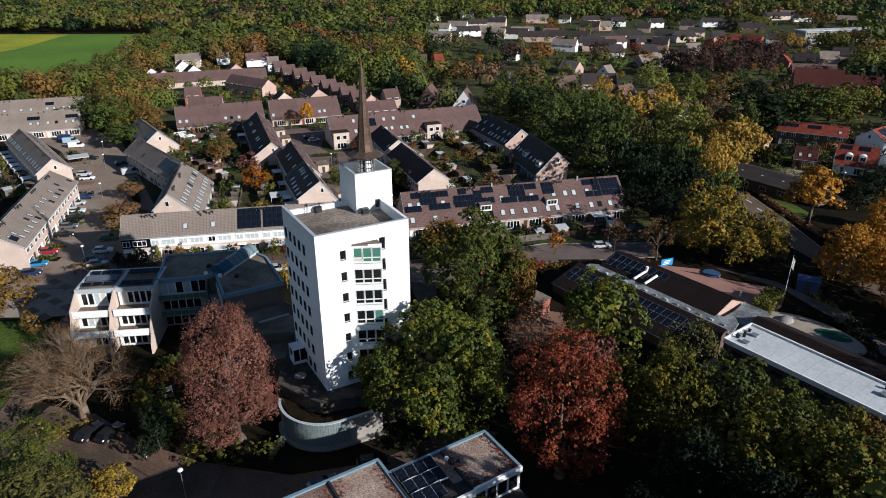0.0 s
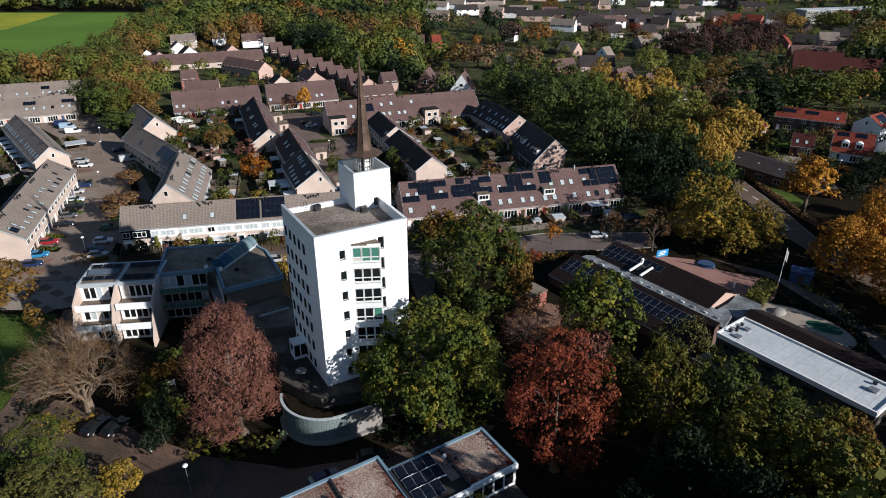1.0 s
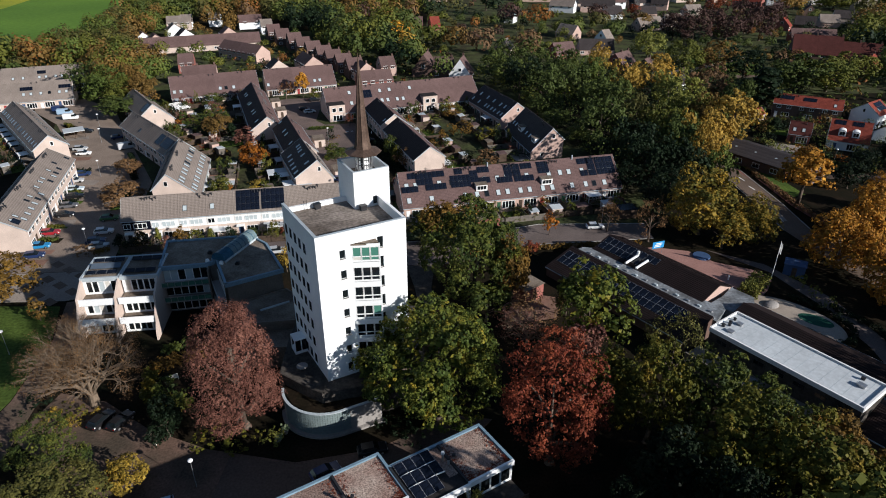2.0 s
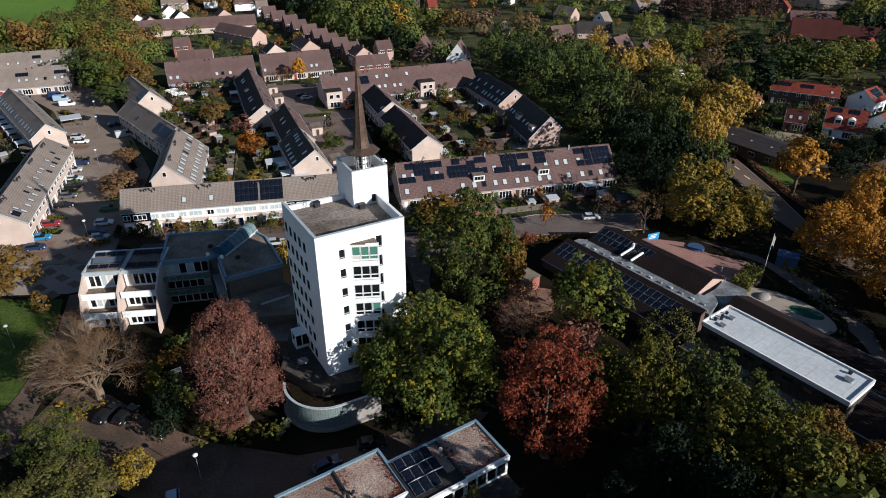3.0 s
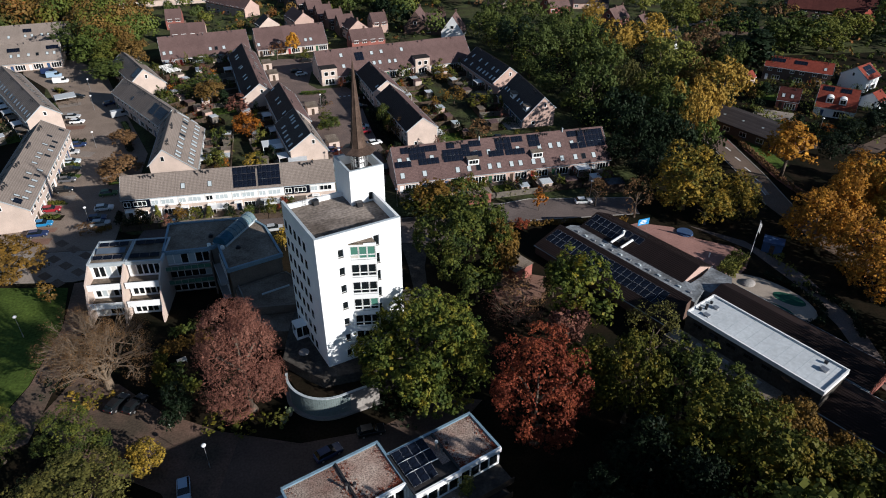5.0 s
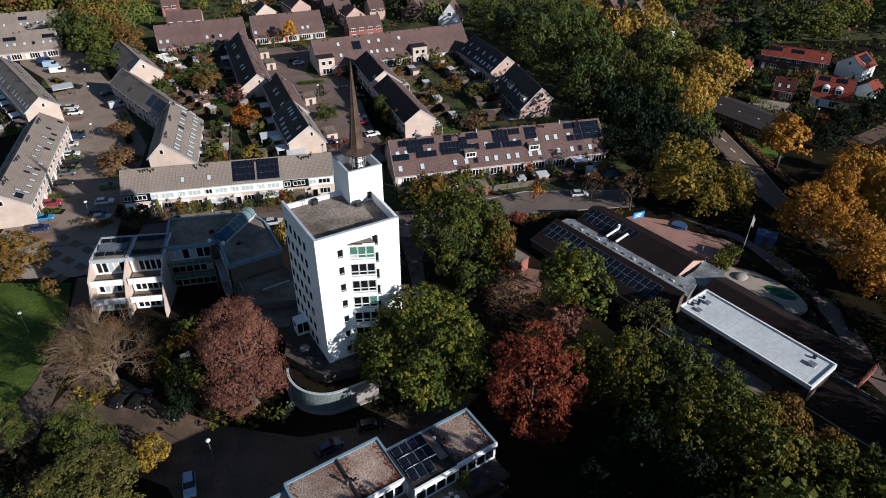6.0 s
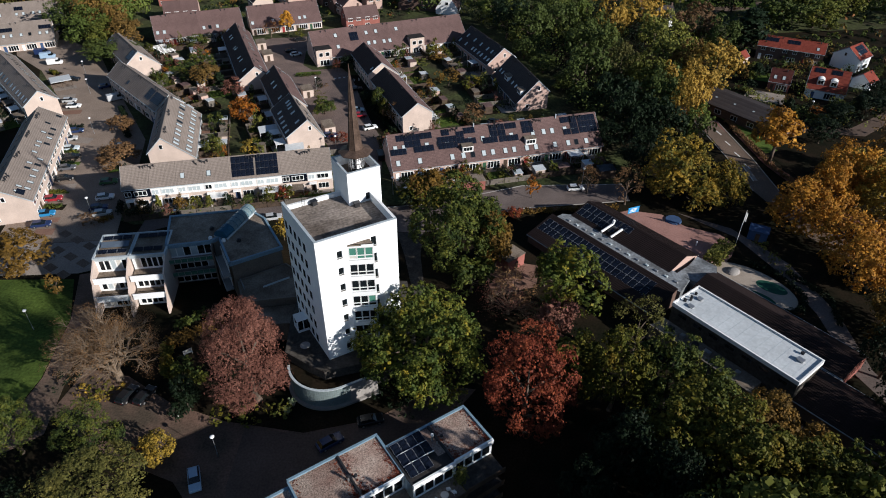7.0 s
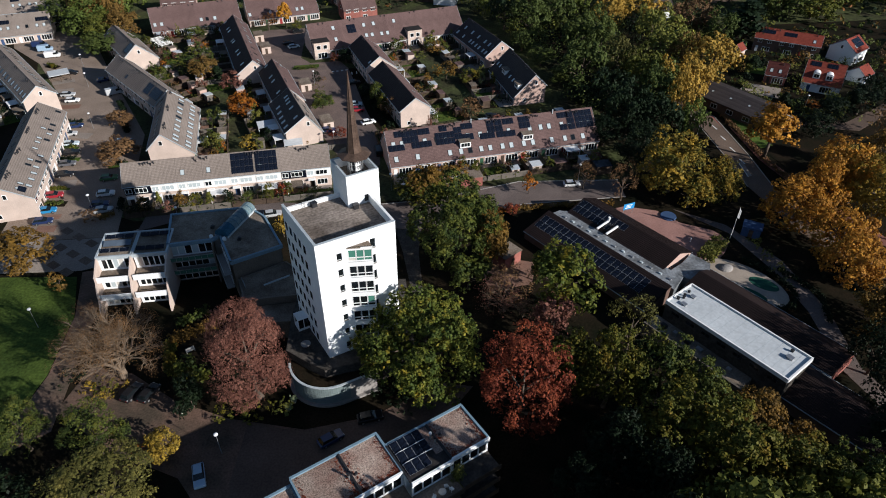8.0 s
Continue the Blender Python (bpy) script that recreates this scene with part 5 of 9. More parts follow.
for k, (u, v) in enumerate(((9.0, -5.0), (11.6, -5.0))):
    bm = bmesh.new()
    tube(bm, (u, v - 0.6, 4.0), (u + 0.4, v + 2.6, 4.9), 0.27, 0.27, 10)
    if k == 0:
        tube(bm, (u + 0.4, v + 2.6, 4.9), (u + 0.5, v + 2.7, 5.9), 0.3, 0.3, 10)
    part("air_duct", bm, M["white_paint"], sc, m=mN)
# flat link and gym hall
bm = bmesh.new()
prism(bm, [(50.4, 101.0), (53.4, 98.2), (57.0, 97.0), (59.5, 103.0), (56.6, 106.6), (53.6, 103.4)], 0, 3.3)
part("link_roof", bm, M["link"], sc)
gy = thing("gym_hall", 50.9, 92.1, 0, -54.0, "flat gym hall with pale membrane roof and dark walls", "building")
bm = bmesh.new()
box(bm, 0.1, 24.0, -7.8, -0.1, 0, 6.9)
part("wall", bm, M["dark_slab"], gy)
bm = bmesh.new()
box(bm, 0, 24.1, -7.9, 0, 6.9, 7.2)
rd = part("roof_deck", bm, M["membrane"], gy)
for a in ((0, 24.1, -7.96, -7.7), (0, 24.1, -0.2, 0.06), (-0.06, 0.2, -7.69, -0.21), (23.85, 24.16, -7.69, -0.21)):
    bm = bmesh.new()
    box(bm, *a, 6.7, 7.5)
    part("roof_edge", bm, M["white_paint"], gy)
for k in range(13):
    bm = bmesh.new()
    box(bm, 1.5 + k * 1.75, 1.56 + k * 1.75, -7.65, -0.25, 7.2, 7.215)
    part("membrane_seam", bm, M["trim"], rd)
for k in range(7):
    add_window(gy, Matrix.Translation((2.5 + k * 3.2, -7.83, 5.6)), 1.8, 0.8, 1, frame_mat=M["steel"])
for x, y, h, w in ((1.0, -5.6, 0.5, 0.25), (1.5, -4.6, 0.45, 0.2), (1.2, -3.9, 0.5, 0.2), (2.6, -6.0, 0.25, 0.5), (2.4, -3.0, 0.35, 0.45), (21.6, -3.0, 0.4, 0.55), (21.0, -1.2, 0.4, 0.25), (1.1, -2.4, 0.4, 0.2)):
    bm = bmesh.new()
    box(bm, x - w, x + w, y - w * 0.7, y + w * 0.7, 7.2, 7.2 + h)
    box(bm, x - w - 0.05, x + w + 0.05, y - w * 0.7 - 0.05, y + w * 0.7 + 0.05, 7.2 + h, 7.26 + h)
    part("roof_unit", bm, M["alu"] if w > 0.3 else M["steel"], gy)
# lower bitumen roof beside the gym with plant units
bm = bmesh.new()
box(bm, -1.0, 19.0, -11.6, -8.0, 0, 3.2)
part("annex", bm, M["bitumen"], gy)
bm = bmesh.new()
box(bm, -1.0, 30.0, -12.0, -11.6, 0, 3.5)
part("annex_edge", bm, M["wood_grey"], gy)
for k, (x, w) in enumerate(((2.0, 0.6), (4.5, 0.4), (7.2, 0.5), (9.6, 0.6), (12.4, 0.5), (15.5, 0.4))):
    bm = bmesh.new()
    box(bm, x - w, x + w, -10.2, -9.4, 3.2, 3.9)
    part("plant_unit", bm, M["alu"] if k % 2 else M["steel"], gy)


# ---- trees ----
def leaf_cloud(rng, centres, radii, outward, per, leaf, jitter=0.3, pull=0.85, tuft=8):
    """Quads of leaf sprays gathered in tufts over the outer faces of many clumps. Returns vertices and faces."""
    def unit(a):
        return a / (np.linalg.norm(a, axis=1)[:, None] + 1e-9)

    n = len(centres)
    nt = max(1, round(per / tuft))
    in_tuft = max(1, round(per / nt))
    # tufts over each clump
    c = np.repeat(centres, nt, axis=0)
    r = np.repeat(radii, nt)
    o = np.repeat(outward, nt, axis=0)
    d = unit(rng.normal(size=(n * nt, 3))) + o * pull
    d[:, 2] += 0.15
    d = unit(d)
    c = c + d * (r * rng.uniform(0.3, 1.25, n * nt) ** 0.7)[:, None] * np.array((1, 1, 0.8))
    tr = r * (0.62 if nt > 1 else 1.0) / math.sqrt(max(nt, 1)) * rng.uniform(0.8, 1.7, n * nt)
    # sprays over the sunny half of each tuft
    c = np.repeat(c, in_tuft, axis=0)
    tr = np.repeat(tr, in_tuft)
    base = np.repeat(unit(d + np.array((0, 0, 0.5))), in_tuft, axis=0)
    e = unit(unit(rng.normal(size=c.shape)) + base * 0.75)
    pos = c + e * (tr * rng.uniform(0.55, 1.15, len(c)))[:, None]
    nrm = unit(e * 0.8 + base * 0.45 + rng.normal(size=e.shape) * jitter)
    a = unit(np.cross(nrm, rng.normal(size=e.shape)))
    b = np.cross(nrm, a)
    s = leaf * rng.uniform(0.55, 1.35, len(c))[:, None] * 0.5
    k = rng.uniform(0.55, 0.95, len(c))[:, None]
    v = np.stack([pos - a * s, pos - b * s * k + nrm * s * 0.15, pos + a * s, pos + b * s * k - nrm * s * 0.1], axis=1).reshape(-1, 3)
    f = np.arange(len(v)).reshape(-1, 4)
    return v, f


def cloud_mesh(name, v, f, material):
    me = bpy.data.meshes.new(name)
    me.vertices.add(len(v))
    me.vertices.foreach_set("co", v.astype(np.float32).ravel())
    me.loops.add(f.size)
    me.loops.foreach_set("vertex_index", f.astype(np.int32).ravel())
    me.polygons.add(len(f))
    me.polygons.foreach_set("loop_start", np.arange(0, f.size, 4, dtype=np.int32))
    me.update(calc_edges=True)
    me.materials.append(material)
    return me


def crown_points(rng, n, r, z0, z1, shape):
    """Clump centres over the billows of a full, lopsided crown; shape: round, egg or cone."""
    def unit(q):
        return q / (np.linalg.norm(q, axis=1)[:, None] + 1e-9)

    # billows: the ends of the boughs, spread over the crown
    nb = max(7, min(30, n // 9))
    k = np.arange(nb) + 0.5
    zz = 1 - 1.6 * k / nb
    th = k * 2.39996 + rng.uniform(0, 6)
    rad = np.sqrt(np.clip(1 - zz * zz, 0, 1))
    bd = unit(np.stack([rad * np.cos(th), rad * np.sin(th), zz], axis=1) + rng.normal(size=(nb, 3)) * 0.2)
    lop = 1 + 0.12 * (bd @ unit(rng.normal(size=(1, 3)))[0])
    bc = bd * (lop * rng.uniform(0.55, 0.82, nb))[:, None]
    br = rng.uniform(0.72, 1.25, nb) * 1.15 / math.sqrt(nb)
    # clumps over the outer side of each billow, none inside a neighbour
    own = rng.integers(0, nb, n * 5)
    d = unit(unit(rng.normal(size=(n * 5, 3))) + bd[own] * 0.8 + np.array((0, 0, 0.15)))
    p = bc[own] + d * (br[own] * rng.uniform(0.75, 1.08, n * 5))[:, None]
    gap = np.linalg.norm(p[:, None, :] - bc[None, :, :], axis=2) / br[None, :]
    gap[np.arange(n * 5), own] = 9.0
    free = gap.min(axis=1) > 0.82
    order = np.concatenate([np.nonzero(free)[0], np.nonzero(~free)[0]])[:n]
    p, d = p[order], d[order]
    mix = rng.permutation(n)
    p, d = p[mix], d[mix]
    zc = z0 + 0.4 * (z1 - z0)
    hz = np.where(p[:, 2] > 0, 0.6, 0.52) * (z1 - z0)
    taper = 1.0
    if shape == "egg":
        taper = np.clip(1.16 - 0.46 * (p[:, 2] + 1) / 2, 0.3, 1.2)[:, None]
    elif shape == "cone":
        taper = np.clip(1.15 - 1.0 * (p[:, 2] + 1) / 2, 0.08, 1.2)[:, None]
    q = p.copy()
    q[:, :2] *= r * taper
    q[:, 2] = np.maximum(zc + p[:, 2] * hz, 0.12)
    return q, d


def trunk_bm(seed, h, z0, r, thick, limbs=7):
    rng = random.Random(seed)
    bm = bmesh.new()
    lean = Vector((rng.uniform(-0.4, 0.4), rng.uniform(-0.4, 0.4), 0))
    base, fork, top = Vector((0, 0, -0.2)), Vector((0, 0, z0 + 0.5)) + lean * 0.5, Vector((0, 0, h * 0.62)) + lean
    tube(bm, base, (0, 0, 0.5), thick * 1.5, thick, 8)
    tube(bm, (0, 0, 0.45), fork, thick, thick * 0.75, 8)
    tube(bm, fork - Vector((0, 0, 0.1)), top, thick * 0.75, thick * 0.15, 6)
    for k in range(limbs):
        a = k * 2.4 + rng.uniform(-0.4, 0.4)
        s = fork.lerp(top, rng.uniform(0.0, 0.6))
        e = s + Vector((math.cos(a) * r * 0.62, math.sin(a) * r * 0.62, rng.uniform(0.1, 0.3) * (h - z0)))
        m = s.lerp(e, 0.5) + Vector((0, 0, rng.uniform(0.1, 0.6)))
        tube(bm, s, m, thick * 0.42, thick * 0.28, 5)
        tube(bm, m, e, thick * 0.28, thick * 0.07, 5)
    return bm


TREE_KINDS = {
    # kind: (height, radius, crown base, clumps, sprays per clump, spray size, clump radius, shape, variants)
    "giant": (20.0, 10.5, 2.0, 440, 80, 0.33, 1.05, "round", 2),
    "big": (18.0, 6.5, 2.0, 170, 56, 0.34, 0.95, "round", 4),
    "airy": (18.0, 6.5, 0.4, 480, 120, 0.125, 1.1, "egg", 2),
    "broad": (16.0, 8.0, 2.0, 150, 36, 0.44, 1.15, "round", 4),
    "full": (16.0, 8.0, 0.8, 220, 46, 0.37, 1.1, "round", 3),
    "fine": (18.0, 6.5, 1.0, 280, 84, 0.2, 0.95, "round", 1),
    "wood": (16.0, 8.0, 2.0, 120, 26, 0.7, 1.35, "round", 4),
    "street": (13.0, 4.4, 4.6, 100, 46, 0.36, 0.95, "round", 2),
    "mid": (12.0, 4.5, 1.6, 100, 46, 0.36, 1.0, "round", 4),
    "thin": (12.0, 4.5, 2.2, 90, 20, 0.26, 1.1, "round", 2),
    "small": (5.0, 2.0, 0.7, 40, 24, 0.24, 0.5, "round", 3),
    "shrub": (2.0, 1.4, 0.0, 18, 16, 0.24, 0.4, "round", 3),
    "cone": (12.0, 3.0, 0.5, 90, 36, 0.4, 0.75, "cone", 2),
}


def crown_of(kind, v):
    h, r, z0, n, per, leaf, cr, shape, _ = TREE_KINDS[kind]

    def mk():
        rng = np.random.default_rng(100 + v * 17 + len(kind) * 31 + n)
        q, d = crown_points(rng, n, r - cr * 0.7, z0 + cr * 0.6, h - cr * 0.7, shape)
        rr = cr * rng.uniform(0.6, 1.3, n)
        vv, ff = leaf_cloud(rng, q, rr, d, per, leaf)
        if kind == "shrub":
            vv[:, 2] -= vv[:, 2].min() + 0.02
        if kind not in ("thin", "shrub"):
            # the dense leafage inside, in larger sprays
            mid = np.array((0, 0, z0 + 0.4 * (h - z0)))
            v2, f2 = leaf_cloud(rng, mid + (q - mid) * rng.uniform(0.5, 0.8, n)[:, None], rr * 0.9, d, 2 if kind == "small" else 5, min(leaf * 2.4, 0.8), 0.35)
            ff = np.concatenate([ff, f2 + len(vv)])
            vv = np.concatenate([vv, v2])
        return cloud_mesh("crown", vv, ff, L["green"])
    return cached(("crown", kind, v), mk)


def trunk_of(kind, v):
    h, r, z0, *_ = TREE_KINDS[kind]
    return cached(("trunk", kind, v), lambda: mesh_of("trunk", trunk_bm(v + n_of(kind), h, z0, r, 0.026 * h * (0.7 if kind in ("small", "shrub") else 1)), M["bark"], True))


def n_of(kind):
    return 7 * len(kind)


TREE_COUNT = [0]
HUES = {"green": "dark green", "green_gold": "green and gold", "turning": "gold and green", "dark": "deep green", "drab": "drab olive", "olive": "olive green", "lime": "yellow-green", "gold": "golden yellow", "amber": "amber brown",
        "rust": "rust orange", "red": "deep red", "copper": "copper red", "brown": "sparse brown", "plum": "dark purple-brown", "orange": "orange-gold"}


def plant(kind, x, y, h, r, hue, group="", where=""):
    """A tree or shrub of its own, turned by chance."""
    TREE_COUNT[0] += 1
    k = TREE_COUNT[0]
    H, Rr, *_, nv = TREE_KINDS[kind]
    v = k % nv
    name = "shrub" if kind == "shrub" else "conifer" if kind == "cone" else "tree"
    lab = {"shrub": "low rounded %s garden shrub" % HUES[hue], "cone": "conical %s evergreen tree" % HUES[hue], "small": "small garden tree with %s leaves" % HUES[hue]}.get(kind, "broad %s autumn tree" % HUES[hue])
    m = pose(x, y, 0, 0, 0, (k * 137.5) % 360) @ Matrix.Diagonal((r / Rr, r / Rr, h / H, 1))
    if kind == "shrub":
        t = put(name, crown_of(kind, v), None, m, lab, L[hue])
        return tagged(t, lab, "shrub", group)
    t = thing(name, x, y, 0, 0, lab, "tree", group)
    t.matrix_basis = m
    put("trunk", trunk_of(kind, v), t)
    put("crown", crown_of(kind, v), t, material=(FAR if kind == "wood" or (y > 200 and kind != "small") else L)[hue])
    return t


# single trees and shrubs
plant("giant", 7.0, 109.3, 20.3, 11.2, "green")
plant("mid", 13.9, 106.1, 15.0, 3.9, "amber")
plant("mid", -0.0, 132.3, 11.0, 4.0, "amber")
plant("giant", -0.1, 74.4, 21.8, 11.7, "green_gold")
plant("fine", 15.3, 65.4, 22.5, 7.6, "red")
plant("mid", 26.6, 93.9, 16.0, 6.5, "green_gold")
plant("mid", 8.7, 99.9, 9.0, 4.4, "green")
plant("airy", -28.6, 72.4, 24.0, 8.0, "copper")
plant("mid", 23.9, 72.4, 15.0, 5.2, "olive")
plant("big", 29.8, 69.2, 19.0, 5.4, "olive")
plant("big", 38.6, 69.7, 17.0, 5.8, "green")
plant("thin", 36.2, 80.3, 15.5, 4.4, "drab")
plant("big", 43.5, 64.7, 15.0, 5.1, "green")
plant("big", 49.6, 61.0, 14.0, 6.4, "amber")
plant("big", 36.2, 56.7, 20.0, 7.2, "olive")
# dark hue here and on two more below stands in for deep shade
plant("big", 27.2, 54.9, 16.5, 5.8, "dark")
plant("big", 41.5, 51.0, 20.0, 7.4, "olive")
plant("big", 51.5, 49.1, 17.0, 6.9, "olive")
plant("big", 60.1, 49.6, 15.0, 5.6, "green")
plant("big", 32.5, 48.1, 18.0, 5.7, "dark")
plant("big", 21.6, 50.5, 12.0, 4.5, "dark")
plant("big", 54.0, 56.2, 12.5, 4.7, "amber")
plant("mid", 23.5, 85.9, 10.0, 4.1, "copper")
plant("thin", 16.7, 94.8, 10.0, 4.9, "brown")
plant("fine", -45.8, 51.4, 12.0, 8.0, "drab")
plant("fine", -50.6, 61.4, 12.0, 4.9, "green")
plant("fine", -62.6, 62.6, 12.0, 4.4, "green")
plant("mid", -60.5, 50.9, 10.0, 4.2, "dark")
plant("mid", -41.0, 61.2, 5.2, 2.7, "gold")
plant("mid", -84.9, 108.2, 10.0, 5.7, "amber")
plant("small", -74.2, 100.3, 5.0, 1.9, "amber")
plant("full", 61.0, 136.0, 18.0, 9.8, "turning")
plant("full", 71.6, 131.6, 12.5, 6.2, "turning")
plant("street", 92.3, 151.8, 15.5, 6.8, "orange")
plant("full", 84.5, 120.2, 14.5, 7.6, "orange")
plant("full", 101.5, 133.2, 17.0, 8.8, "orange")
plant("full", 106.0, 124.3, 15.5, 8.2, "gold")
plant("full", 89.5, 108.3, 14.0, 7.4, "orange")
plant("full", 87.0, 99.5, 13.5, 6.8, "orange")
plant("broad", 83.6, 83.7, 12.0, 6.1, "amber")
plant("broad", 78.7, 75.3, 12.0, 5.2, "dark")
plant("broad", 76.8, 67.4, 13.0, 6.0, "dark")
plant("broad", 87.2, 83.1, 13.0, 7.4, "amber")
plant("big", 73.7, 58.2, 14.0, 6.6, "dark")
plant("full", 98.6, 98.2, 10.5, 7.0, "orange")
plant("full", 92.8, 125.1, 15.0, 7.0, "orange")
plant("broad", 58.9, 152.9, 10.0, 6.2, "dark")
plant("broad", 53.4, 146.3, 9.0, 5.4, "dark")
plant("cone", 120.8, 238.4, 18.0, 9.0, "dark")
plant("broad", -125.9, 245.7, 15.0, 9.8, "green_gold")
plant("broad", -120.6, 250.9, 15.0, 8.9, "amber")
plant("broad", -111.1, 241.3, 13.0, 8.0, "amber")
plant("broad", -118.9, 240.4, 12.0, 7.1, "olive")
plant("broad", -137.8, 258.7, 14.0, 10.8, "green")
plant("mid", -112.3, 229.1, 9.0, 9.1, "green")
plant("broad", 63.9, 128.9, 10.0, 5.9, "turning")
plant("mid", -54.6, 178.6, 8.2, 3.9, "rust")
plant("mid", -81.8, 153.3, 6.5, 5.3, "brown")
plant("mid", -87.9, 172.7, 5.5, 3.6, "brown")
plant("small", -57.6, 158.5, 5.0, 2.9, "lime")
plant("small", -48.7, 159.1, 4.2, 2.7, "gold")
plant("small", -61.6, 197.8, 6.0, 4.2, "copper")
plant("mid", -72.3, 205.7, 9.0, 4.4, "amber")
plant("small", -80.9, 212.0, 6.0, 6.2, "green")
plant("small", -80.2, 226.3, 5.0, 4.3, "green")
plant("cone", -67.8, 204.7, 6.0, 2.4, "dark")
plant("small", -85.9, 243.5, 5.0, 4.6, "green")
plant("street", -54.4, 257.4, 9.6, 3.1, "orange")
plant("thin", -60.6, 254.6, 7.2, 3.4, "rust")
plant("mid", -31.2, 184.6, 5.6, 3.7, "green")
plant("mid", -17.8, 193.4, 4.6, 2.8, "dark")
plant("mid", -14.6, 186.6, 7.5, 2.2, "green")
plant("mid", -12.2, 181.4, 6.5, 2.0, "olive")
plant("mid", -27.4, 221.6, 5.5, 3.0, "dark")
plant("thin", -31.2, 219.4, 4.6, 1.5, "red")
plant("small", -35.4, 203.4, 4.5, 1.5, "dark")
plant("shrub", -34.6, 198.6, 1.6, 2.2, "olive")
plant("shrub", -33.8, 205.6, 1.2, 1.8, "brown")
plant("small", -49.2, 254.0, 4.5, 2.4, "olive")
plant("small", -10.3, 178.7, 6.0, 3.0, "brown")
plant("small", 7.5, 206.5, 6.0, 3.8, "amber")
plant("small", 4.1, 228.5, 5.0, 3.3, "amber")
plant("small", 2.1, 234.2, 5.0, 2.5, "lime")
plant("small", 14.8, 203.0, 5.0, 3.4, "olive")
plant("small", 13.7, 177.7, 6.0, 3.7, "brown")
plant("shrub", -4.1, 227.3, 2.0, 4.5, "lime")
plant("shrub", -8.2, 230.1, 2.0, 4.2, "green")
plant("shrub", 12.4, 191.2, 2.0, 2.1, "dark")
plant("small", 25.8, 135.4, 6.0, 1.9, "rust")
plant("thin", 39.9, 137.5, 8.0, 2.8, "brown")
plant("thin", 48.2, 132.2, 11.0, 3.5, "brown")
plant("small", 20.5, 126.6, 3.0, 2.1, "red")
plant("small", -58.4, 130.6, 4.0, 1.7, "amber")
plant("small", -35.1, 135.3, 4.0, 1.8, "red")
plant("shrub", -39.2, 134.5, 2.0, 1.4, "lime")
plant("small", -43.0, 131.6, 4.0, 1.7, "green")
plant("small", -55.1, 130.6, 4.0, 2.0, "olive")
plant("cone", -64.2, 131.9, 4.0, 0.9, "lime")
plant("cone", -52.0, 131.7, 4.0, 1.1, "lime")
plant("shrub", -77.2, 126.5, 2.0, 3.5, "brown")
plant("small", -32.1, 118.3, 6.0, 1.8, "gold")
plant("small", -24.3, 165.7, 3.0, 2.6, "red")
plant("shrub", -33.6, 163.5, 2.0, 2.6, "amber")
plant("shrub", 73.7, 113.4, 2.6, 1.5, "lime")
plant("shrub", 74.5, 108.9, 2.5, 1.4, "lime")
plant("shrub", 74.9, 104.0, 2.5, 1.4, "lime")
plant("shrub", 110.2, 213.4, 2.0, 3.5, "lime")
plant("cone", 115.1, 214.5, 5.0, 3.1, "dark")
plant("small", 112.4, 233.7, 5.0, 2.8, "amber")
plant("small", 130.2, 186.7, 3.0, 3.7, "green")
plant("small", 121.0, 182.7, 3.0, 2.8, "rust")
plant("cone", 112.6, 184.6, 5.0, 2.4, "dark")
plant("mid", -0.3, 132.8, 8.0, 6.0, "olive")
plant("small", 5.4, 139.7, 6.0, 4.9, "amber")
plant("small", 14.2, 125.1, 5.0, 2.8, "green")
plant("shrub", 20.4, 145.8, 2.0, 2.3, "lime")
plant("small", -4.4, 131.5, 5.0, 2.7, "dark")
plant("mid", 23.8, 101.4, 9.0, 2.3, "green")
plant("mid", -39.4, 70.6, 8.0, 2.4, "dark")
plant("shrub", -44.6, 61.6, 1.6, 1.4, "rust")
plant("small", -40.6, 68.6, 4.0, 1.4, "dark")
plant("shrub", -32.6, 69.7, 2.0, 2.8, "olive")
plant("shrub", -28.3, 69.0, 2.0, 2.5, "olive")
plant("shrub", -24.1, 69.5, 2.0, 2.1, "lime")
plant("small", -40.7, 75.4, 6.0, 2.9, "green")
plant("shrub", -54.0, 73.6, 1.3, 1.2, "gold")
plant("shrub", -55.6, 72.4, 1.3, 1.3, "gold")
plant("shrub", -52.4, 75.0, 1.2, 1.0, "gold")
plant("shrub", -56.0, 75.0, 1.6, 2.2, "olive")
plant("shrub", -58.2, 74.4, 1.5, 1.5, "gold")
plant("shrub", -62.4, 76.4, 2.0, 2.2, "dark")
plant("shrub", -16.2, 74.2, 2.0, 2.0, "green")
plant("shrub", -21.1, 78.1, 2.0, 1.4, "olive")
# three shrubs added to darken a sunlit patch that should lie in shade
plant("shrub", -7.3, 72.0, 1.8, 2.0, "dark")
plant("shrub", -5.4, 70.7, 1.8, 2.0, "dark")
plant("shrub", -3.9, 69.5, 1.8, 2.0, "dark")
for x, y, h, r in ((49.5, 188, 6, 4.6), (45.5, 203, 6, 4.4), (41, 218, 7, 4.6), (36, 232, 8, 4.6), (50, 160, 9, 4.6), (121, 173, 9, 4.4), (133, 179, 9, 4.6), (112, 164, 8, 4.0), (141, 188, 10, 4.6)):
    plant("mid", x, y, h, r, "green" if y > 200 else "dark")
for x, y, h, r, hue in ((70, 180, 16, 6.0, "green"), (75, 187, 16, 5.6, "gold"), (67, 163, 13, 5.6, "dark"), (76, 175, 16, 5.2, "gold"), (75, 163, 13, 4.6, "green_gold")):
    plant("wood", x, y, h, r, hue, "woodland trees")
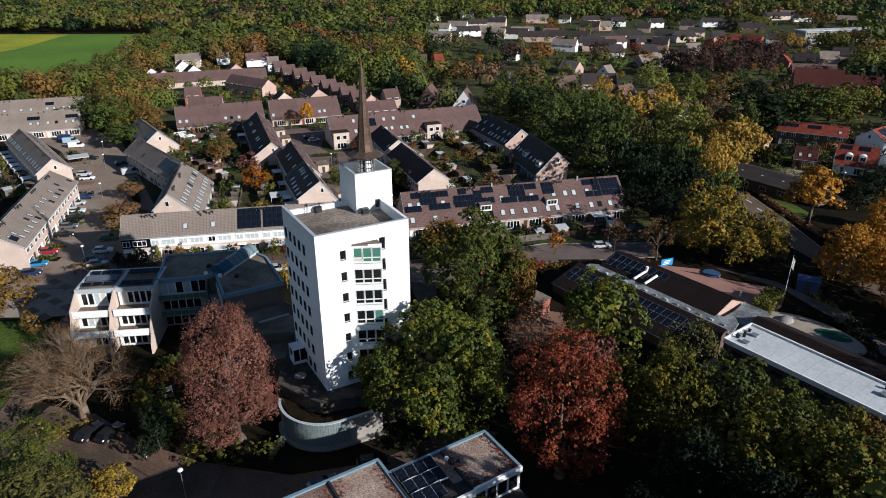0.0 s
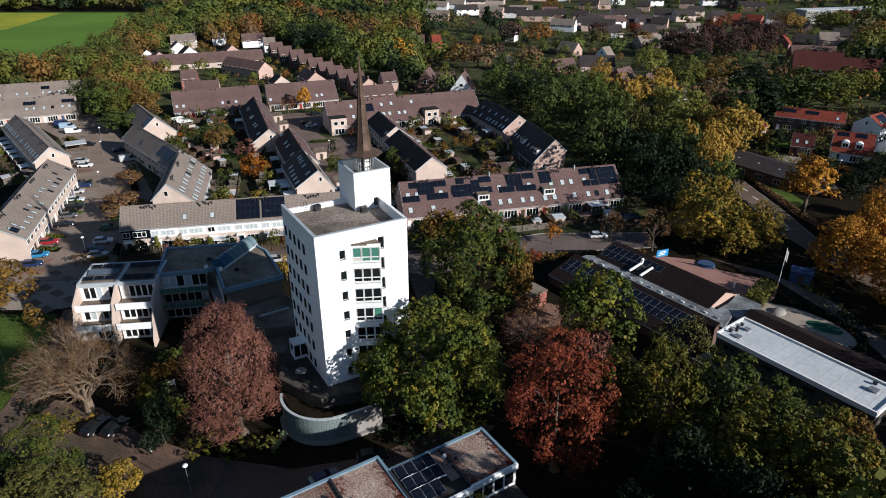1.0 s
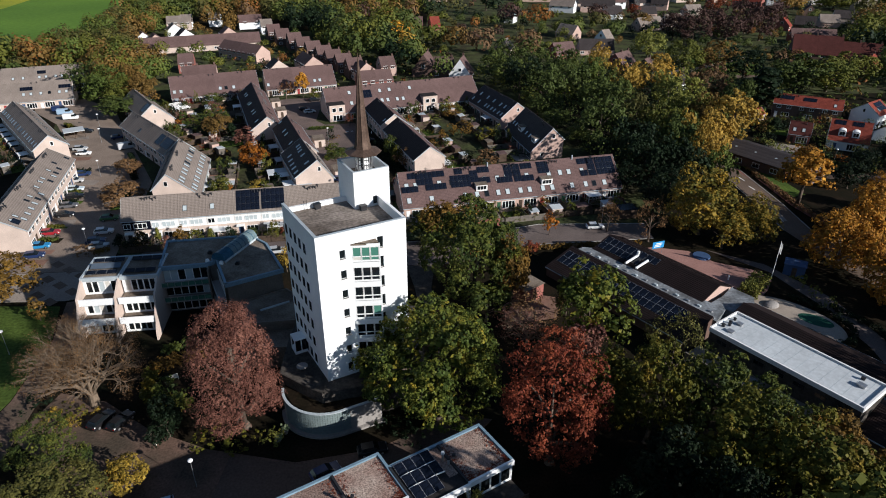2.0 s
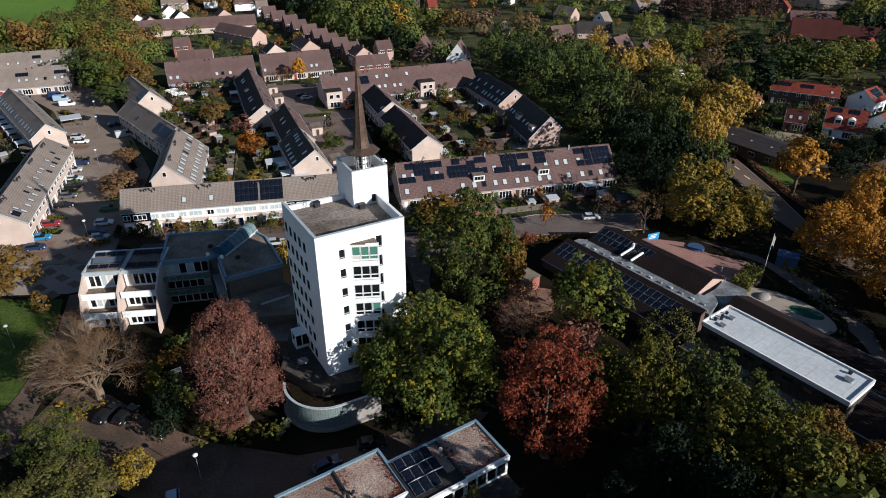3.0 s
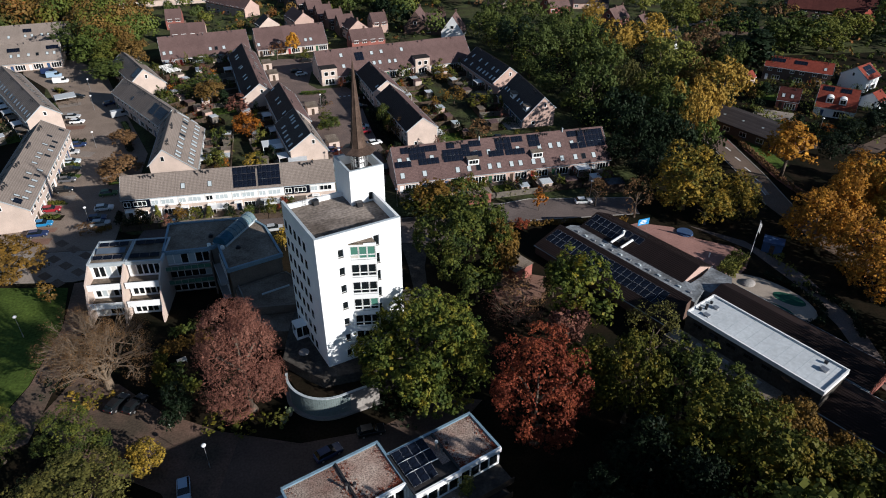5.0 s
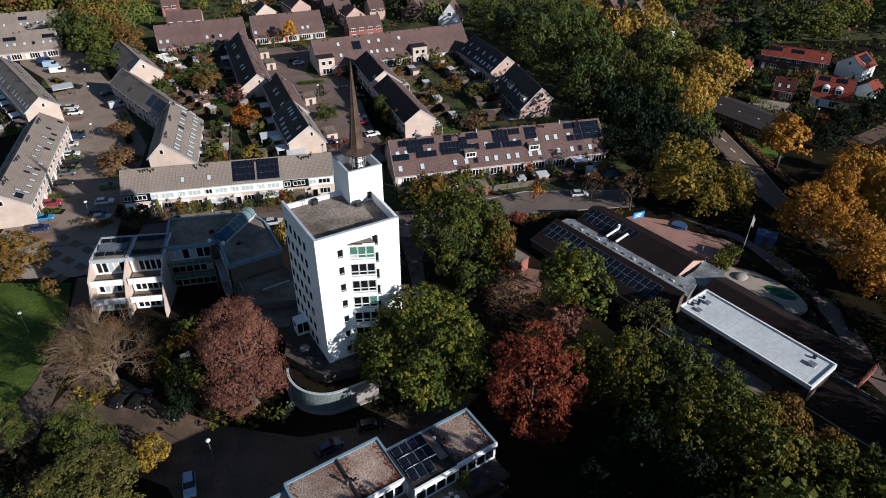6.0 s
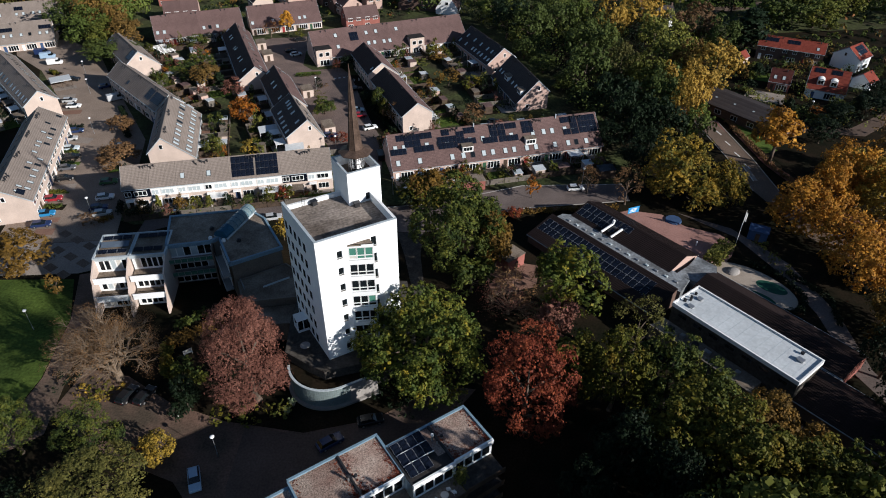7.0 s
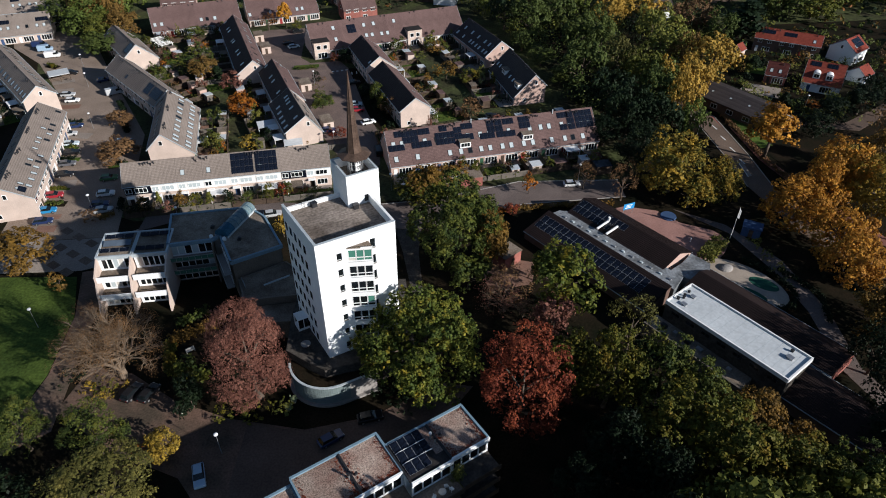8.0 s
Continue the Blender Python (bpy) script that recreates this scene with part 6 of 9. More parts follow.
# the wood between the terraces and the villas: (x, y, height, radius, hue)
NEAR_WOOD = (
    (86, 258, 18, 8.2, "gold"),
    (70, 246, 17, 6.4, "gold"),
    (86, 218, 17, 7.1, "lime"),
    (95, 202, 18, 7.6, "gold"),
    (83, 189, 16, 5.6, "gold"),
    (51, 198, 17, 7.4, "green"),
    (63, 202, 17, 6.1, "drab"),
    (62, 234, 17, 6.1, "green"),
    (104, 249, 16, 7.7, "brown"),
    (111, 237, 14, 5.8, "green"),
    (151, 268, 15, 11.4, "green"),
    (161, 268, 15, 11.1, "olive"),
    (179, 282, 14, 10.3, "olive"),
    (143, 269, 13, 6.7, "green"),
    (111, 298, 16, 8.4, "olive"),
    (105, 333, 15, 7.7, "lime"),
    (131, 307, 14, 8.9, "amber"),
    (135, 289, 14, 8.5, "dark"),
    (73, 299, 14, 4.9, "gold"),
    (24, 284, 14, 6.0, "green"),
    (29, 272, 15, 6.4, "green"),
    (32, 255, 17, 7.3, "dark"),
    (40, 245, 17, 7.5, "green"),
    (51, 253, 17, 7.4, "green"),
    (42, 298, 16, 7.5, "green"),
    (54, 281, 16, 6.3, "green"),
    (30, 301, 15, 6.7, "green"),
    (56, 224, 17, 7.1, "green"),
    (61, 265, 16, 5.8, "green_gold"),
    (84, 234, 17, 6.2, "lime"),
    (61, 217, 17, 5.7, "green"),
    (69, 193, 17, 6.3, "olive"),
    (73, 185, 16, 5.4, "green"),
    (55, 177, 16, 6.0, "dark"),
    (58, 166, 17, 5.8, "dark"),
    (64, 164, 15, 5.1, "dark"),
    (89, 213, 15, 5.0, "amber"),
)
for x, y, h, r, hue in NEAR_WOOD:
    plant("wood", x, y, h, r * 1.08, hue, "woodland trees")
plant("wood", 134.2, 384.2, 16.9, 8.4, "plum")
plant("wood", 141.2, 372.1, 18.2, 8.9, "plum")
plant("wood", 160.1, 398.7, 18.2, 8.8, "plum")
plant("wood", 162.1, 377.0, 19.5, 9.8, "plum")
plant("wood", 184.1, 404.6, 19.5, 9.9, "plum")
plant("wood", 182.4, 380.6, 18.2, 9.4, "plum")
plant("wood", 208.5, 422.5, 16.9, 8.1, "plum")
plant("wood", 194.3, 484.0, 11.0, 6.2, "red")
plant("wood", 213.0, 509.5, 10.0, 5.7, "red")
plant("wood", 96.6, 625.0, 8.0, 5.4, "rust")
plant("wood", 106.2, 620.1, 7.0, 4.3, "rust")
plant("cone", 34.1, 497.2, 18.0, 5.1, "dark")
plant("wood", 101.9, 437.0, 13.0, 6.9, "plum")
plant("wood", 262.7, 504.8, 11.0, 8.7, "gold")
plant("wood", 290.9, 502.7, 13.0, 12.9, "olive")
plant("wood", 322.4, 527.4, 11.0, 9.5, "rust")
plant("wood", 449.4, 710.4, 12.0, 10.0, "rust")
plant("wood", 245.9, 690.6, 15.0, 16.2, "green")
plant("wood", 289.4, 640.0, 15.0, 17.9, "olive")
plant("wood", 374.2, 690.6, 15.0, 17.4, "amber")


# ---- streets, yards and lawns ----
sheet("car_park", [(-96, 117), (-70, 119), (-73, 133), (-76, 150), (-80, 168), (-93, 190), (-104, 208), (-114, 226), (-122, 240), (-140, 254), (-156, 248), (-150, 236), (-134, 221), (-118, 198), (-106, 176), (-101, 150), (-98, 130)], 0.03, M["paving"], "brown brick-paved car park between terraces", category="pavement")
sheet("pavement", [(-95, 106), (-73, 107), (-66, 110), (-66, 122), (-70, 118.9), (-94, 116.9)], 0.034, M["paving_grey"], "grey paved square with dark diamond pattern", category="pavement")
for i, j in ((0, 0), (1, 0), (2, 0), (0, 1), (1, 1), (2, 1), (3, 1), (1, 2), (2, 2), (3, 2), (3, 0)):
    x, y = -82.0 + 3.7 * i - 2.5 * j, 121.4 - 2.4 * i - 3.8 * j
    sheet("paving_diamond", [(x - 1.6, y), (x + 0.7, y - 1.6), (x + 1.6, y), (x - 0.7, y + 1.6)], 0.052, M["asphalt"], "dark paving diamond set in a grey square", category="pavement", thick=0.02)
# parking bays and the beds between them
for k, (x0, y0, x1, y1, w, mt) in enumerate(((-103.5, 168.4, -95.0, 167.4, 3.4, "paving_grey"), (-93.9, 141.2, -88.6, 142.2, 3.2, "paving_grey"), (-91.7, 132.6, -87.0, 132.6, 2.4, "soil"), (-100.6, 160.2, -95.5, 160.2, 2.0, "grass"), (-98.4, 154.0, -92.6, 154.2, 2.0, "grass"), (-93.8, 139.0, -89.0, 139.4, 0.9, "grass"),
                                               (-90.2, 127.0, -86.0, 127.2, 2.0, "paving_red"), (-89.3, 122.0, -85.0, 122.4, 2.6, "paving_red"), (-79.0, 152.0, -83.5, 150.0, 2.4, "grass"), (-116.0, 207.0, -122.0, 204.0, 3.0, "paving_grey"), (-113.0, 199.0, -119.0, 197.5, 3.0, "paving_grey"), (-126.0, 217.5, -130.5, 219.4, 3.0, "soil"), (-112.0, 186.0, -106.0, 187.0, 3.0, "paving_red"))):
    sheet("parking_bay" if mt.startswith("paving") else "planting_bed", strip((x0, y0), (x1, y1), w), 0.045 + 0.002 * (k % 3), M[mt], "paved parking bay beside the car park" if mt.startswith("paving") else "planted bed between parking bays", category="pavement" if mt.startswith("paving") else "bed", thick=0.05)
sheet("lawn", [(-125, 48), (-69, 62), (-67, 78), (-68.5, 93), (-73, 105), (-96, 105), (-125, 100)], 0.05, M["grass"], "green lawn beside the footpath", category="grass")
sheet("footpath", [(-69, 60), (-61, 66), (-63, 82), (-64.5, 93), (-67, 108), (-72.5, 106.5), (-68.4, 93), (-66.8, 78)], 0.03, M["old_brick"], "brick footpath along the lawn", category="path")
sheet("road", [(-62, 70), (-50, 62), (-38, 57), (-27, 44), (-18, 52), (-10, 60), (2, 66), (8, 74), (2, 75), (-9, 68), (-20, 65.5), (-33, 68), (-43, 72), (-52, 78), (-60, 80)], 0.036, M["old_brick"], "reddish brick-paved access road", category="road")
# darker sheet over the access road, standing in for shade on the drive
sheet("road", [(-27, 44.5), (-18, 52.3), (-10, 60.3), (2, 66.3), (7.6, 73.8), (2, 74.6), (-9, 67.6), (-20, 65.1), (-29.5, 66.8), (-30, 56)], 0.046, M["dark_asphalt"], "drive beside the apartments, its shade put into a darker colour", category="road", thick=0.05)
sheet("road", [(-66, 121), (-60, 124), (-36, 126.5), (-14, 122), (-5, 121), (0, 121), (10, 126), (24, 131), (50, 134), (50, 141.5), (24, 141), (2, 133), (-12, 131), (-36, 132.5), (-66, 129)], 0.032, M["street"], "brown paved residential street", category="road")
sheet("footpath", [(-7, 120.9), (-5, 112), (-3, 99), (-0.6, 99), (-1.6, 112), (-1, 120.9)], 0.034, M["dark_slab"], "dark paved path between the tower and the trees", category="path")
sheet("pavement", [(10, 131), (26, 131.5), (34, 133), (34, 140), (14, 139)], 0.044, M["street"], "brown paved parking bay before the terrace", category="pavement")
sheet("verge", [(5, 125), (22, 129), (36, 130), (36, 131.4), (22, 130.6), (4, 127)], 0.05, M["paving_red"], "leaf-covered verge along street", category="verge")
# main road with island and cycle paths
sheet("road", [(76, 205), (81, 180), (82.4, 167), (82.7, 153), (82.6, 138), (87, 118), (97, 95), (112, 70), (119, 73), (104, 98), (94, 120), (89, 138), (89.2, 154), (89.4, 167), (88, 180), (83, 206)], 0.03, M["asphalt"], "asphalt main road along the trees", category="road")
sheet("cycle_path", [(87, 178), (91.5, 150), (96.5, 131), (107, 104), (122, 74), (125, 75), (110, 106), (99, 132), (94, 151), (89.3, 178)], 0.034, M["path_red"], "reddish cycle path beside the road", category="path")
sheet("verge", [(88.4, 178), (89.4, 152), (91.2, 131), (95.4, 131), (91.2, 152), (90.0, 178)], 0.045, M["soil"], "leaf-strewn verge of the road", category="verge")
sheet("lawn", [(90, 182), (94.4, 158), (98.4, 159.4), (94.5, 188)], 0.05, M["grass"], "narrow lawn before a bungalow", category="grass")
# dark sheet in place of lawn, painting the tree shade there
sheet("planting_bed", [(94.5, 157.9), (95.5, 152), (100.5, 133), (104, 134), (101, 152), (103, 160), (98.5, 159.3)], 0.05, M["soil"], "dark ground standing in for shade beside the cycle path", category="bed")
for k in range(4):
    f = k / 3
    x, y = 85.6 + 0.3 * f, 172 - 20 * f
    sheet("road_marking", strip((x, y), (x + 0.5, y - 2.6), 0.35), 0.037, M["road_paint"], "worn white lane marking", category="marking", thick=0.02)
sheet("traffic_island", strip((85.6, 150.5), (85.2, 143.0), 1.0), 0.12, M["paving_grey"], "slim kerbed traffic island", category="kerb", thick=0.12)
sheet("kerb", strip((84.9, 151.0), (84.6, 142.8), 0.2), 0.1, M["road_paint"], "white painted kerb line", category="kerb", thick=0.1)
for a, b in (((81.1, 180), (82.6, 153)), ((82.6, 153), (82.5, 138)), ((88.2, 178), (89.3, 154)), ((89.3, 154), (89.1, 138)), ((-12, 131.2), (2, 133.2)), ((2, 133.2), (24, 141.2)), ((24, 141.2), (50, 141.7)), ((10, 125.8), (24, 130.8)), ((24, 130.8), (50, 133.8))):
    sheet("kerb", strip(a, b, 0.22), 0.11, M["kerb"], "concrete kerb along the street", category="kerb", thick=0.12)
# school yard
sheet("school_yard", [(43, 127.5), (48.5, 129.5), (56, 127.5), (60, 122.5), (67, 119), (69, 115), (66.5, 111), (60, 104), (55.5, 109)], 0.034, M["yard"], "salmon paved school yard", category="pavement")
sheet("school_yard", [(60, 128.2), (70.5, 121.4), (77.8, 108), (80.2, 92), (78.6, 77), (83.5, 60), (80, 58), (75, 76), (76, 92), (74, 106), (70, 118.2)], 0.026, M["street"], "grey school path round the playground", category="pavement")
oval = lambda cx, cy, a, b, rot, n=28: [(cx + a * math.cos(t) * math.cos(rot) - b * math.sin(t) * math.sin(rot), cy + a * math.cos(t) * math.sin(rot) + b * math.sin(t) * math.cos(rot)) for t in [math.tau * k / n for k in range(n)]]
sheet("playground", oval(66.6, 101.0, 9.5, 5.6, radians(-48)), 0.05, M["sand"], "oval sandy playground behind the school", category="playground")
sheet("turf_patch", oval(70.6, 100.1, 3.1, 1.8, radians(-40)), 0.062, M["turf"], "dark green artificial turf oval", category="turf", thick=0.02)
sheet("turf_patch", oval(67.1, 97.1, 3.0, 1.2, radians(-47)), 0.062, M["turf"], "dark green artificial turf strip", category="turf", thick=0.02)
sheet("patio", [(13, 99), (22, 101), (24, 108), (17, 110), (12, 105)], 0.03, M["paving_red"], "reddish paved patio among the trees", category="pavement")
pc = thing("sandpit_cover", 58.0, 125.0, 0.04, 0, "dark blue round cover on a sandpit", "cover")
bm = bmesh.new()
tube(bm, (0, 0, 0), (0, 0, 0.3), 1.9, 1.8, 24)
part("cover", bm, M["door_blue"], pc)
# lanes between the terraces
sheet("street", [(-12, 150), (-12.5, 166), (-15, 174), (-17.6, 183), (-20.2, 193), (-22.8, 204), (-26, 216), (-30, 223), (-40, 221), (-44, 226), (-45, 240), (-40, 258), (-60, 255), (-66, 251), (-58, 226), (-50, 204), (-44, 203), (-36, 183), (-34, 176), (-24, 156), (-20, 147)], 0.03, M["lane"], "pinkish brown brick street and parking court between terraces", category="road")
sheet("lawn", [(-45.5, 215.2), (-36.5, 217.2), (-36.8, 220.0), (-45.2, 218.6)], 0.05, M["grass"], "small lawn strip beside the parking court", category="grass")
for k in range(4):
    sheet("road_marking", strip((-31.6 + 1.5 * k, 213.2 + 0.5 * k), (-30.9 + 1.5 * k, 213.4 + 0.5 * k), 0.7), 0.045, M["road_paint"], "worn white block marking on the street", category="marking", thick=0.02)
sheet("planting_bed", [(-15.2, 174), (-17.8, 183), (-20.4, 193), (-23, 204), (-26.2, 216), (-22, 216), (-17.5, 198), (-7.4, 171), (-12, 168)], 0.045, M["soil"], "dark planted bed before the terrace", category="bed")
# field and far lawns
sheet("garden_ground", [(-152, 262), (-100, 140), (-68, 125), (56, 141), (52, 214), (22, 299), (-60, 290)], 0.01, M["rough_grass"], "worn grass and garden soil between terraces", category="ground")
sheet("village_ground", [(-172, 300), (-120, 272), (-8, 296), (-8, 410), (-172, 410)], 0.015, M["rough_grass"], "gardens and grass between the village houses", category="ground")
sheet("village_ground", [(24, 300), (110, 300), (118, 258), (235, 272), (560, 800), (-8, 800), (-8, 300)], 0.012, M["rough_grass"], "gardens and grass between the far houses", category="ground")
sheet("field", [(-480, 604), (-255, 604), (-204, 500), (-196, 450), (-186, 391), (-184, 353), (-182, 320), (-200, 275), (-270, 330), (-480, 480)], 0.05, M["field"], "bright green meadow at the edge of town", category="field")
sheet("field", [(-478, 600), (-478, 486), (-326, 464), (-318, 500), (-332, 600)], 0.06, M["field_yellow"], "yellow flowering crop field", category="field")
sheet("lawn", [(118, 300), (150, 296), (160, 330), (140, 352), (122, 330)], 0.05, M["grass"], "park lawn with a path", category="grass")
sheet("footpath", strip((116, 305), (160, 338), 3), 0.06, M["paving_grey"], "pale path across the lawn", category="path")
sheet("street", strip((125, 292), (250, 330), 8), 0.03, M["asphalt"], "street with parked cars far off", category="road")


# ---- gardens ----
def fence(x0, y0, x1, y1, h, material, label):
    l = math.hypot(x1 - x0, y1 - y0)
    t = thing("garden_fence", x0, y0, 0, math.degrees(math.atan2(y1 - y0, x1 - x0)), label, "fence", "garden fences")
    n = max(1, round(l / 4.2))
    w = l / n

    def panel():
        bm = bmesh.new()
        for k in range(5):
            box(bm, 0.06, w - 0.06, -0.02, 0.02, 0.08 + k * h / 5.2, 0.08 + (k + 0.92) * h / 5.2)
        return mesh_of("fence_panel", bm, material)

    pm = cached(("fp", round(w, 2), h, material.name), panel)
    for k in range(n):
        put("fence_panel", pm, t, Matrix.Translation((k * w, 0, 0)))
    return t


def shed(x, y, rz, w, d, h, wall, roof, label="small garden shed with a felt roof"):
    t = thing("shed", x, y, 0, rz, label, "shed", "garden sheds")
    bm = bmesh.new()
    box(bm, -w / 2, w / 2, -d / 2, d / 2, 0, h)
    part("wall", bm, wall, t)
    bm = bmesh.new()
    extrude_x(bm, [(-d / 2 - 0.15, h), (d / 2 + 0.15, h + 0.12), (d / 2 + 0.15, h + 0.22), (-d / 2 - 0.15, h + 0.1)], -w / 2 - 0.15, w / 2 + 0.15)
    part("roof", bm, roof, t)
    bm = bmesh.new()
    box(bm, -0.45, 0.45, -d / 2 - 0.04, -d / 2, 0.05, 2.0)
    part("door", bm, M["wood_dark"], t)
    return t


def gardens(x, y, ang, width, n, side, v0, depth, seed, sheds=0.6, green=0.5):
    """Back gardens along a row: patio, lawn or planting, fence, shed and shrubs."""
    rng = random.Random(seed)
    m = Matrix.Translation((x, y, 0)) @ Matrix.Rotation(radians(ang), 4, "Z")
    w2 = lambda u, v: tuple((m @ Vector((u, side * v, 0)))[:2])
    # beds along the fences, in two leaf colours a row
    g = np.random.default_rng(seed + 500)
    for hue, share in ((("green", "olive", "dark")[seed % 3], 9), (("olive", "lime", "amber", "dark")[seed % 4], 5)):
        k = n * share
        edge = g.random(k) < 0.6
        uu = np.where(edge, g.integers(0, n + 1, k) * width + g.normal(0, 0.35, k), g.uniform(0, n * width, k))
        vv = np.where(edge, g.uniform(v0 + 1.0, v0 + depth, k), v0 + depth - np.abs(g.normal(0, 0.9, k)))
        q = np.array([(*w2(a, b), c) for a, b, c in zip(uu, vv, g.uniform(0.25, 1.5, k))])
        v_, f_ = leaf_cloud(g, q, g.uniform(0.4, 0.85, k), np.tile((0, 0, 1.0), (k, 1)), 18, 0.27)
        v_[:, 2] = np.maximum(v_[:, 2], 0.06)
        tagged(new("garden_planting", cloud_mesh("garden_planting", v_, f_, L[hue])), "%s garden planting along the fences" % HUES[hue], "plants", kind="stuff")
    for i in range(n):
        u0, u1 = i * width, (i + 1) * width
        pd = rng.uniform(1.5, depth * 0.5)
        order = (lambda a: a) if side > 0 else (lambda a: a[::-1])
        sheet("patio", order([w2(u0 + 0.1, v0), w2(u1 - 0.1, v0), w2(u1 - 0.1, v0 + pd), w2(u0 + 0.1, v0 + pd)]), 0.05 + rng.random() * 0.02, M[rng.choice(("paving_grey", "paving", "paving_red"))], "paved garden patio behind a terraced house", category="patio")
        sheet("garden_plot", order([w2(u0 + 0.1, v0 + pd + 0.02), w2(u1 - 0.1, v0 + pd + 0.02), w2(u1 - 0.1, v0 + depth), w2(u0 + 0.1, v0 + depth)]), 0.045 + rng.random() * 0.02, M["grass"] if rng.random() < green else M[rng.choice(("soil", "paving_grey", "soil"))], "small garden plot behind a terraced house", category="garden")
        fm = M[rng.choice(("wood_dark", "wood_grey", "wood_dark"))]
        fence(*w2(u0, v0 + 0.2), *w2(u0, v0 + depth), 1.7, fm, "weathered wooden garden fence between plots")
        if i % 2 == 0:
            fence(*w2(u0 + 0.1, v0 + depth), *w2(u1 + width - 0.1, v0 + depth), 1.7, fm, "weathered wooden garden fence along the back")
        if rng.random() < sheds:
            sx, sy = w2(u0 + rng.uniform(1.6, width - 1.6), v0 + depth - 1.5)
            shed(sx, sy, ang + (0 if side < 0 else 180), rng.uniform(2.0, 3.0), rng.uniform(1.8, 2.4), rng.uniform(2.0, 2.4), M[rng.choice(("wood_dark", "wood_grey", "cream", "pink"))], M[rng.choice(("bitumen", "trim", "roof_mauve", "membrane"))])
        if rng.random() < 0.36:
            sx, sy = w2((u0 + u1) / 2, v0 + 1.5)
            t = thing("garden_awning", sx, sy, 0, ang, "pale flat canopy over a garden patio", "canopy")
            bm = bmesh.new()
            box(bm, -1.9, 1.9, -1.4, 1.4, 2.4, 2.5)
            part("canopy_roof", bm, M[rng.choice(("membrane", "white_paint", "bitumen"))], t)
            for a in (-1.8, 1.8):
                for b in (-1.3, 1.3):
                    bm = bmesh.new()
                    box(bm, a - 0.05, a + 0.05, b - 0.05, b + 0.05, 0, 2.4)
                    part("post", bm, M["white_paint"], t)
        for _ in range(rng.randint(2, 5)):
            sx, sy = w2(rng.uniform(u0 + 0.6, u1 - 0.6), rng.uniform(v0 + 1.5, v0 + depth - 0.6))
            if rng.random() < 0.3:
                plant("small", sx, sy, rng.uniform(3, 5.5), rng.uniform(1.0, 1.9), rng.choice(("green", "olive", "green", "dark", "amber", "lime", "dark", "green", "rust", "olive", "copper", "green")), "garden trees")
            else:
                plant("shrub", sx, sy, rng.uniform(1.0, 2.2), rng.uniform(0.7, 1.5), rng.choice(("green", "olive", "dark", "dark", "lime", "green", "brown", "red")), "garden shrubs")


gardens(-10.4, 151.0, 13.6, 5.84, 10, -1, 7.4, 8.0, 1, 0.5, 0.3)
gardens(-10.4, 151.0, 13.6, 5.84, 10, 1, 6.8, 9.0, 2)
gardens(-72.3, 135.4, 10.8, 6.1, 8, -1, 4.2, 5.5, 3, 0.0, 0.4)
gardens(-55.0, 138.7, 10.8, 6.1, 5, 1, 5.8, 8.0, 4)
gardens(-67.9, 150.3, 102.6, 5.5, 5, -1, 7.3, 8.0, 5, 0.7)
gardens(-99.1, 206.0, -48.3, 6.1, 6, 1, 4.0, 11.0, 6, 0.7)
gardens(-111.3, 235.3, -53.8, 6.3, 4, 1, 6.3, 9.0, 7, 0.7)
gardens(-71.4, 247.0, -69.9, 6.0, 8, -1, 5.5, 13.0, 8, 0.7)
gardens(-48.7, 202.3, -68.7, 6.2, 4, -1, 4.8, 8.5, 9, 0.6)
gardens(-39.9, 179.9, -67.3, 6.6, 3, -1, 6.2, 8.0, 10, 0.6)
gardens(-16.2, 242.1, 21.1, 5.85, 5, -1, 8.5, 8.0, 11, 0.5)
gardens(-21.7, 224.7, -69.9, 5.3, 4, 1, 5.8, 11.0, 12, 0.6)
gardens(-13.2, 200.1, -68.9, 5.95, 5, 1, 4.5, 11.0, 13, 0.7)
gardens(17.0, 242.3, -67.8, 5.2, 5, -1, 6.4, 10.0, 14, 0.6)
gardens(28.6, 209.9, -76.0, 5.8, 4, -1, 6.8, 10.0, 15, 0.7)
gardens(-104.8, 252.4, 21.5, 5.5, 6, -1, 8.1, 7.0, 16, 0.7)
gardens(-145.0, 218.2, -49.4, 6.0, 8, -1, 4.9, 9.0, 17, 0.5)

# white slatted pergola behind a gable
pg = thing("pergola", -96.2, 236.2, 0, -46.0, "white slatted timber pergola in a back garden", "pergola")
for k in range(9):
    bm = bmesh.new()
    box(bm, -4.6 + k * 1.15 - 0.07, -4.6 + k * 1.15 + 0.07, -2.4, 2.4, 2.45, 2.6)
    part("slat", bm, M["white_paint"], pg)
for y in (-2.0, 2.0):
    bm = bmesh.new()
    box(bm, -4.8, 4.8, y - 0.08, y + 0.08, 2.3, 2.45)
    part("beam", bm, M["white_paint"], pg)
    for x in (-4.5, -1.5, 1.5, 4.5):
        bm = bmesh.new()
        box(bm, x - 0.07, x + 0.07, y - 0.07, y + 0.07, 0, 2.3)
        part("post", bm, M["white_paint"], pg)
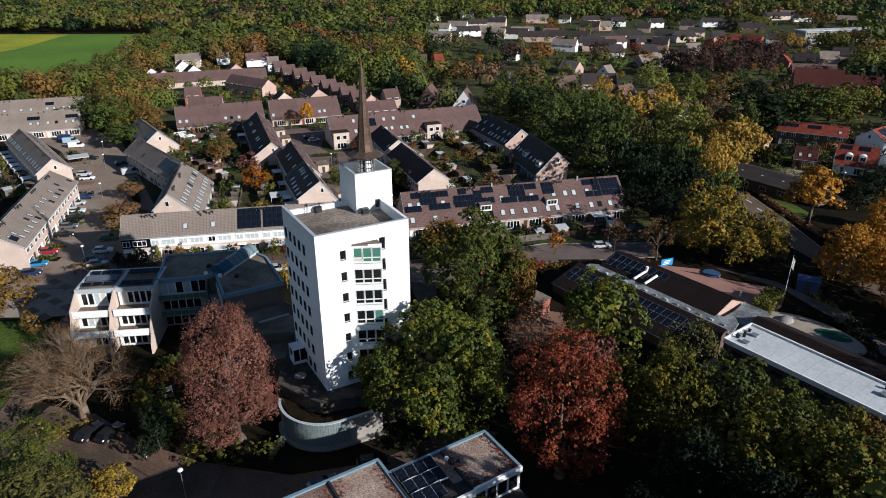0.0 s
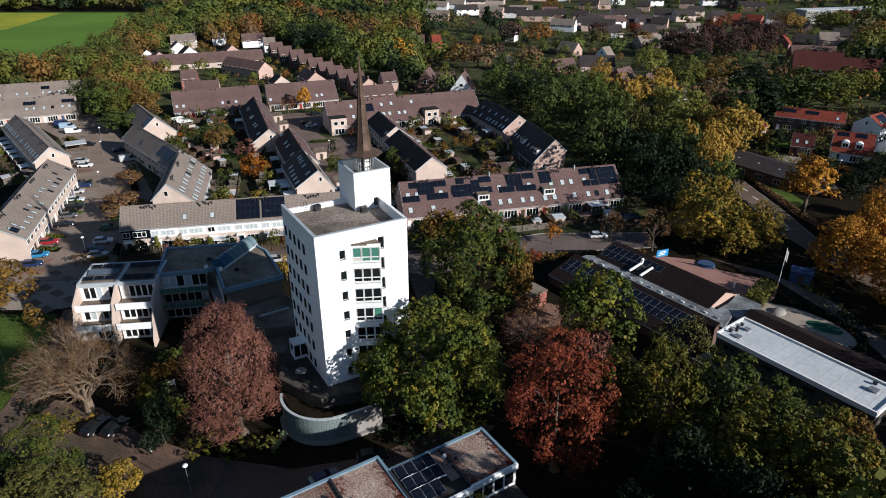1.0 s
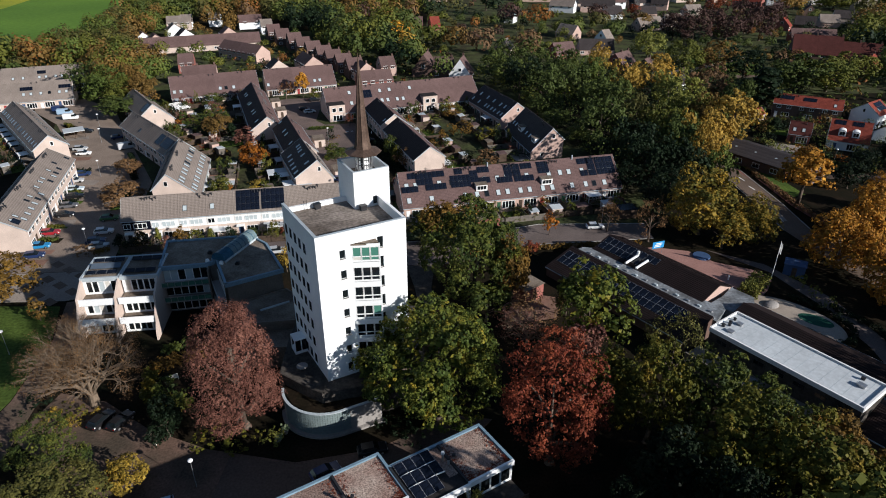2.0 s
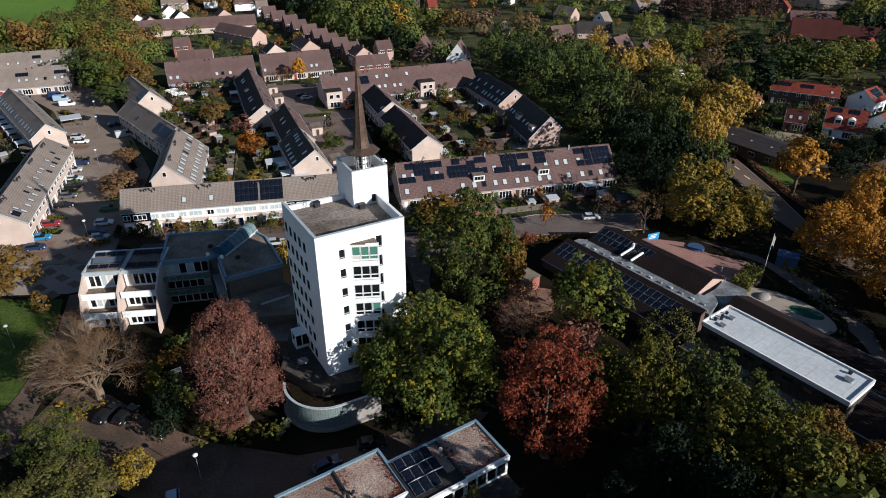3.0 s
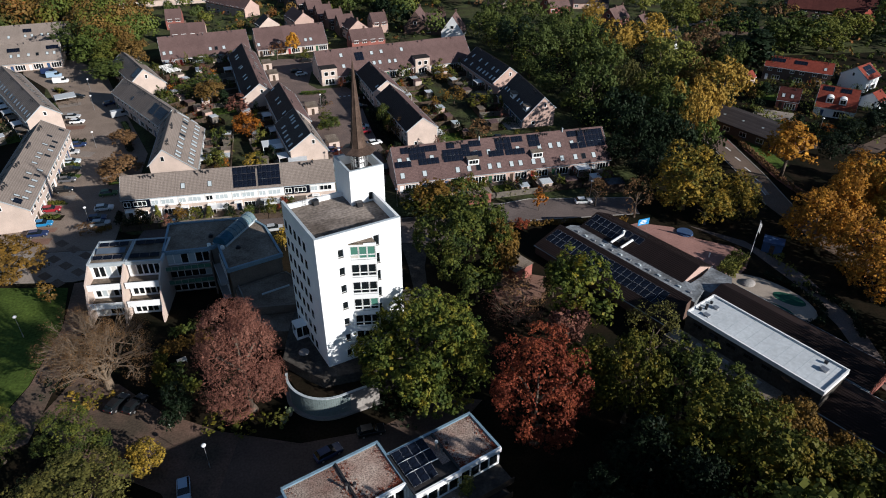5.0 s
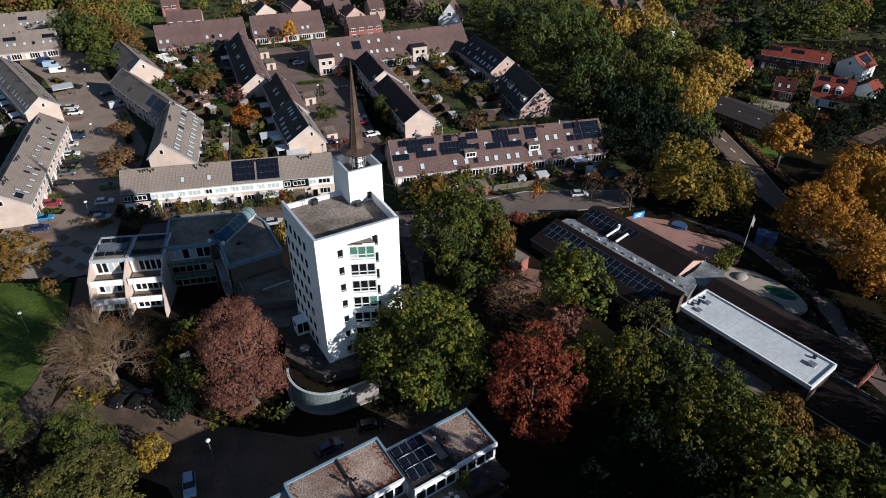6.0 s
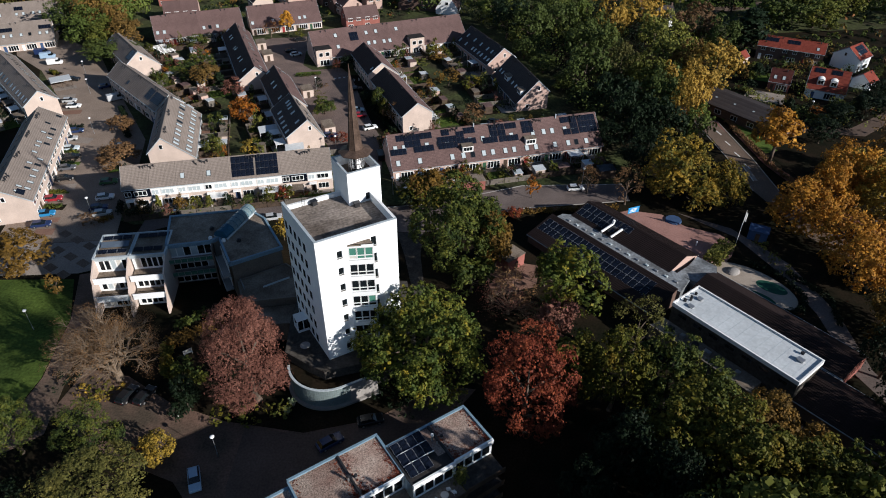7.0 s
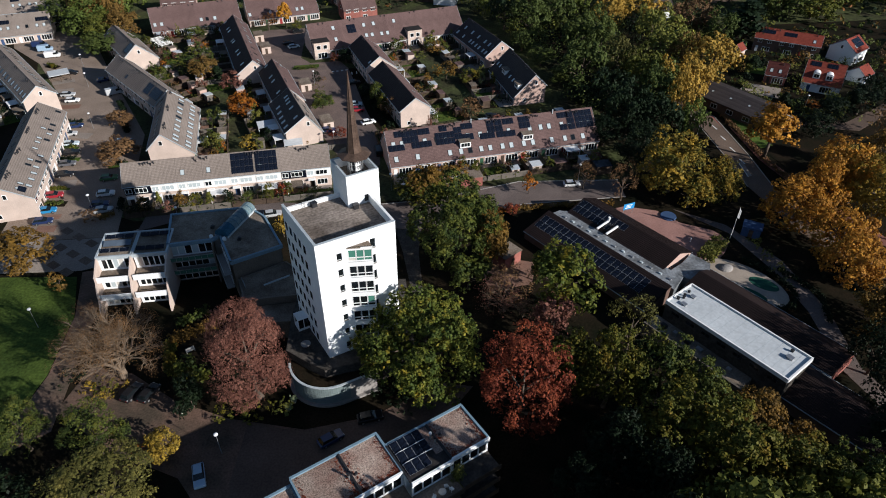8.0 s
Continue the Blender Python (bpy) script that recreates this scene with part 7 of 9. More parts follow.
# garages and sheds that stand out
for x, y, rz, w, d in ((-45.2, 169.5, 20, 5.4, 3.6), (-36.0, 158.5, 13, 5.0, 3.0)):
    t = thing("garden_awning", x, y, 0, rz, "pale blue-grey glazed veranda over a patio", "canopy")
    bm = bmesh.new()
    extrude_x(bm, [(-d / 2, 2.3), (d / 2, 2.75), (d / 2, 2.83), (-d / 2, 2.38)], -w / 2, w / 2)
    part("canopy_roof", bm, M["membrane"], t)
    for a in (-w / 2 + 0.1, w / 2 - 0.1):
        bm = bmesh.new()
        box(bm, a - 0.06, a + 0.06, -d / 2 + 0.05, -d / 2 + 0.17, 0, 2.32)
        part("post", bm, M["white_paint"], t)
shed(-28.6, 172.5, 22, 3.0, 5.0, 2.5, M["cream"], M["bitumen"], "cream garage with flat bitumen roof")
shed(-38.6, 199.2, 20, 3.4, 4.6, 2.5, M["cream"], M["bitumen"], "cream garage with flat bitumen roof")
shed(-57.6, 232.0, 20, 3.2, 4.8, 2.5, M["cream"], M["bitumen"], "cream garage with flat bitumen roof")
shed(-62.4, 244.0, 20, 3.2, 4.8, 2.5, M["cream"], M["bitumen"], "cream garage with flat bitumen roof")
shed(3.5, 141.5, 13, 5.5, 3.0, 2.6, M["pink"], M["bitumen"], "garden room with a flat roof before the terrace")
shed(11.5, 140.6, 13, 5.6, 3.4, 2.6, M["red_brick"], M["bitumen"], "brick garden room with flat roof and pale trim")
cp = thing("carport", -120.8, 207.4, 0, 32, "open carport with a pale flat roof", "carport")
bm = bmesh.new()
box(bm, -3.1, 3.1, -2.6, 2.6, 2.35, 2.55)
part("roof", bm, M["membrane"], cp)
for x in (-2.9, 0.0, 2.9):
    for y in (-2.4, 2.4):
        bm = bmesh.new()
        box(bm, x - 0.08, x + 0.08, y - 0.08, y + 0.08, 0, 2.35)
        part("post", bm, M["wood_dark"], cp)
bm = bmesh.new()
box(bm, -3.0, 3.0, 2.45, 2.55, 0, 2.3)
part("back_wall", bm, M["wood_dark"], cp)
shed(-101.0, 205.0, 40, 4.0, 3.0, 2.5, M["cream"], M["bitumen"], "cream garage beside the car park")
shed(17.5, 108.5, 40, 5.0, 3.6, 3.0, M["red_brick"], M["bitumen"], "red-framed brick pavilion among the trees")
shed(46.5, 146.0, 10, 4.2, 3.0, 2.4, M["wood_dark"], M["solar"], "dark shed with a solar roof")
shed(74.8, 117.6, -30, 4.0, 2.8, 2.5, M["door_blue"], M["door_blue"], "blue container shed in the school yard")


# ---- vehicles ----
CAR_COL = {"red": (0.3, 0.02, 0.03), "cyan": (0.02, 0.2, 0.42), "navy": (0.015, 0.03, 0.09), "black": (0.012, 0.012, 0.014), "grey": (0.1, 0.1, 0.11), "silver": (0.42, 0.43, 0.44), "white": (0.75, 0.75, 0.75), "ice": (0.5, 0.58, 0.62),
           "green": (0.06, 0.14, 0.06), "blue": (0.3, 0.42, 0.55), "rust": (0.35, 0.16, 0.06)}
PAINT = {k: mat("car_paint_" + k, v, 0.28, 0.04, 0.5, 3, spec=0.4) for k, v in CAR_COL.items()}
LAMP_W = mat("headlight_glass", (0.7, 0.7, 0.68), 0.15, 0.05)
LAMP_R = mat("taillight_glass", (0.3, 0.02, 0.02), 0.2, 0.05)


def car_meshes(kind):
    """Body with a tapered front and cabin in loops across the width; length along x."""
    def body():
        bm = bmesh.new()
        if kind == "van":
            prof = [(-2.5, 0.35), (2.5, 0.35), (2.55, 0.8), (2.4, 1.05), (1.75, 1.2), (1.25, 1.95), (0.9, 2.1), (-2.4, 2.1), (-2.52, 1.9)]
            hw = 0.95
        else:
            prof = [(-2.1, 0.32), (2.1, 0.32), (2.16, 0.6), (2.0, 0.8), (1.05, 0.95), (-1.95, 0.98), (-2.12, 0.85)]
            hw = 0.88
        rows = []
        for y, s in ((-hw, 0.94), (-hw * 0.9, 1.0), (hw * 0.9, 1.0), (hw, 0.94)):
            rows.append([bm.verts.new((x * s, y, 0.32 + (z - 0.32) * (1 if s == 1 else 0.9))) for x, z in prof])
        n = len(prof)
        for a, b in zip(rows, rows[1:]):
            for k in range(n):
                bm.faces.new((a[k], a[(k + 1) % n], b[(k + 1) % n], b[k]))
        bm.faces.new(rows[0])
        bm.faces.new(rows[-1][::-1])
        return mesh_of("body", bm, PAINT["grey"])

    def cabin():
        bm = bmesh.new()
        if kind == "van":
            box(bm, 1.3, 1.34, -0.75, 0.75, 1.2, 1.25)
            pts = ((1.86, 1.2), (1.36, 1.92), (0.5, 1.92), (0.5, 1.2))
            for y0, y1 in ((-0.97, -0.93), (0.93, 0.97)):
                a = [bm.verts.new((x, y0, z)) for x, z in pts]
                b = [bm.verts.new((x, y1, z)) for x, z in pts]
                bm.faces.new(a)
                bm.faces.new(b[::-1])
                for k in range(4):
                    bm.faces.new((a[k], b[k], b[(k + 1) % 4], a[(k + 1) % 4]))
            pts = [(1.83, 1.22), (1.38, 1.9)]
            a = [bm.verts.new((x + 0.03, y, z)) for x, z in pts for y in (-0.8, 0.8)]
            bm.faces.new((a[0], a[1], a[3], a[2]))
        else:
            lo = [(1.0, -0.82), (1.0, 0.82), (-1.95, 0.82), (-1.95, -0.82)]
            hi = [(0.25, -0.64), (0.25, 0.64), (-1.55, 0.64), (-1.55, -0.64)]
            a = [bm.verts.new((x, y, 0.93)) for x, y in lo]
            b = [bm.verts.new((x, y, 1.42)) for x, y in hi]
            bm.faces.new(b)
            for k in range(4):
                bm.faces.new((a[k], a[(k + 1) % 4], b[(k + 1) % 4], b[k]))
        return mesh_of("glasshouse", bm, M["glass"])

    def roof():
        bm = bmesh.new()
        box(bm, -1.5, 0.2, -0.62, 0.62, 1.41, 1.48)
        return mesh_of("roof", bm, PAINT["grey"])

    def wheel():
        bm = bmesh.new()
        tube(bm, (0, -0.1, 0), (0, 0.1, 0), 0.32, 0.32, 14)
        return mesh_of("tyre", bm, M["tyre"])

    def rim():
        bm = bmesh.new()
        tube(bm, (0, -0.115, 0), (0, 0.115, 0), 0.2, 0.2, 10)
        return mesh_of("rim", bm, M["alu"])

    def lamp():
        bm = bmesh.new()
        box(bm, -0.06, 0.06, -0.16, 0.16, -0.07, 0.07)
        return mesh_of("headlight", bm, LAMP_W)

    def tail():
        bm = bmesh.new()
        box(bm, -0.05, 0.05, -0.13, 0.13, -0.1, 0.1)
        return mesh_of("taillight", bm, LAMP_R)
    return [cached((nm, kind), f) for nm, f in (("body", body), ("cabin", cabin), ("roof", roof), ("wheel", wheel), ("rim", rim), ("lamp", lamp), ("tail", tail))]


def car(x, y, rz, colour, kind="car"):
    b, c, r, w, rm, lm, tl = car_meshes(kind)
    word = {"ice": "pale blue", "navy": "dark blue", "cyan": "bright blue", "rust": "orange"}.get(colour, colour)
    t = thing(kind, x, y, 0.035, rz, "parked %s %s with dark windows" % (word, "delivery van" if kind == "van" else "hatchback car"), kind, "parked vehicles")
    put("body", b, t, material=PAINT[colour])
    put("glasshouse", c, t)
    if kind == "car":
        put("roof", r, t, material=PAINT[colour])
    xf = 2.1 if kind == "car" else 2.5
    for sx in (-1.3, 1.32):
        for sy in (-0.8, 0.8):
            k = put("wheel", w, t, Matrix.Translation((sx, sy, 0.32)))
            if y < 150:
                put("rim", rm, k)
    for sy in (-0.62, 0.62) if y < 165 else ():
        put("headlight", lm, t, Matrix.Translation((xf - 0.06, sy, 0.68)))
        put("taillight", tl, t, Matrix.Translation((-xf + 0.03, sy, 0.75)))
    return t


# ---- far houses ----
def far_house(x, y, ang, n, roof, wall, w, d, zr, e):
    lab = {"taupe": "grey-brown tiled", "mauve": "mauve tiled", "dark": "dark tiled", "red": "orange-red tiled", "oxblood": "dark red tiled"}[roof]
    wl = {"cream": "cream", "white": "white", "pink": "salmon", "red_brick": "red brick", "dark_brick": "brown brick"}[wall]
    if y > 480:
        zr, e = zr + 0.8, e + 1.5
    if y > 430 and roof == "taupe" and int(x) % 3 == 0:
        roof, lab = "dark", "dark tiled"
    ca, sa = math.cos(radians(ang)), math.sin(radians(ang))
    for i in range(n):
        k = i - (n - 1) / 2
        t = thing("house", x + ca * w * k, y + sa * w * k, 0, ang, "distant %s house with a %s pitched roof" % (wl, lab), "house", "village houses")
        key = (w, d, zr, e)

        def body():
            bm = bmesh.new()
            extrude_x(bm, [(-d, 0), (d, 0), (d, e), (0, zr - 0.2), (-d, e)], -w / 2, w / 2)
            return mesh_of("wall", bm, M["cream"])

        def slopes():
            bm = bmesh.new()
            for s in (-1, 1):
                extrude_x(bm, [(0, zr), (s * (d + 0.4), e - 0.3), (s * (d + 0.4), e - 0.5), (0, zr - 0.2)], -w / 2 - 0.02, w / 2 + 0.02)
            return mesh_of("roof", bm, M["roof_taupe"])

        def stack():
            bm = bmesh.new()
            box(bm, w / 2 - 1.0, w / 2 - 0.3, -0.35, 0.35, zr - 0.5, zr + 0.9)
            return mesh_of("chimney", bm, M["dark_brick"])
        put("wall", cached(("fw", key), body), t, material=M[wall])
        put("roof", cached(("fr", key), slopes), t, material=M["roof_" + roof])
        if y < 330:
            put("chimney", cached(("fc", key), stack), t)
        for sx, zz in ((-0.24, 1.5), (-0.24, 4.0), (0.24, 4.0)) if y < 420 else ((0.0, 4.0),):
            if zz < e - 0.2:
                far_window(t, Matrix.Translation((w * sx, -d - 0.03, zz)), 1.9, 1.3, 1)
        if i in (0, n - 1):
            far_window(t, Matrix.Translation((-w / 2 - 0.03, 0, 4.6)) @ pose(0, 0, 0, 0, 0, -90), 1.5, 1.4, 0)

# houses of the village beyond
far_house(-159, 415, 15, 2, "taupe", "cream", 7.0, 4.5, 8.0, 4.5)
far_house(-159, 360, -60, 1, "mauve", "white", 7.0, 4.5, 8.0, 4.5)
far_house(-150, 354, -60, 1, "mauve", "pink", 7.0, 4.5, 8.0, 4.5)
far_house(-156, 420, 20, 1, "taupe", "white", 7.0, 4.5, 8.0, 4.5)
far_house(-152, 387, -60, 1, "taupe", "white", 7.0, 4.5, 8.0, 4.5)
far_house(-140, 370, -55, 1, "dark", "white", 7.0, 4.5, 8.0, 4.5)
far_house(-141, 428, 10, 1, "taupe", "white", 7.0, 4.5, 8.0, 4.5)
far_house(-118, 376, -60, 1, "mauve", "pink", 7.0, 4.5, 8.0, 4.5)
far_house(-117, 420, 20, 2, "mauve", "white", 7.0, 4.5, 8.0, 4.5)
far_house(-103, 403, 20, 1, "taupe", "white", 7.0, 4.5, 8.0, 4.5)
far_house(-116, 303, 15, 1, "mauve", "red_brick", 7.0, 4.5, 8.0, 4.5)
far_house(-102, 279, 15, 2, "mauve", "pink", 7.0, 4.5, 8.0, 4.5)
far_house(-97, 330, -35, 4, "mauve", "pink", 7.0, 4.5, 8.0, 4.5)
far_house(-72, 292, -60, 1, "dark", "cream", 7.0, 4.5, 8.0, 4.5)
far_house(-33, 287, -60, 1, "mauve", "pink", 7.0, 4.5, 8.0, 4.5)
far_house(-27, 271, 20, 2, "mauve", "red_brick", 7.0, 4.5, 8.0, 4.5)
far_house(-24, 298, 20, 1, "mauve", "pink", 7.0, 4.5, 8.0, 4.5)
far_house(-60, 303, -60, 2, "mauve", "pink", 7.0, 4.5, 8.0, 4.5)
far_house(-6, 297, 78, 1, "mauve", "dark_brick", 10.0, 5.2, 9.8, 2.6)
far_house(2, 295, -12, 1, "mauve", "dark_brick", 9.0, 4.6, 8.4, 2.8)
far_house(10, 290, 78, 1, "mauve", "white", 9.0, 4.8, 9.4, 2.6)
far_house(-94, 382, 22, 1, "mauve", "dark_brick", 7.4, 5.0, 8.4, 4.6)
far_house(-86, 368, 22, 1, "mauve", "dark_brick", 7.4, 5.0, 8.4, 4.6)
far_house(-77, 356, 22, 1, "mauve", "dark_brick", 7.4, 5.0, 8.4, 4.6)
far_house(-70, 343, 22, 1, "mauve", "dark_brick", 7.4, 5.0, 8.4, 4.6)
far_house(-63, 332, 22, 1, "mauve", "dark_brick", 7.4, 5.0, 8.4, 4.6)
far_house(-56, 321, 22, 1, "mauve", "dark_brick", 7.4, 5.0, 8.4, 4.6)
far_house(-50, 311, 22, 1, "mauve", "dark_brick", 7.4, 5.0, 8.4, 4.6)
far_house(-44, 302, 22, 1, "mauve", "dark_brick", 7.4, 5.0, 8.4, 4.6)
far_house(-38, 293, 22, 1, "mauve", "dark_brick", 7.4, 5.0, 8.4, 4.6)
far_house(-129, 351, 20, 11, "mauve", "cream", 6.2, 4.6, 7.6, 3.4)
far_house(-5, 620, -15, 4, "taupe", "white", 6.0, 4.4, 7.6, 3.2)
far_house(14, 637, -15, 3, "taupe", "white", 6.0, 4.4, 7.6, 3.2)
far_house(33, 660, 10, 3, "dark", "cream", 6.0, 4.4, 7.6, 3.2)
far_house(54, 679, -15, 3, "taupe", "cream", 6.0, 4.4, 7.6, 3.2)
far_house(60, 571, -15, 4, "dark", "white", 6.0, 4.4, 7.6, 3.2)
far_house(38, 594, 0, 4, "taupe", "pink", 6.0, 4.4, 7.6, 3.2)
far_house(98, 712, 0, 4, "taupe", "pink", 6.0, 4.4, 7.6, 3.2)
far_house(127, 712, -15, 2, "dark", "white", 6.0, 4.4, 7.6, 3.2)
far_house(76, 548, -5, 5, "dark", "pink", 6.0, 4.4, 7.6, 3.2)
far_house(93, 557, -5, 3, "dark", "dark_brick", 6.0, 4.4, 7.6, 3.2)
far_house(113, 548, -15, 2, "dark", "cream", 6.0, 4.4, 7.6, 3.2)
far_house(151, 699, 15, 3, "dark", "cream", 6.0, 4.4, 7.6, 3.2)
far_house(177, 712, -25, 3, "dark", "dark_brick", 6.0, 4.4, 7.6, 3.2)
far_house(138, 637, -25, 3, "taupe", "pink", 6.0, 4.4, 7.6, 3.2)
far_house(151, 637, 0, 2, "taupe", "pink", 6.0, 4.4, 7.6, 3.2)
far_house(124, 528, 10, 4, "dark", "cream", 6.0, 4.4, 7.6, 3.2)
far_house(151, 557, 0, 4, "dark", "white", 6.0, 4.4, 7.6, 3.2)
far_house(149, 516, 15, 3, "dark", "dark_brick", 6.0, 4.4, 7.6, 3.2)
far_house(183, 620, -20, 2, "taupe", "pink", 6.0, 4.4, 7.6, 3.2)
far_house(122, 468, -40, 1, "taupe", "pink", 6.0, 4.4, 7.6, 3.2)
far_house(129, 417, 25, 3, "taupe", "pink", 6.0, 4.4, 7.6, 3.2)
far_house(162, 502, -25, 2, "taupe", "pink", 6.0, 4.4, 7.6, 3.2)
far_house(195, 548, 15, 3, "dark", "cream", 6.0, 4.4, 7.6, 3.2)
far_house(176, 474, 15, 2, "taupe", "cream", 6.0, 4.4, 7.6, 3.2)
far_house(222, 548, 15, 2, "dark", "pink", 6.0, 4.4, 7.6, 3.2)
far_house(320, 835, 15, 2, "taupe", "pink", 6.0, 4.4, 7.6, 3.2)
far_house(272, 648, 0, 3, "dark", "dark_brick", 6.0, 4.4, 7.6, 3.2)
far_house(281, 620, -10, 4, "dark", "dark_brick", 6.0, 4.4, 7.6, 3.2)
far_house(228, 524, -25, 1, "red", "red_brick", 6.0, 4.4, 7.6, 3.2)
far_house(238, 516, -40, 2, "red", "red_brick", 6.0, 4.4, 7.6, 3.2)
far_house(239, 481, -25, 1, "mauve", "red_brick", 6.0, 4.4, 7.6, 3.2)
far_house(213, 417, 50, 1, "red", "red_brick", 6.0, 4.4, 7.6, 3.2)
far_house(258, 474, 75, 1, "taupe", "dark_brick", 6.0, 4.4, 7.6, 3.2)
far_house(229, 422, -25, 2, "dark", "dark_brick", 6.0, 4.4, 7.6, 3.2)
far_house(248, 430, -10, 2, "taupe", "pink", 6.0, 4.4, 7.6, 3.2)
far_house(210, 376, -10, 4, "mauve", "red_brick", 6.0, 4.4, 7.6, 3.2)
far_house(307, 491, 15, 3, "taupe", "cream", 6.0, 4.4, 7.6, 3.2)
far_house(365, 749, 15, 5, "dark", "cream", 6.0, 4.4, 7.6, 3.2)
far_house(381, 727, 0, 3, "taupe", "white", 6.0, 4.4, 7.6, 3.2)
far_house(413, 699, -25, 3, "taupe", "dark_brick", 6.0, 4.4, 7.6, 3.2)
far_house(75, 389, -45, 2, "taupe", "pink", 6.0, 4.4, 7.6, 3.2)
far_house(81, 344, 0, 3, "dark", "pink", 6.0, 4.4, 7.6, 3.2)
far_house(92, 372, 35, 1, "taupe", "white", 6.0, 4.4, 7.6, 3.2)
far_house(62, 335, 25, 2, "mauve", "red_brick", 6.0, 4.4, 7.6, 3.2)
far_house(86, 311, 45, 2, "mauve", "red_brick", 6.0, 4.4, 7.6, 3.2)
far_house(34, 344, 60, 1, "taupe", "pink", 6.0, 4.4, 7.6, 3.2)
far_house(47, 444, -25, 1, "dark", "white", 6.0, 4.4, 7.6, 3.2)
far_house(200, 304, 50, 2, "red", "red_brick", 6.0, 4.4, 7.6, 3.2)
far_house(59, 790, 40, 1, "taupe", "dark_brick", 6.0, 4.4, 7.6, 3.2)
far_house(-19, 417, 0, 3, "mauve", "red_brick", 6.0, 4.4, 7.6, 3.2)
far_house(-3, 417, 15, 1, "red", "red_brick", 6.0, 4.4, 7.6, 3.2)
far_house(94, 297, 50, 1, "mauve", "dark_brick", 6.0, 4.4, 7.6, 3.2)
far_house(100, 273, 15, 1, "dark", "white", 6.0, 4.4, 7.6, 3.2)
far_house(114, 491, -10, 4, "taupe", "pink", 6.0, 4.4, 7.6, 3.2)
far_house(-2, 548, -10, 3, "taupe", "pink", 6.0, 4.4, 7.6, 3.2)
far_house(89, 491, -25, 3, "taupe", "white", 6.0, 4.4, 7.6, 3.2)
far_house(148, 430, 15, 2, "taupe", "cream", 6.0, 4.4, 7.6, 3.2)
far_house(331, 571, 0, 1, "taupe", "cream", 6.0, 4.4, 7.6, 3.2)
far_house(-14, 744, 0, 3, "dark", "white", 6.5, 4.4, 7.8, 3.6)
far_house(27, 774, 15, 2, "mauve", "white", 6.5, 4.4, 7.8, 3.6)
far_house(62, 779, 8, 3, "dark", "white", 6.5, 4.4, 7.8, 3.6)
far_house(100, 743, 8, 2, "dark", "pink", 6.5, 4.4, 7.8, 3.6)
far_house(174, 677, 0, 2, "dark", "white", 6.5, 4.4, 7.8, 3.6)
far_house(208, 666, 8, 2, "dark", "white", 6.5, 4.4, 7.8, 3.6)
far_house(231, 644, -20, 2, "dark", "pink", 6.5, 4.4, 7.8, 3.6)
far_house(264, 671, 0, 3, "dark", "white", 6.5, 4.4, 7.8, 3.6)
far_house(290, 651, 0, 3, "dark", "cream", 6.5, 4.4, 7.8, 3.6)
far_house(22, 588, 15, 3, "dark", "white", 6.5, 4.4, 7.8, 3.6)
far_house(43, 571, -20, 3, "taupe", "pink", 6.5, 4.4, 7.8, 3.6)
far_house(68, 581, 0, 3, "taupe", "white", 6.5, 4.4, 7.8, 3.6)
far_house(91, 570, 0, 2, "mauve", "cream", 6.5, 4.4, 7.8, 3.6)
far_house(183, 554, -20, 3, "taupe", "cream", 6.5, 4.4, 7.8, 3.6)
far_house(215, 577, 0, 2, "dark", "cream", 6.5, 4.4, 7.8, 3.6)
far_house(111, 504, 0, 3, "dark", "cream", 6.5, 4.4, 7.8, 3.6)
far_house(128, 509, 8, 3, "mauve", "white", 6.5, 4.4, 7.8, 3.6)
far_house(153, 509, 15, 2, "dark", "cream", 6.5, 4.4, 7.8, 3.6)
far_house(117, 461, 15, 2, "taupe", "white", 6.5, 4.4, 7.8, 3.6)
far_house(141, 464, 8, 2, "dark", "pink", 6.5, 4.4, 7.8, 3.6)
far_house(351, 791, 8, 2, "mauve", "cream", 6.5, 4.4, 7.8, 3.6)
far_house(385, 767, 8, 3, "mauve", "cream", 6.5, 4.4, 7.8, 3.6)
far_house(451, 799, 15, 2, "taupe", "pink", 6.5, 4.4, 7.8, 3.6)
far_house(493, 786, 8, 3, "dark", "white", 6.5, 4.4, 7.8, 3.6)
far_house(260, 528, -20, 2, "dark", "white", 6.5, 4.4, 7.8, 3.6)
far_house(270, 445, -20, 3, "dark", "cream", 6.5, 4.4, 7.8, 3.6)
far_house(290, 446, 8, 2, "mauve", "cream", 6.5, 4.4, 7.8, 3.6)

far_house(186, 327, -22, 2, "oxblood", "dark_brick", 11.0, 8.0, 12.5, 5.0)
far_house(205, 322, -22, 2, "oxblood", "dark_brick", 9.0, 6.5, 10.0, 4.0)

# parked vehicles
car(-91.1, 135.7, 15, "red", "car")
car(-89.8, 129.0, 15, "cyan", "car")
car(-88.7, 124.6, 15, "navy", "car")
car(-92.6, 145.6, 15, "black", "car")
car(-94.4, 151.0, 15, "grey", "car")
car(-95.8, 157.1, 15, "black", "car")
car(-98.1, 161.9, 15, "ice", "car")
car(-101.1, 167.9, 15, "silver", "car")
car(-101.4, 172.8, 15, "navy", "car")
car(-78.8, 136.3, 15, "white", "car")
car(-78.4, 131.5, 15, "navy", "car")
car(-76.6, 129.1, 15, "silver", "car")
car(-80.8, 143.7, 15, "green", "car")
car(-84.0, 163.0, 15, "ice", "car")
car(-105.9, 205.7, 35, "navy", "car")
car(-119.0, 211.9, 10, "black", "car")
car(-112.6, 194.3, 10, "silver", "car")
car(-109.5, 190.1, 10, "white", "car")
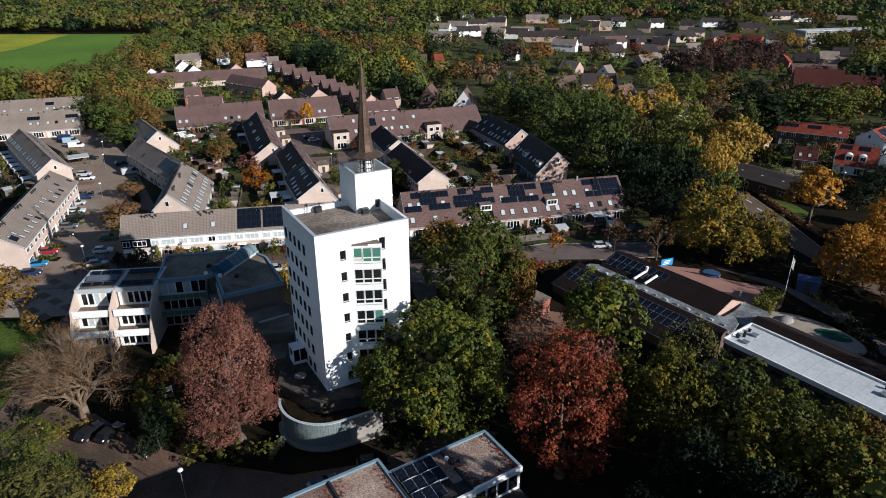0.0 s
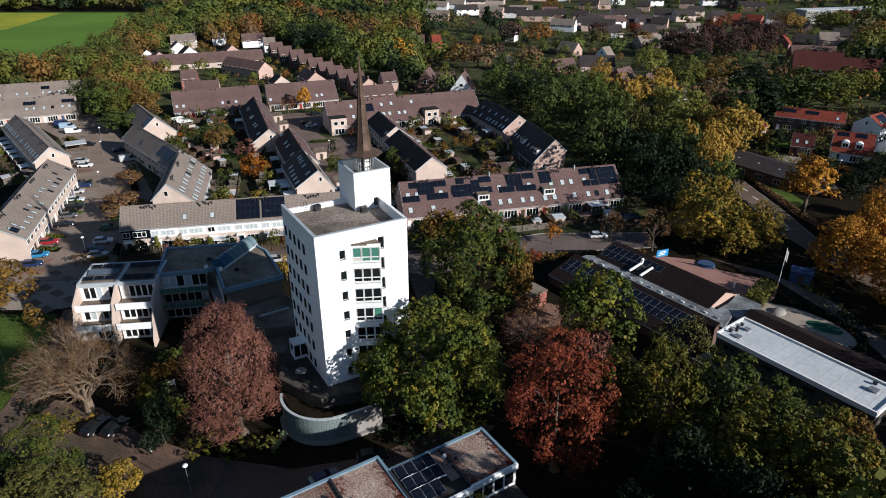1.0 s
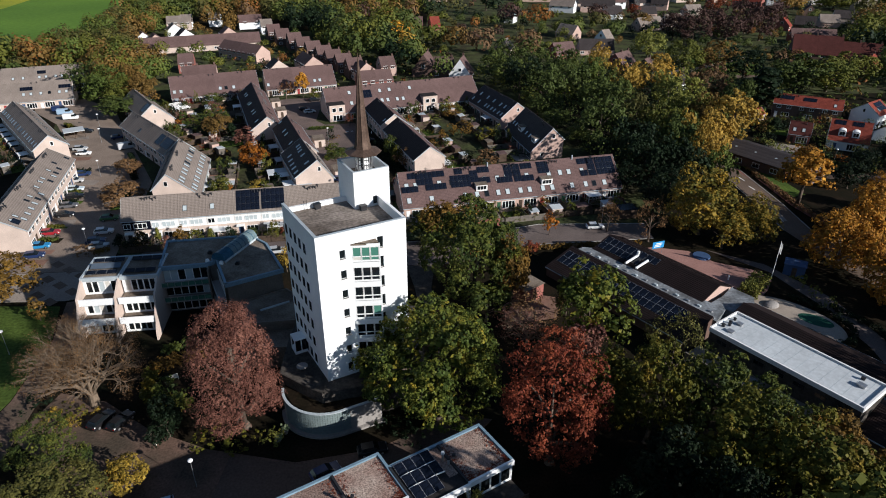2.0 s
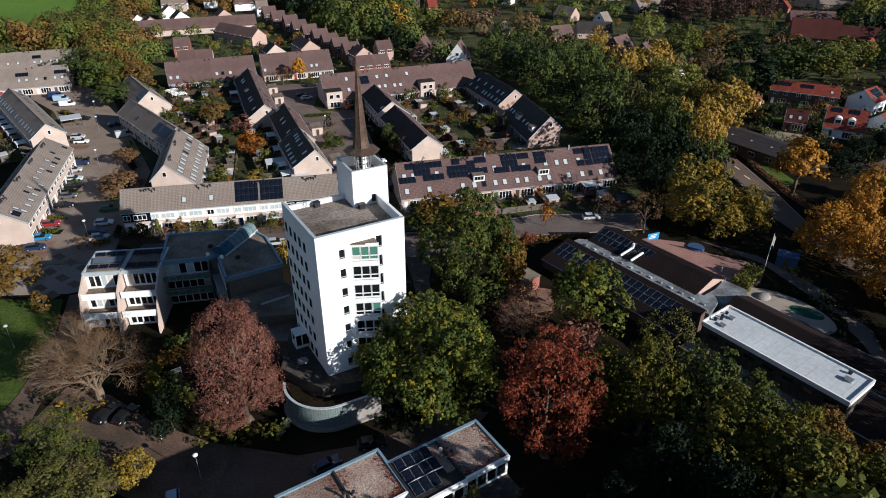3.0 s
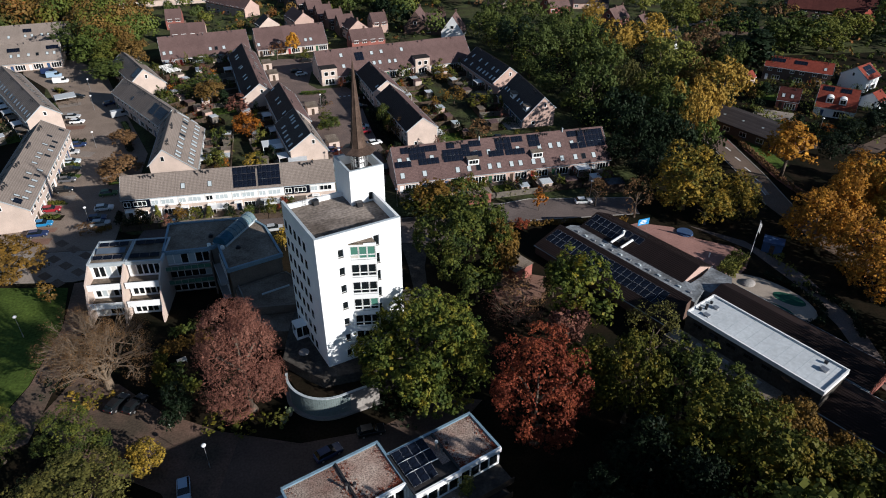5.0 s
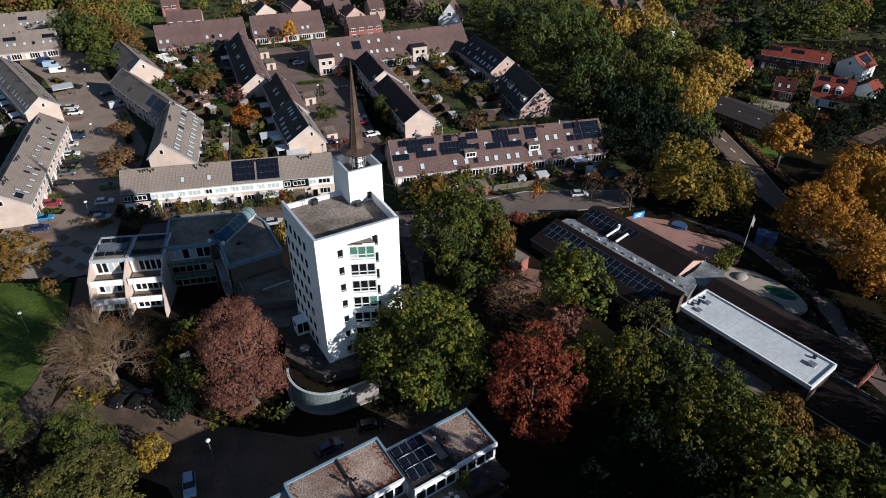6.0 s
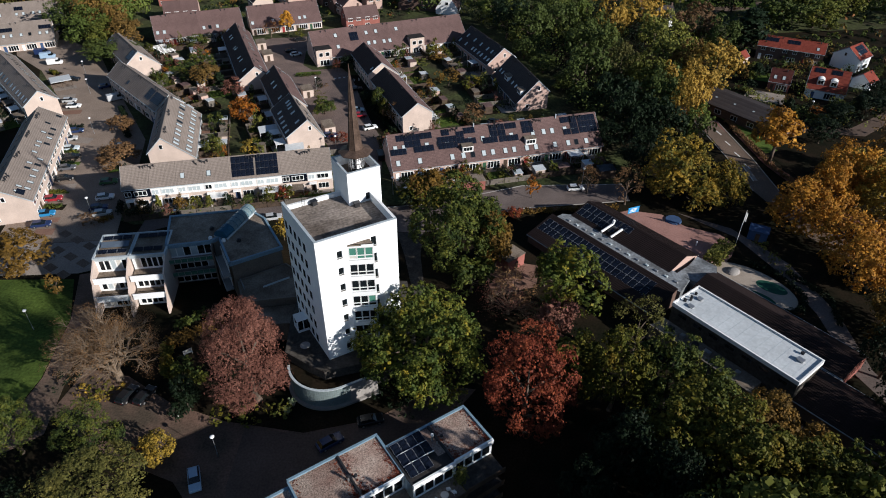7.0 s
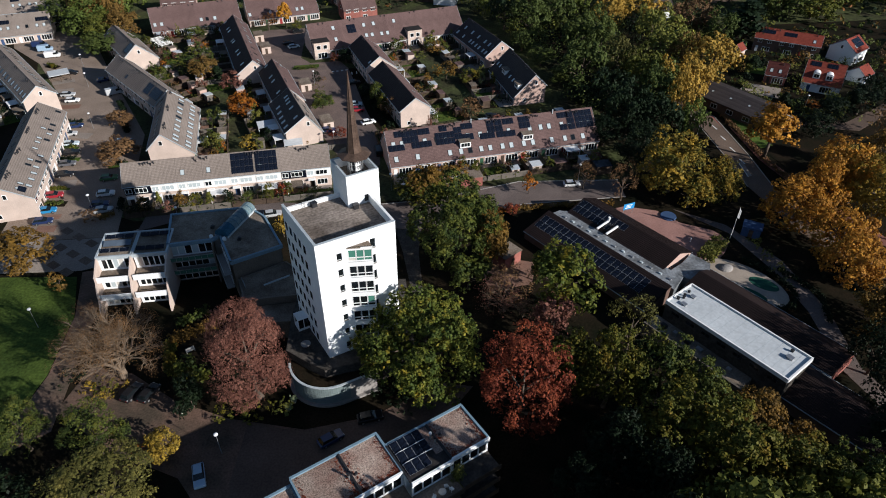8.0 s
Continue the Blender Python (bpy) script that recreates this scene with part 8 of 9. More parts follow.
car(-148.9, 252.3, 20, "silver", "car")
car(-153.1, 251.1, 70, "grey", "car")
car(-144.8, 259.4, 70, "black", "car")
car(-132.0, 227.2, 15, "white", "van")
car(-137.3, 233.3, 15, "blue", "van")
car(-141.2, 237.3, 15, "navy", "van")
car(-98.8, 195.8, 35, "silver", "van")
car(-48.0, 235.6, 30, "ice", "car")
car(-21.4, 186.4, 10, "ice", "car")
car(-20.4, 182.6, 10, "red", "car")
car(-16.6, 174.2, 25, "white", "car")
car(-39.2, 183.4, 10, "navy", "car")
car(-27.8, 169.2, 10, "navy", "car")
car(-50.6, 239.4, 25, "black", "car")
car(-49.0, 252.0, 20, "black", "car")
car(-23.2, 203.0, 15, "black", "car")
car(-36.2, 126.8, 15, "silver", "car")
car(-12.6, 156.4, 100, "black", "van")
car(37.4, 139.1, 5, "white", "car")
car(20.2, 177.7, 15, "black", "car")
car(-33.6, 188.1, 80, "black", "car")
car(-50.5, 73.4, 70, "black", "car")
car(-47.5, 73.2, 70, "black", "car")
car(-34.7, 57.0, -70, "blue", "car")
car(-15.5, 63.3, 35, "navy", "car")
car(-9.5, 67.4, 15, "black", "car")
car(73.8, 248.3, 30, "grey", "car")
car(-4.6, 138.3, 30, "white", "car")


# ---- red-roofed houses, bungalow ----
terrace("semi_detached_house", 124.0, 236.0, -28.8, 7.4, 3, 4.4, 4.4, 7.8, 5.0, 5.0, M["roof_red"], M["dark_brick"], "R", 0.1, 0.3, "dark brick house with an orange-red tiled roof", "red-roofed houses", 41)
VL_ = terrace("villa", 127.0, 203.0, -30.0, 11.5, 1, 7.0, 5.5, 8.0, 2.9, 4.0, M["roof_red"], M["white"], "R", 0.3, 0.0, "villa with a wide orange-red roof and white arched dormers", "", 42, arrays={0: [(1.0, 3, 0.14, 1), (6.0, 3, 0.14, 1)]})[0]
for u_ in (3.6, 7.4):
    # arched dormer: white cheeks, curved lead roof, window
    bm = bmesh.new()
    arch = [(1.05 * math.cos(math.pi * k / 10), 5.6 + 0.55 * math.sin(math.pi * k / 10)) for k in range(11)]
    ring = [(-1.05, 4.1)] + [(x, z) for x, z in reversed(arch)] + [(1.05, 4.1)]
    fr_ = [bm.verts.new((u_ + x, -5.35, z)) for x, z in ring]
    bk_ = [bm.verts.new((u_ + x, -2.4, z)) for x, z in ring]
    bm.faces.new(fr_)
    bm.faces.new(bk_[::-1])
    for k in range(len(ring)):
        bm.faces.new((fr_[k], bk_[k], bk_[(k + 1) % len(ring)], fr_[(k + 1) % len(ring)]))
    bmesh.ops.recalc_face_normals(bm, faces=bm.faces)
    dn_ = part("dormer", bm, M["white_paint"], VL_, "white arched dormer")
    add_window(dn_, Matrix.Translation((u_, -5.38, 5.0)), 1.6, 1.3, 1)
terrace("villa", 149.0, 221.0, 35.0, 9.0, 1, 5.0, 5.0, 8.0, 4.6, 4.6, M["roof_red"], M["white"], "R", 0.4, 0.8, "white rendered villa with a red tiled roof", "", 43)
terrace("garage_house", 115.5, 206.0, -28.0, 6.5, 1, 3.8, 3.8, 6.4, 3.0, 3.0, M["roof_oxblood"], M["red_brick"], "R", 0.9, 0.0, "small red brick coach house with roof windows", "", 44)
terrace("garage_house", 145.0, 203.0, 35.0, 6.0, 1, 3.2, 3.2, 5.2, 2.8, 2.8, M["roof_red"], M["white"], "R", 0.0, 0.0, "small white garage with a red pitched roof", "", 45)
terrace("garden_house", 113.5, 227.0, 40.0, 4.0, 1, 2.2, 2.2, 4.2, 2.2, 2.2, M["roof_red"], M["cream"], "R", 0.0, 0.0, "small timber garden house with orange roof", "", 46, chim=False)
bg = thing("bungalow", 91.5, 194.5, 0, -56.5, "long low brown bungalow with a dark flat-pitched roof", "house")
bm = bmesh.new()
box(bm, 0.2, 23.8, -8.6, -0.3, 0, 2.9)
part("wall", bm, M["dark_brick"], bg)
bm = bmesh.new()
extrude_x(bm, [(0, 4.2), (-9.2, 2.95), (-9.2, 3.15), (0, 4.4), (4.5, 3.4), (4.5, 3.2)], 0, 24)
part("roof", bm, M["roof_dark"], bg)
for k in range(4):
    add_window(bg, Matrix.Translation((3.5 + k * 5.6, -8.64, 1.5)), 2.2, 1.4, 1)
for k in range(3):
    fm_, pm_ = skylight_meshes(0.8, 0.9)
    s_ = put("skylight", fm_, bg, slope_pose(5 + k * 6.5, -4.4, 3.75, math.atan2(1.25, 9.2)))
    put("pane", pm_, s_)
shed(104.6, 170.0, -56.5, 4.4, 7.0, 3.0, M["pink"], M["trim"], "pink gabled outbuilding with white edge")
for x, y, a, l in ((111, 222, -30, 14), (132, 186, 35, 13), (118, 214, 60, 9), (100, 196, -50, 8), (140, 200, -40, 8)):
    h_ = thing("hedge", x, y, 0, a, "clipped green garden hedge between houses", "hedge")
    rng_ = np.random.default_rng(int(x))
    q_ = np.stack([rng_.uniform(0, l, 120), rng_.uniform(-0.5, 0.5, 120), rng_.uniform(0.3, 1.7, 120)], axis=1)
    v_, f_ = leaf_cloud(rng_, q_, np.full(120, 0.35), np.tile((0, 0, 1.0), (120, 1)), 16, 0.3)
    put("foliage", cloud_mesh("foliage", v_, f_, L["dark"]), h_)


sheet("lawn", [(112, 212), (123, 206), (127, 213), (116, 220)], 0.05, M["grass"], "lawns and drives round the red-roofed houses", category="grass")
sheet("driveway", [(103, 196), (108, 203), (118, 198), (114, 190)], 0.06, M["paving_grey"], "paved drive before the coach house", category="pavement")
sheet("driveway", [(106, 172), (128, 168), (150, 184), (150, 189), (127, 173.5), (107, 176)], 0.058, M["dark_asphalt"], "narrow lane beside the villas", category="road")

# ---- long hedges along the streets ----
def hedge(x0, y0, x1, y1, w, h, hue, label):
    l = math.hypot(x1 - x0, y1 - y0)
    t = thing("hedge", x0, y0, 0, math.degrees(math.atan2(y1 - y0, x1 - x0)), label, "hedge", "hedges")
    rng = np.random.default_rng(int(abs(x0 * 7 + y0)))
    n = int(l * (7 + 4.2 * w * h))
    q = np.stack([rng.uniform(0, l, n), rng.uniform(-w / 2, w / 2, n), rng.uniform(0.1, h - 0.25, n)], axis=1)
    v, f = leaf_cloud(rng, q, np.full(n, 0.4), np.tile((0, 0, 1.0), (n, 1)), 14, 0.32)
    put("foliage", cloud_mesh("foliage", v, f, L[hue]), t)


hedge(4, 124.5, 22, 128.0, 1.2, 1.3, "rust", "brown beech hedge along the street")
hedge(22, 128.4, 46, 130.0, 1.2, 1.3, "amber", "brown beech hedge along the street")
hedge(91.0, 178, 92.4, 151, 1.6, 0.9, "brown", "low brown hedge beside the road")
hedge(92.2, 150, 97.4, 131, 1.6, 0.9, "brown", "low brown hedge beside the road")
hedge(-47.6, 85.2, -38.7, 91.0, 2.2, 1.7, "amber", "broad olive and amber hedge round a garden bench")
hedge(-47.6, 85.0, -45.3, 77.8, 2.0, 1.6, "olive", "broad olive hedge round a garden bench")
hedge(-45.3, 77.8, -38.2, 77.1, 2.2, 1.6, "olive", "broad olive hedge round a garden bench")
hedge(-47.6, 89.5, -42.5, 93.7, 1.8, 1.6, "green", "trimmed green hedge before the apartments")
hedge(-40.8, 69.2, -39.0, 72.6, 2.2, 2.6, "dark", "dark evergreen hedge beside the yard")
gb = thing("garden_bench", -43.3, 83.2, 0, 35, "weathered pale timber garden bench", "bench")
for nm, b_ in (("seat", (-0.8, 0.8, -0.25, 0.25, 0.42, 0.48)), ("backrest", (-0.8, 0.8, 0.22, 0.28, 0.5, 0.95)), ("leg", (-0.75, -0.65, -0.22, 0.25, 0, 0.42)), ("leg", (0.65, 0.75, -0.22, 0.25, 0, 0.42))):
    bm = bmesh.new()
    box(bm, *b_)
    bmesh.ops.bevel(bm, geom=list(bm.edges), offset=0.012, segments=1, affect="EDGES")
    part(nm, bm, M["curtain"], gb)
hedge(75.5, 105, 80.5, 96, 1.0, 1.0, "dark", "curved dark hedge round the playground")
hedge(80.5, 96, 78.5, 88, 1.0, 1.0, "dark", "curved dark hedge round the playground")
hedge(60.2, 107.2, 66.0, 113.6, 3.4, 2.8, "lime", "broad yellow-green hedge in the school yard")
for x0, y0, x1, y1, h in ((105.2, 201.8, 107.6, 197.4, 1.8), (112.2, 211.0, 117.5, 223.0, 2.4), (124.8, 175.2, 137.1, 190.0, 2.6), (110.0, 221.5, 116.0, 219.0, 2.0), (117.0, 181.5, 123.2, 174.9, 1.6), (113.8, 191.1, 115.3, 183.5, 1.8)):
    hedge(x0, y0, x1, y1, 1.6, h, "green", "tall clipped hedge between the villas")
for k in range(7):
    a0, a1 = 1.9 - k * 0.42, 1.48 - k * 0.42
    p0, p1 = [(66.6 + 10.6 * math.cos(a) * 0.669 + 6.8 * math.sin(a) * 0.743, 101.0 - 10.6 * math.cos(a) * 0.743 + 6.8 * math.sin(a) * 0.669) for a in (a0, a1)]
    hedge(*p0, *p1, 1.1, 1.1, "dark", "low dark hedge round the playground")
for x0, y0, x1, y1, h, hue in ((-100.6, 160.2, -96.0, 160.2, 0.9, "green"), (-98.4, 154.0, -93.5, 154.2, 0.9, "dark"), (-93.8, 139.0, -89.5, 139.4, 0.7, "olive"), (-91.7, 132.6, -88.0, 132.6, 0.7, "green"), (-79.5, 151.5, -83.0, 150.2, 1.2, "dark"), (-76.5, 126.0, -73.5, 127.5, 1.0, "amber"),
                             (-84.5, 168.0, -88.5, 176.0, 1.5, "dark"), (-81.5, 156.0, -83.6, 160.0, 1.4, "green"), (-90.5, 182.0, -94.5, 188.5, 1.4, "dark"), (-126.5, 216.5, -130.0, 219.5, 1.2, "olive"), (-104.5, 175.5, -100.5, 176.2, 0.9, "dark"), (-72.6, 128.8, -74.2, 134.0, 1.1, "dark")):
    hedge(x0, y0, x1, y1, 1.3, h, hue, "low hedge bed between the parking bays")
hedge(-44.2, 214.8, -37.2, 216.6, 1.4, 1.0, "green", "low green hedge beside the parking court")
hedge(-19.6, 196.0, -9.4, 171.0, 2.2, 1.5, "dark", "dark shrubbery along the terrace")
hedge(-66, 118, -52, 121, 1.2, 1.2, "dark", "dark hedge behind the apartments")


# ---- bare and thinning trees ----
def branches(bm, rng, p, d, length, r, depth, tips):
    q = p + d * length
    m = p.lerp(q, 0.5) + Vector((rng.uniform(-1, 1), rng.uniform(-1, 1), rng.uniform(-0.4, 1))) * length * 0.08
    sides = 6 if r > 0.08 else 4 if r > 0.04 else 3
    r = max(r, 0.027)
    if r > 0.045:
        tube(bm, p, m, r, r * 0.82, sides)
        tube(bm, m, q, r * 0.82, r * 0.62, sides)
    else:
        tube(bm, p, q, r, r * 0.62, sides)
    if depth == 0:
        tips.append(q)
        return
    for k in range(3 if depth > 1 else 4):
        e = (d + Vector((rng.gauss(0, 0.55), rng.gauss(0, 0.55), rng.gauss(0.12, 0.35)))).normalized()
        branches(bm, rng, p.lerp(q, (0.9, 0.55, 1.0, 0.75)[k]), e, length * rng.uniform(0.68, 0.9), r * 0.6, depth - 1, tips)


def bare_tree(x, y, h, seed, hue, label, per, leaf, depth=5, bark="bark_pale", clump=1.0, lift=(0.35, 1.2), reach=0.24, slim=1.0):
    rng = random.Random(seed)
    t = thing("tree", x, y, 0, 0, label, "tree")
    bm = bmesh.new()
    tips = []
    tube(bm, (0, 0, -0.2), (0, 0, h * 0.12), h * 0.045, h * 0.035, 10)
    for k in range(6):
        a = k * math.tau / 6 + rng.uniform(-0.3, 0.3)
        el = rng.uniform(*lift)
        d = Vector((math.cos(a) * math.cos(el), math.sin(a) * math.cos(el), math.sin(el)))
        branches(bm, rng, Vector((0, 0, h * rng.uniform(0.08, 0.14))), d, h * reach, h * 0.018 * slim, depth, tips)
    part("trunk", bm, M[bark], t)
    g = np.random.default_rng(seed)
    q = np.array([tuple(p) for p in tips])
    q = q[q[:, 2] > 1.0]
    o = q - np.array((0, 0, h * 0.4))
    o /= np.linalg.norm(o, axis=1)[:, None] + 1e-6
    v, f = leaf_cloud(g, q, np.full(len(q), clump), o, per, leaf)
    v[:, 2] = np.maximum(v[:, 2], 0.3)
    put("crown", cloud_mesh("crown", v, f, L[hue]), t)
    return t


bare_tree(-53.3, 77.4, 18.2, 64, "brown", "nearly bare tree with pale spreading branches and brown twigs", 10, 0.13, 5, clump=0.55, lift=(0.62, 1.4), reach=0.2, slim=1.05)
bare_tree(15.5, 93.0, 8.0, 9, "copper", "small bare tree with grey-pink branches", 3, 0.2, 4)


# ---- lamps, flag, signs ----
def street_lamp(x, y, h=4.9):
    t = thing("street_lamp", x, y, 0, 0, "slim grey street lamp with a pale round head", "lamp", "street lamps")

    def pole():
        bm = bmesh.new()
        tube(bm, (0, 0, 0), (0, 0, 1.0), 0.09, 0.08, 8)
        tube(bm, (0, 0, 1.0), (0, 0, 1.0 + 3.7), 0.055, 0.045, 8)
        return mesh_of("pole", bm, M["alu"])

    def head():
        bm = bmesh.new()
        bmesh.ops.create_uvsphere(bm, u_segments=14, v_segments=8, radius=0.36, matrix=Matrix.Diagonal((1, 1, 0.62, 1)))
        return mesh_of("lamp_head", bm, M["white_paint"], True)
    put("pole", cached("lamp_pole", pole), t)
    put("lamp_head", cached("lamp_head", head), t, Matrix.Translation((0, 0, 4.85)))


for x, y in ((-32.4, 61.3), (-109.0, 201.0), (-79.0, 129.0), (-96.0, 172.0), (-74.0, 90.0), (39.5, 141.5), (-8.5, 137.5), (-25.0, 160.0), (-36.0, 202.0), (-117.0, 217.0), (78.5, 165.0), (99.0, 131.0), (118.0, 182.0), (-57.0, 123.5)):
    street_lamp(x, y)
fl = thing("flagpole", 69.5, 116.0, 0, 20, "white flagpole with a limp pale flag", "flagpole")
bm = bmesh.new()
tube(bm, (0, 0, 0), (0, 0, 8.6), 0.06, 0.035, 8)
part("pole", bm, M["white_paint"], fl)
bm = bmesh.new()
cols = []
for k in range(7):
    cols.append([bm.verts.new((0.05 + k * 0.13, 0.09 * math.sin(k * 1.3), 8.3 - k * 0.18 - j * 0.55)) for j in range(5)])
for a, b in zip(cols, cols[1:]):
    for j in range(4):
        bm.faces.new((a[j], b[j], b[j + 1], a[j + 1]))
bmesh.ops.solidify(bm, geom=bm.faces[:], thickness=0.012)
part("flag", bm, M["white_paint"], fl)
sg = thing("sign_board", 48.4, 126.0, 0, 20, "blue sign board with pale bars on two posts", "sign")
bm = bmesh.new()
box(bm, -1.5, 1.5, -0.04, 0.04, 1.6, 3.2)
part("board", bm, mat("sign_blue", (0.03, 0.25, 0.55), 0.4, 0.05), sg)
for k in range(3):
    bm = bmesh.new()
    box(bm, -1.1 + k * 0.2, 0.6 + k * 0.15, -0.05, -0.041, 1.95 + k * 0.36, 2.13 + k * 0.36)
    part("sign_bar", bm, M["white_paint"], sg)
for x in (-1.3, 1.3):
    bm = bmesh.new()
    tube(bm, (x, 0.08, 0), (x, 0.08, 3.2), 0.05, 0.05, 8)
    part("post", bm, M["alu"], sg)
bench = thing("climbing_frame", 64.6, 105.4, 0, 30, "low round play mound in the sand", "play equipment")
bm = bmesh.new()
bmesh.ops.create_uvsphere(bm, u_segments=16, v_segments=8, radius=1.3, matrix=Matrix.Diagonal((1.3, 1, 0.6, 1)))
part("mound", bm, M["grey_wall"], bench)
sl = thing("litter_bin", 60.0, 115.0, 0, 0, "small white post in the school yard", "bollard")
bm = bmesh.new()
tube(bm, (0, 0, 0), (0, 0, 1.1), 0.16, 0.14, 10)
part("post", bm, M["white_paint"], sl)
for k in range(5):
    b_ = thing("bollard", -24.5 + k * 1.6, 210.8 + k * 0.5, 0, 0, "short white traffic bollard", "bollard", "bollards")
    bm = bmesh.new()
    tube(bm, (0, 0, 0), (0, 0, 0.9), 0.12, 0.12, 8)
    part("post", bm, M["white_paint"], b_)
for x, y in ((-40.7, 68.8),):
    b_ = thing("bollard", x, y, 0, 0, "low pale garden bollard lamp", "bollard")
    bm = bmesh.new()
    tube(bm, (0, 0, 0), (0, 0, 0.6), 0.14, 0.14, 10)
    part("post", bm, M["white_paint"], b_)


# ---- woods beyond ----
def inside(x, y, poly):
    c = False
    for i in range(len(poly)):
        (x0, y0), (x1, y1) = poly[i], poly[i - 1]
        if (y0 > y) != (y1 > y) and x < (x1 - x0) * (y - y0) / (y1 - y0) + x0:
            c = not c
    return c


HOUSES = [(o.location.x, o.location.y) for o in bpy.data.objects if o.get("category") == "house"]
GRID = {}
for hx, hy in HOUSES:
    GRID.setdefault((int(hx // 15), int(hy // 15)), []).append((hx, hy))


def house_near(x, y, r):
    i, j = int(x // 15), int(y // 15)
    return any((x - a) ** 2 + (y - b) ** 2 < r * r for di in (-1, 0, 1) for dj in (-1, 0, 1) for a, b in GRID.get((i + di, j + dj), ()))


BELT = [(-188, 319), (-191, 350), (-193, 387), (-203, 444), (-207, 492), (-187, 474), (-169, 401), (-156, 353), (-128, 296), (-119, 284), (-117, 258), (-126, 240), (-141, 258), (-166, 296)]
OPEN_LAND = [
    BELT,
    [(8, 160), (8, 345), (70, 335), (190, 300), (200, 240), (90, 150)],
    [(-460, 600), (-257, 600), (-210, 499), (-205, 449), (-195, 391), (-193, 353), (-190, 320), (-206, 275), (-270, 330), (-460, 480)],
    [(-205, 225), (-190, 268), (-140, 295), (-112, 265), (-40, 300), (20, 275), (30, 250), (22, 205), (-60, 200)],
    [(118, 298), (152, 294), (162, 332), (140, 354), (120, 330)],
    [(95, 170), (150, 180), (165, 232), (118, 246), (90, 210)],
    [(148, 246), (232, 262), (232, 277), (148, 256)],
]


def crowns(name, label, spots, quads, leaf, seed):
    """Many tree crowns as one stuff object a colour: a lumpy dome of leaf sprays each. spots: (x, y, height, radius, hue)."""
    rng = np.random.default_rng(seed)
    sets = {}
    k = np.arange(quads) + 0.5
    zz = 1 - 1.45 * k / quads
    th = k * 2.39996
    ring = np.sqrt(np.clip(1 - zz * zz, 0, 1))
    for x, y, hh, rr, hue in spots:
        turn = th + rng.uniform(0, 6.3)
        d = np.stack([ring * np.cos(turn), ring * np.sin(turn), zz], axis=1) + rng.normal(size=(quads, 3)) * 0.12
        d /= np.linalg.norm(d, axis=1)[:, None]
        nb = int(rng.integers(12, 22))
        bd = rng.normal(size=(nb, 3))
        bd[:, 2] = np.abs(bd[:, 2]) * 1.1 - 0.25
        bd /= np.linalg.norm(bd, axis=1)[:, None]
        dots = d @ bd.T + rng.uniform(-0.05, 0.05, nb)
        own = np.argmax(dots, axis=1)
        swell = np.clip(1.06 - (1 - dots[np.arange(quads), own]) * 2.1, 0.5, 1.1) * rng.uniform(0.82, 1.1, quads)
        p = d * swell[:, None]
        nrm = (p - bd[own] * 0.62) * 1.5 + d * 0.35 + rng.normal(size=d.shape) * 0.11
        nrm /= np.linalg.norm(nrm, axis=1)[:, None]
        pos = p * np.array((rr, rr, hh * 0.5)) + np.array((x, y, hh * 0.5))
        bag = sets.setdefault(hue, ([], [], []))
        bag[0].append(pos)
        bag[1].append(nrm)
        bag[2].append(np.full(quads, min(max(rr / 6.0, 0.3), 1.15)))
    for hue, (pos, nrm, size) in sets.items():
        pos, nrm, size = np.concatenate(pos), np.concatenate(nrm), np.concatenate(size)
        a = np.cross(nrm, rng.normal(size=nrm.shape))
        a /= np.linalg.norm(a, axis=1)[:, None] + 1e-9
        b = np.cross(nrm, a)
        s = leaf * (size * rng.uniform(0.6, 1.3, len(pos)))[:, None] * 0.5
        w = rng.uniform(0.65, 1.0, len(pos))[:, None]
        v = np.stack([pos - a * s, pos - b * s * w, pos + a * s, pos + b * s * w], axis=1).reshape(-1, 3)
        v[:, 2] = np.maximum(v[:, 2], 0.0)
        tagged(new(name, cloud_mesh(name, v, np.arange(len(v)).reshape(-1, 4), FAR[hue])), "%s with %s crowns" % (label, HUES[hue]), "woods", kind="stuff")


def woods(name, label, y0, y1, step, quads, leaf, seed, hues, village):
    rng = random.Random(seed)
    names = [h for h, _ in hues]
    edge = np.cumsum([w for _, w in hues]) / sum(w for _, w in hues)
    spots = []
    for j in range(int((y1 - y0) / step)):
        for i in range(int(-0.86 * y1 / step), int(0.9 * y1 / step)):
            x, y = (i + rng.uniform(0.05, 0.95)) * step, y0 + (j + rng.uniform(0.05, 0.95)) * step
            if abs(x) > 0.74 * y + 25 or any(inside(x, y, p) for p in OPEN_LAND) or house_near(x, y, 7.5):
                continue
            town = x > -10 and 300 < y < 745 and x < 0.62 * y
            close = -172 < x < -84 + (387 - y) * 0.637 and 262 < y < 410 and x > -0.42 * y - 4
            if town and rng.random() > village or close and rng.random() > 0.45:
                continue
            hh = rng.uniform(9, 19) * (0.42 if close else 0.42 if town else 1.0)
            town = town or close
            rr = (step * rng.uniform(0.42, 0.66)) if not town else hh * rng.uniform(0.36, 0.52)
            patch = noise.noise(Vector((x * 0.02, y * 0.02, 3.0))) * 1.3
            k = min(int(np.searchsorted(edge, min(max(rng.random() * 0.22 + (patch + 0.5) * 0.78, 0), 0.999))), len(names) - 1)
            spots.append((x, y, hh, rr, names[k]))
    crowns(name, label, spots, quads, leaf, seed)


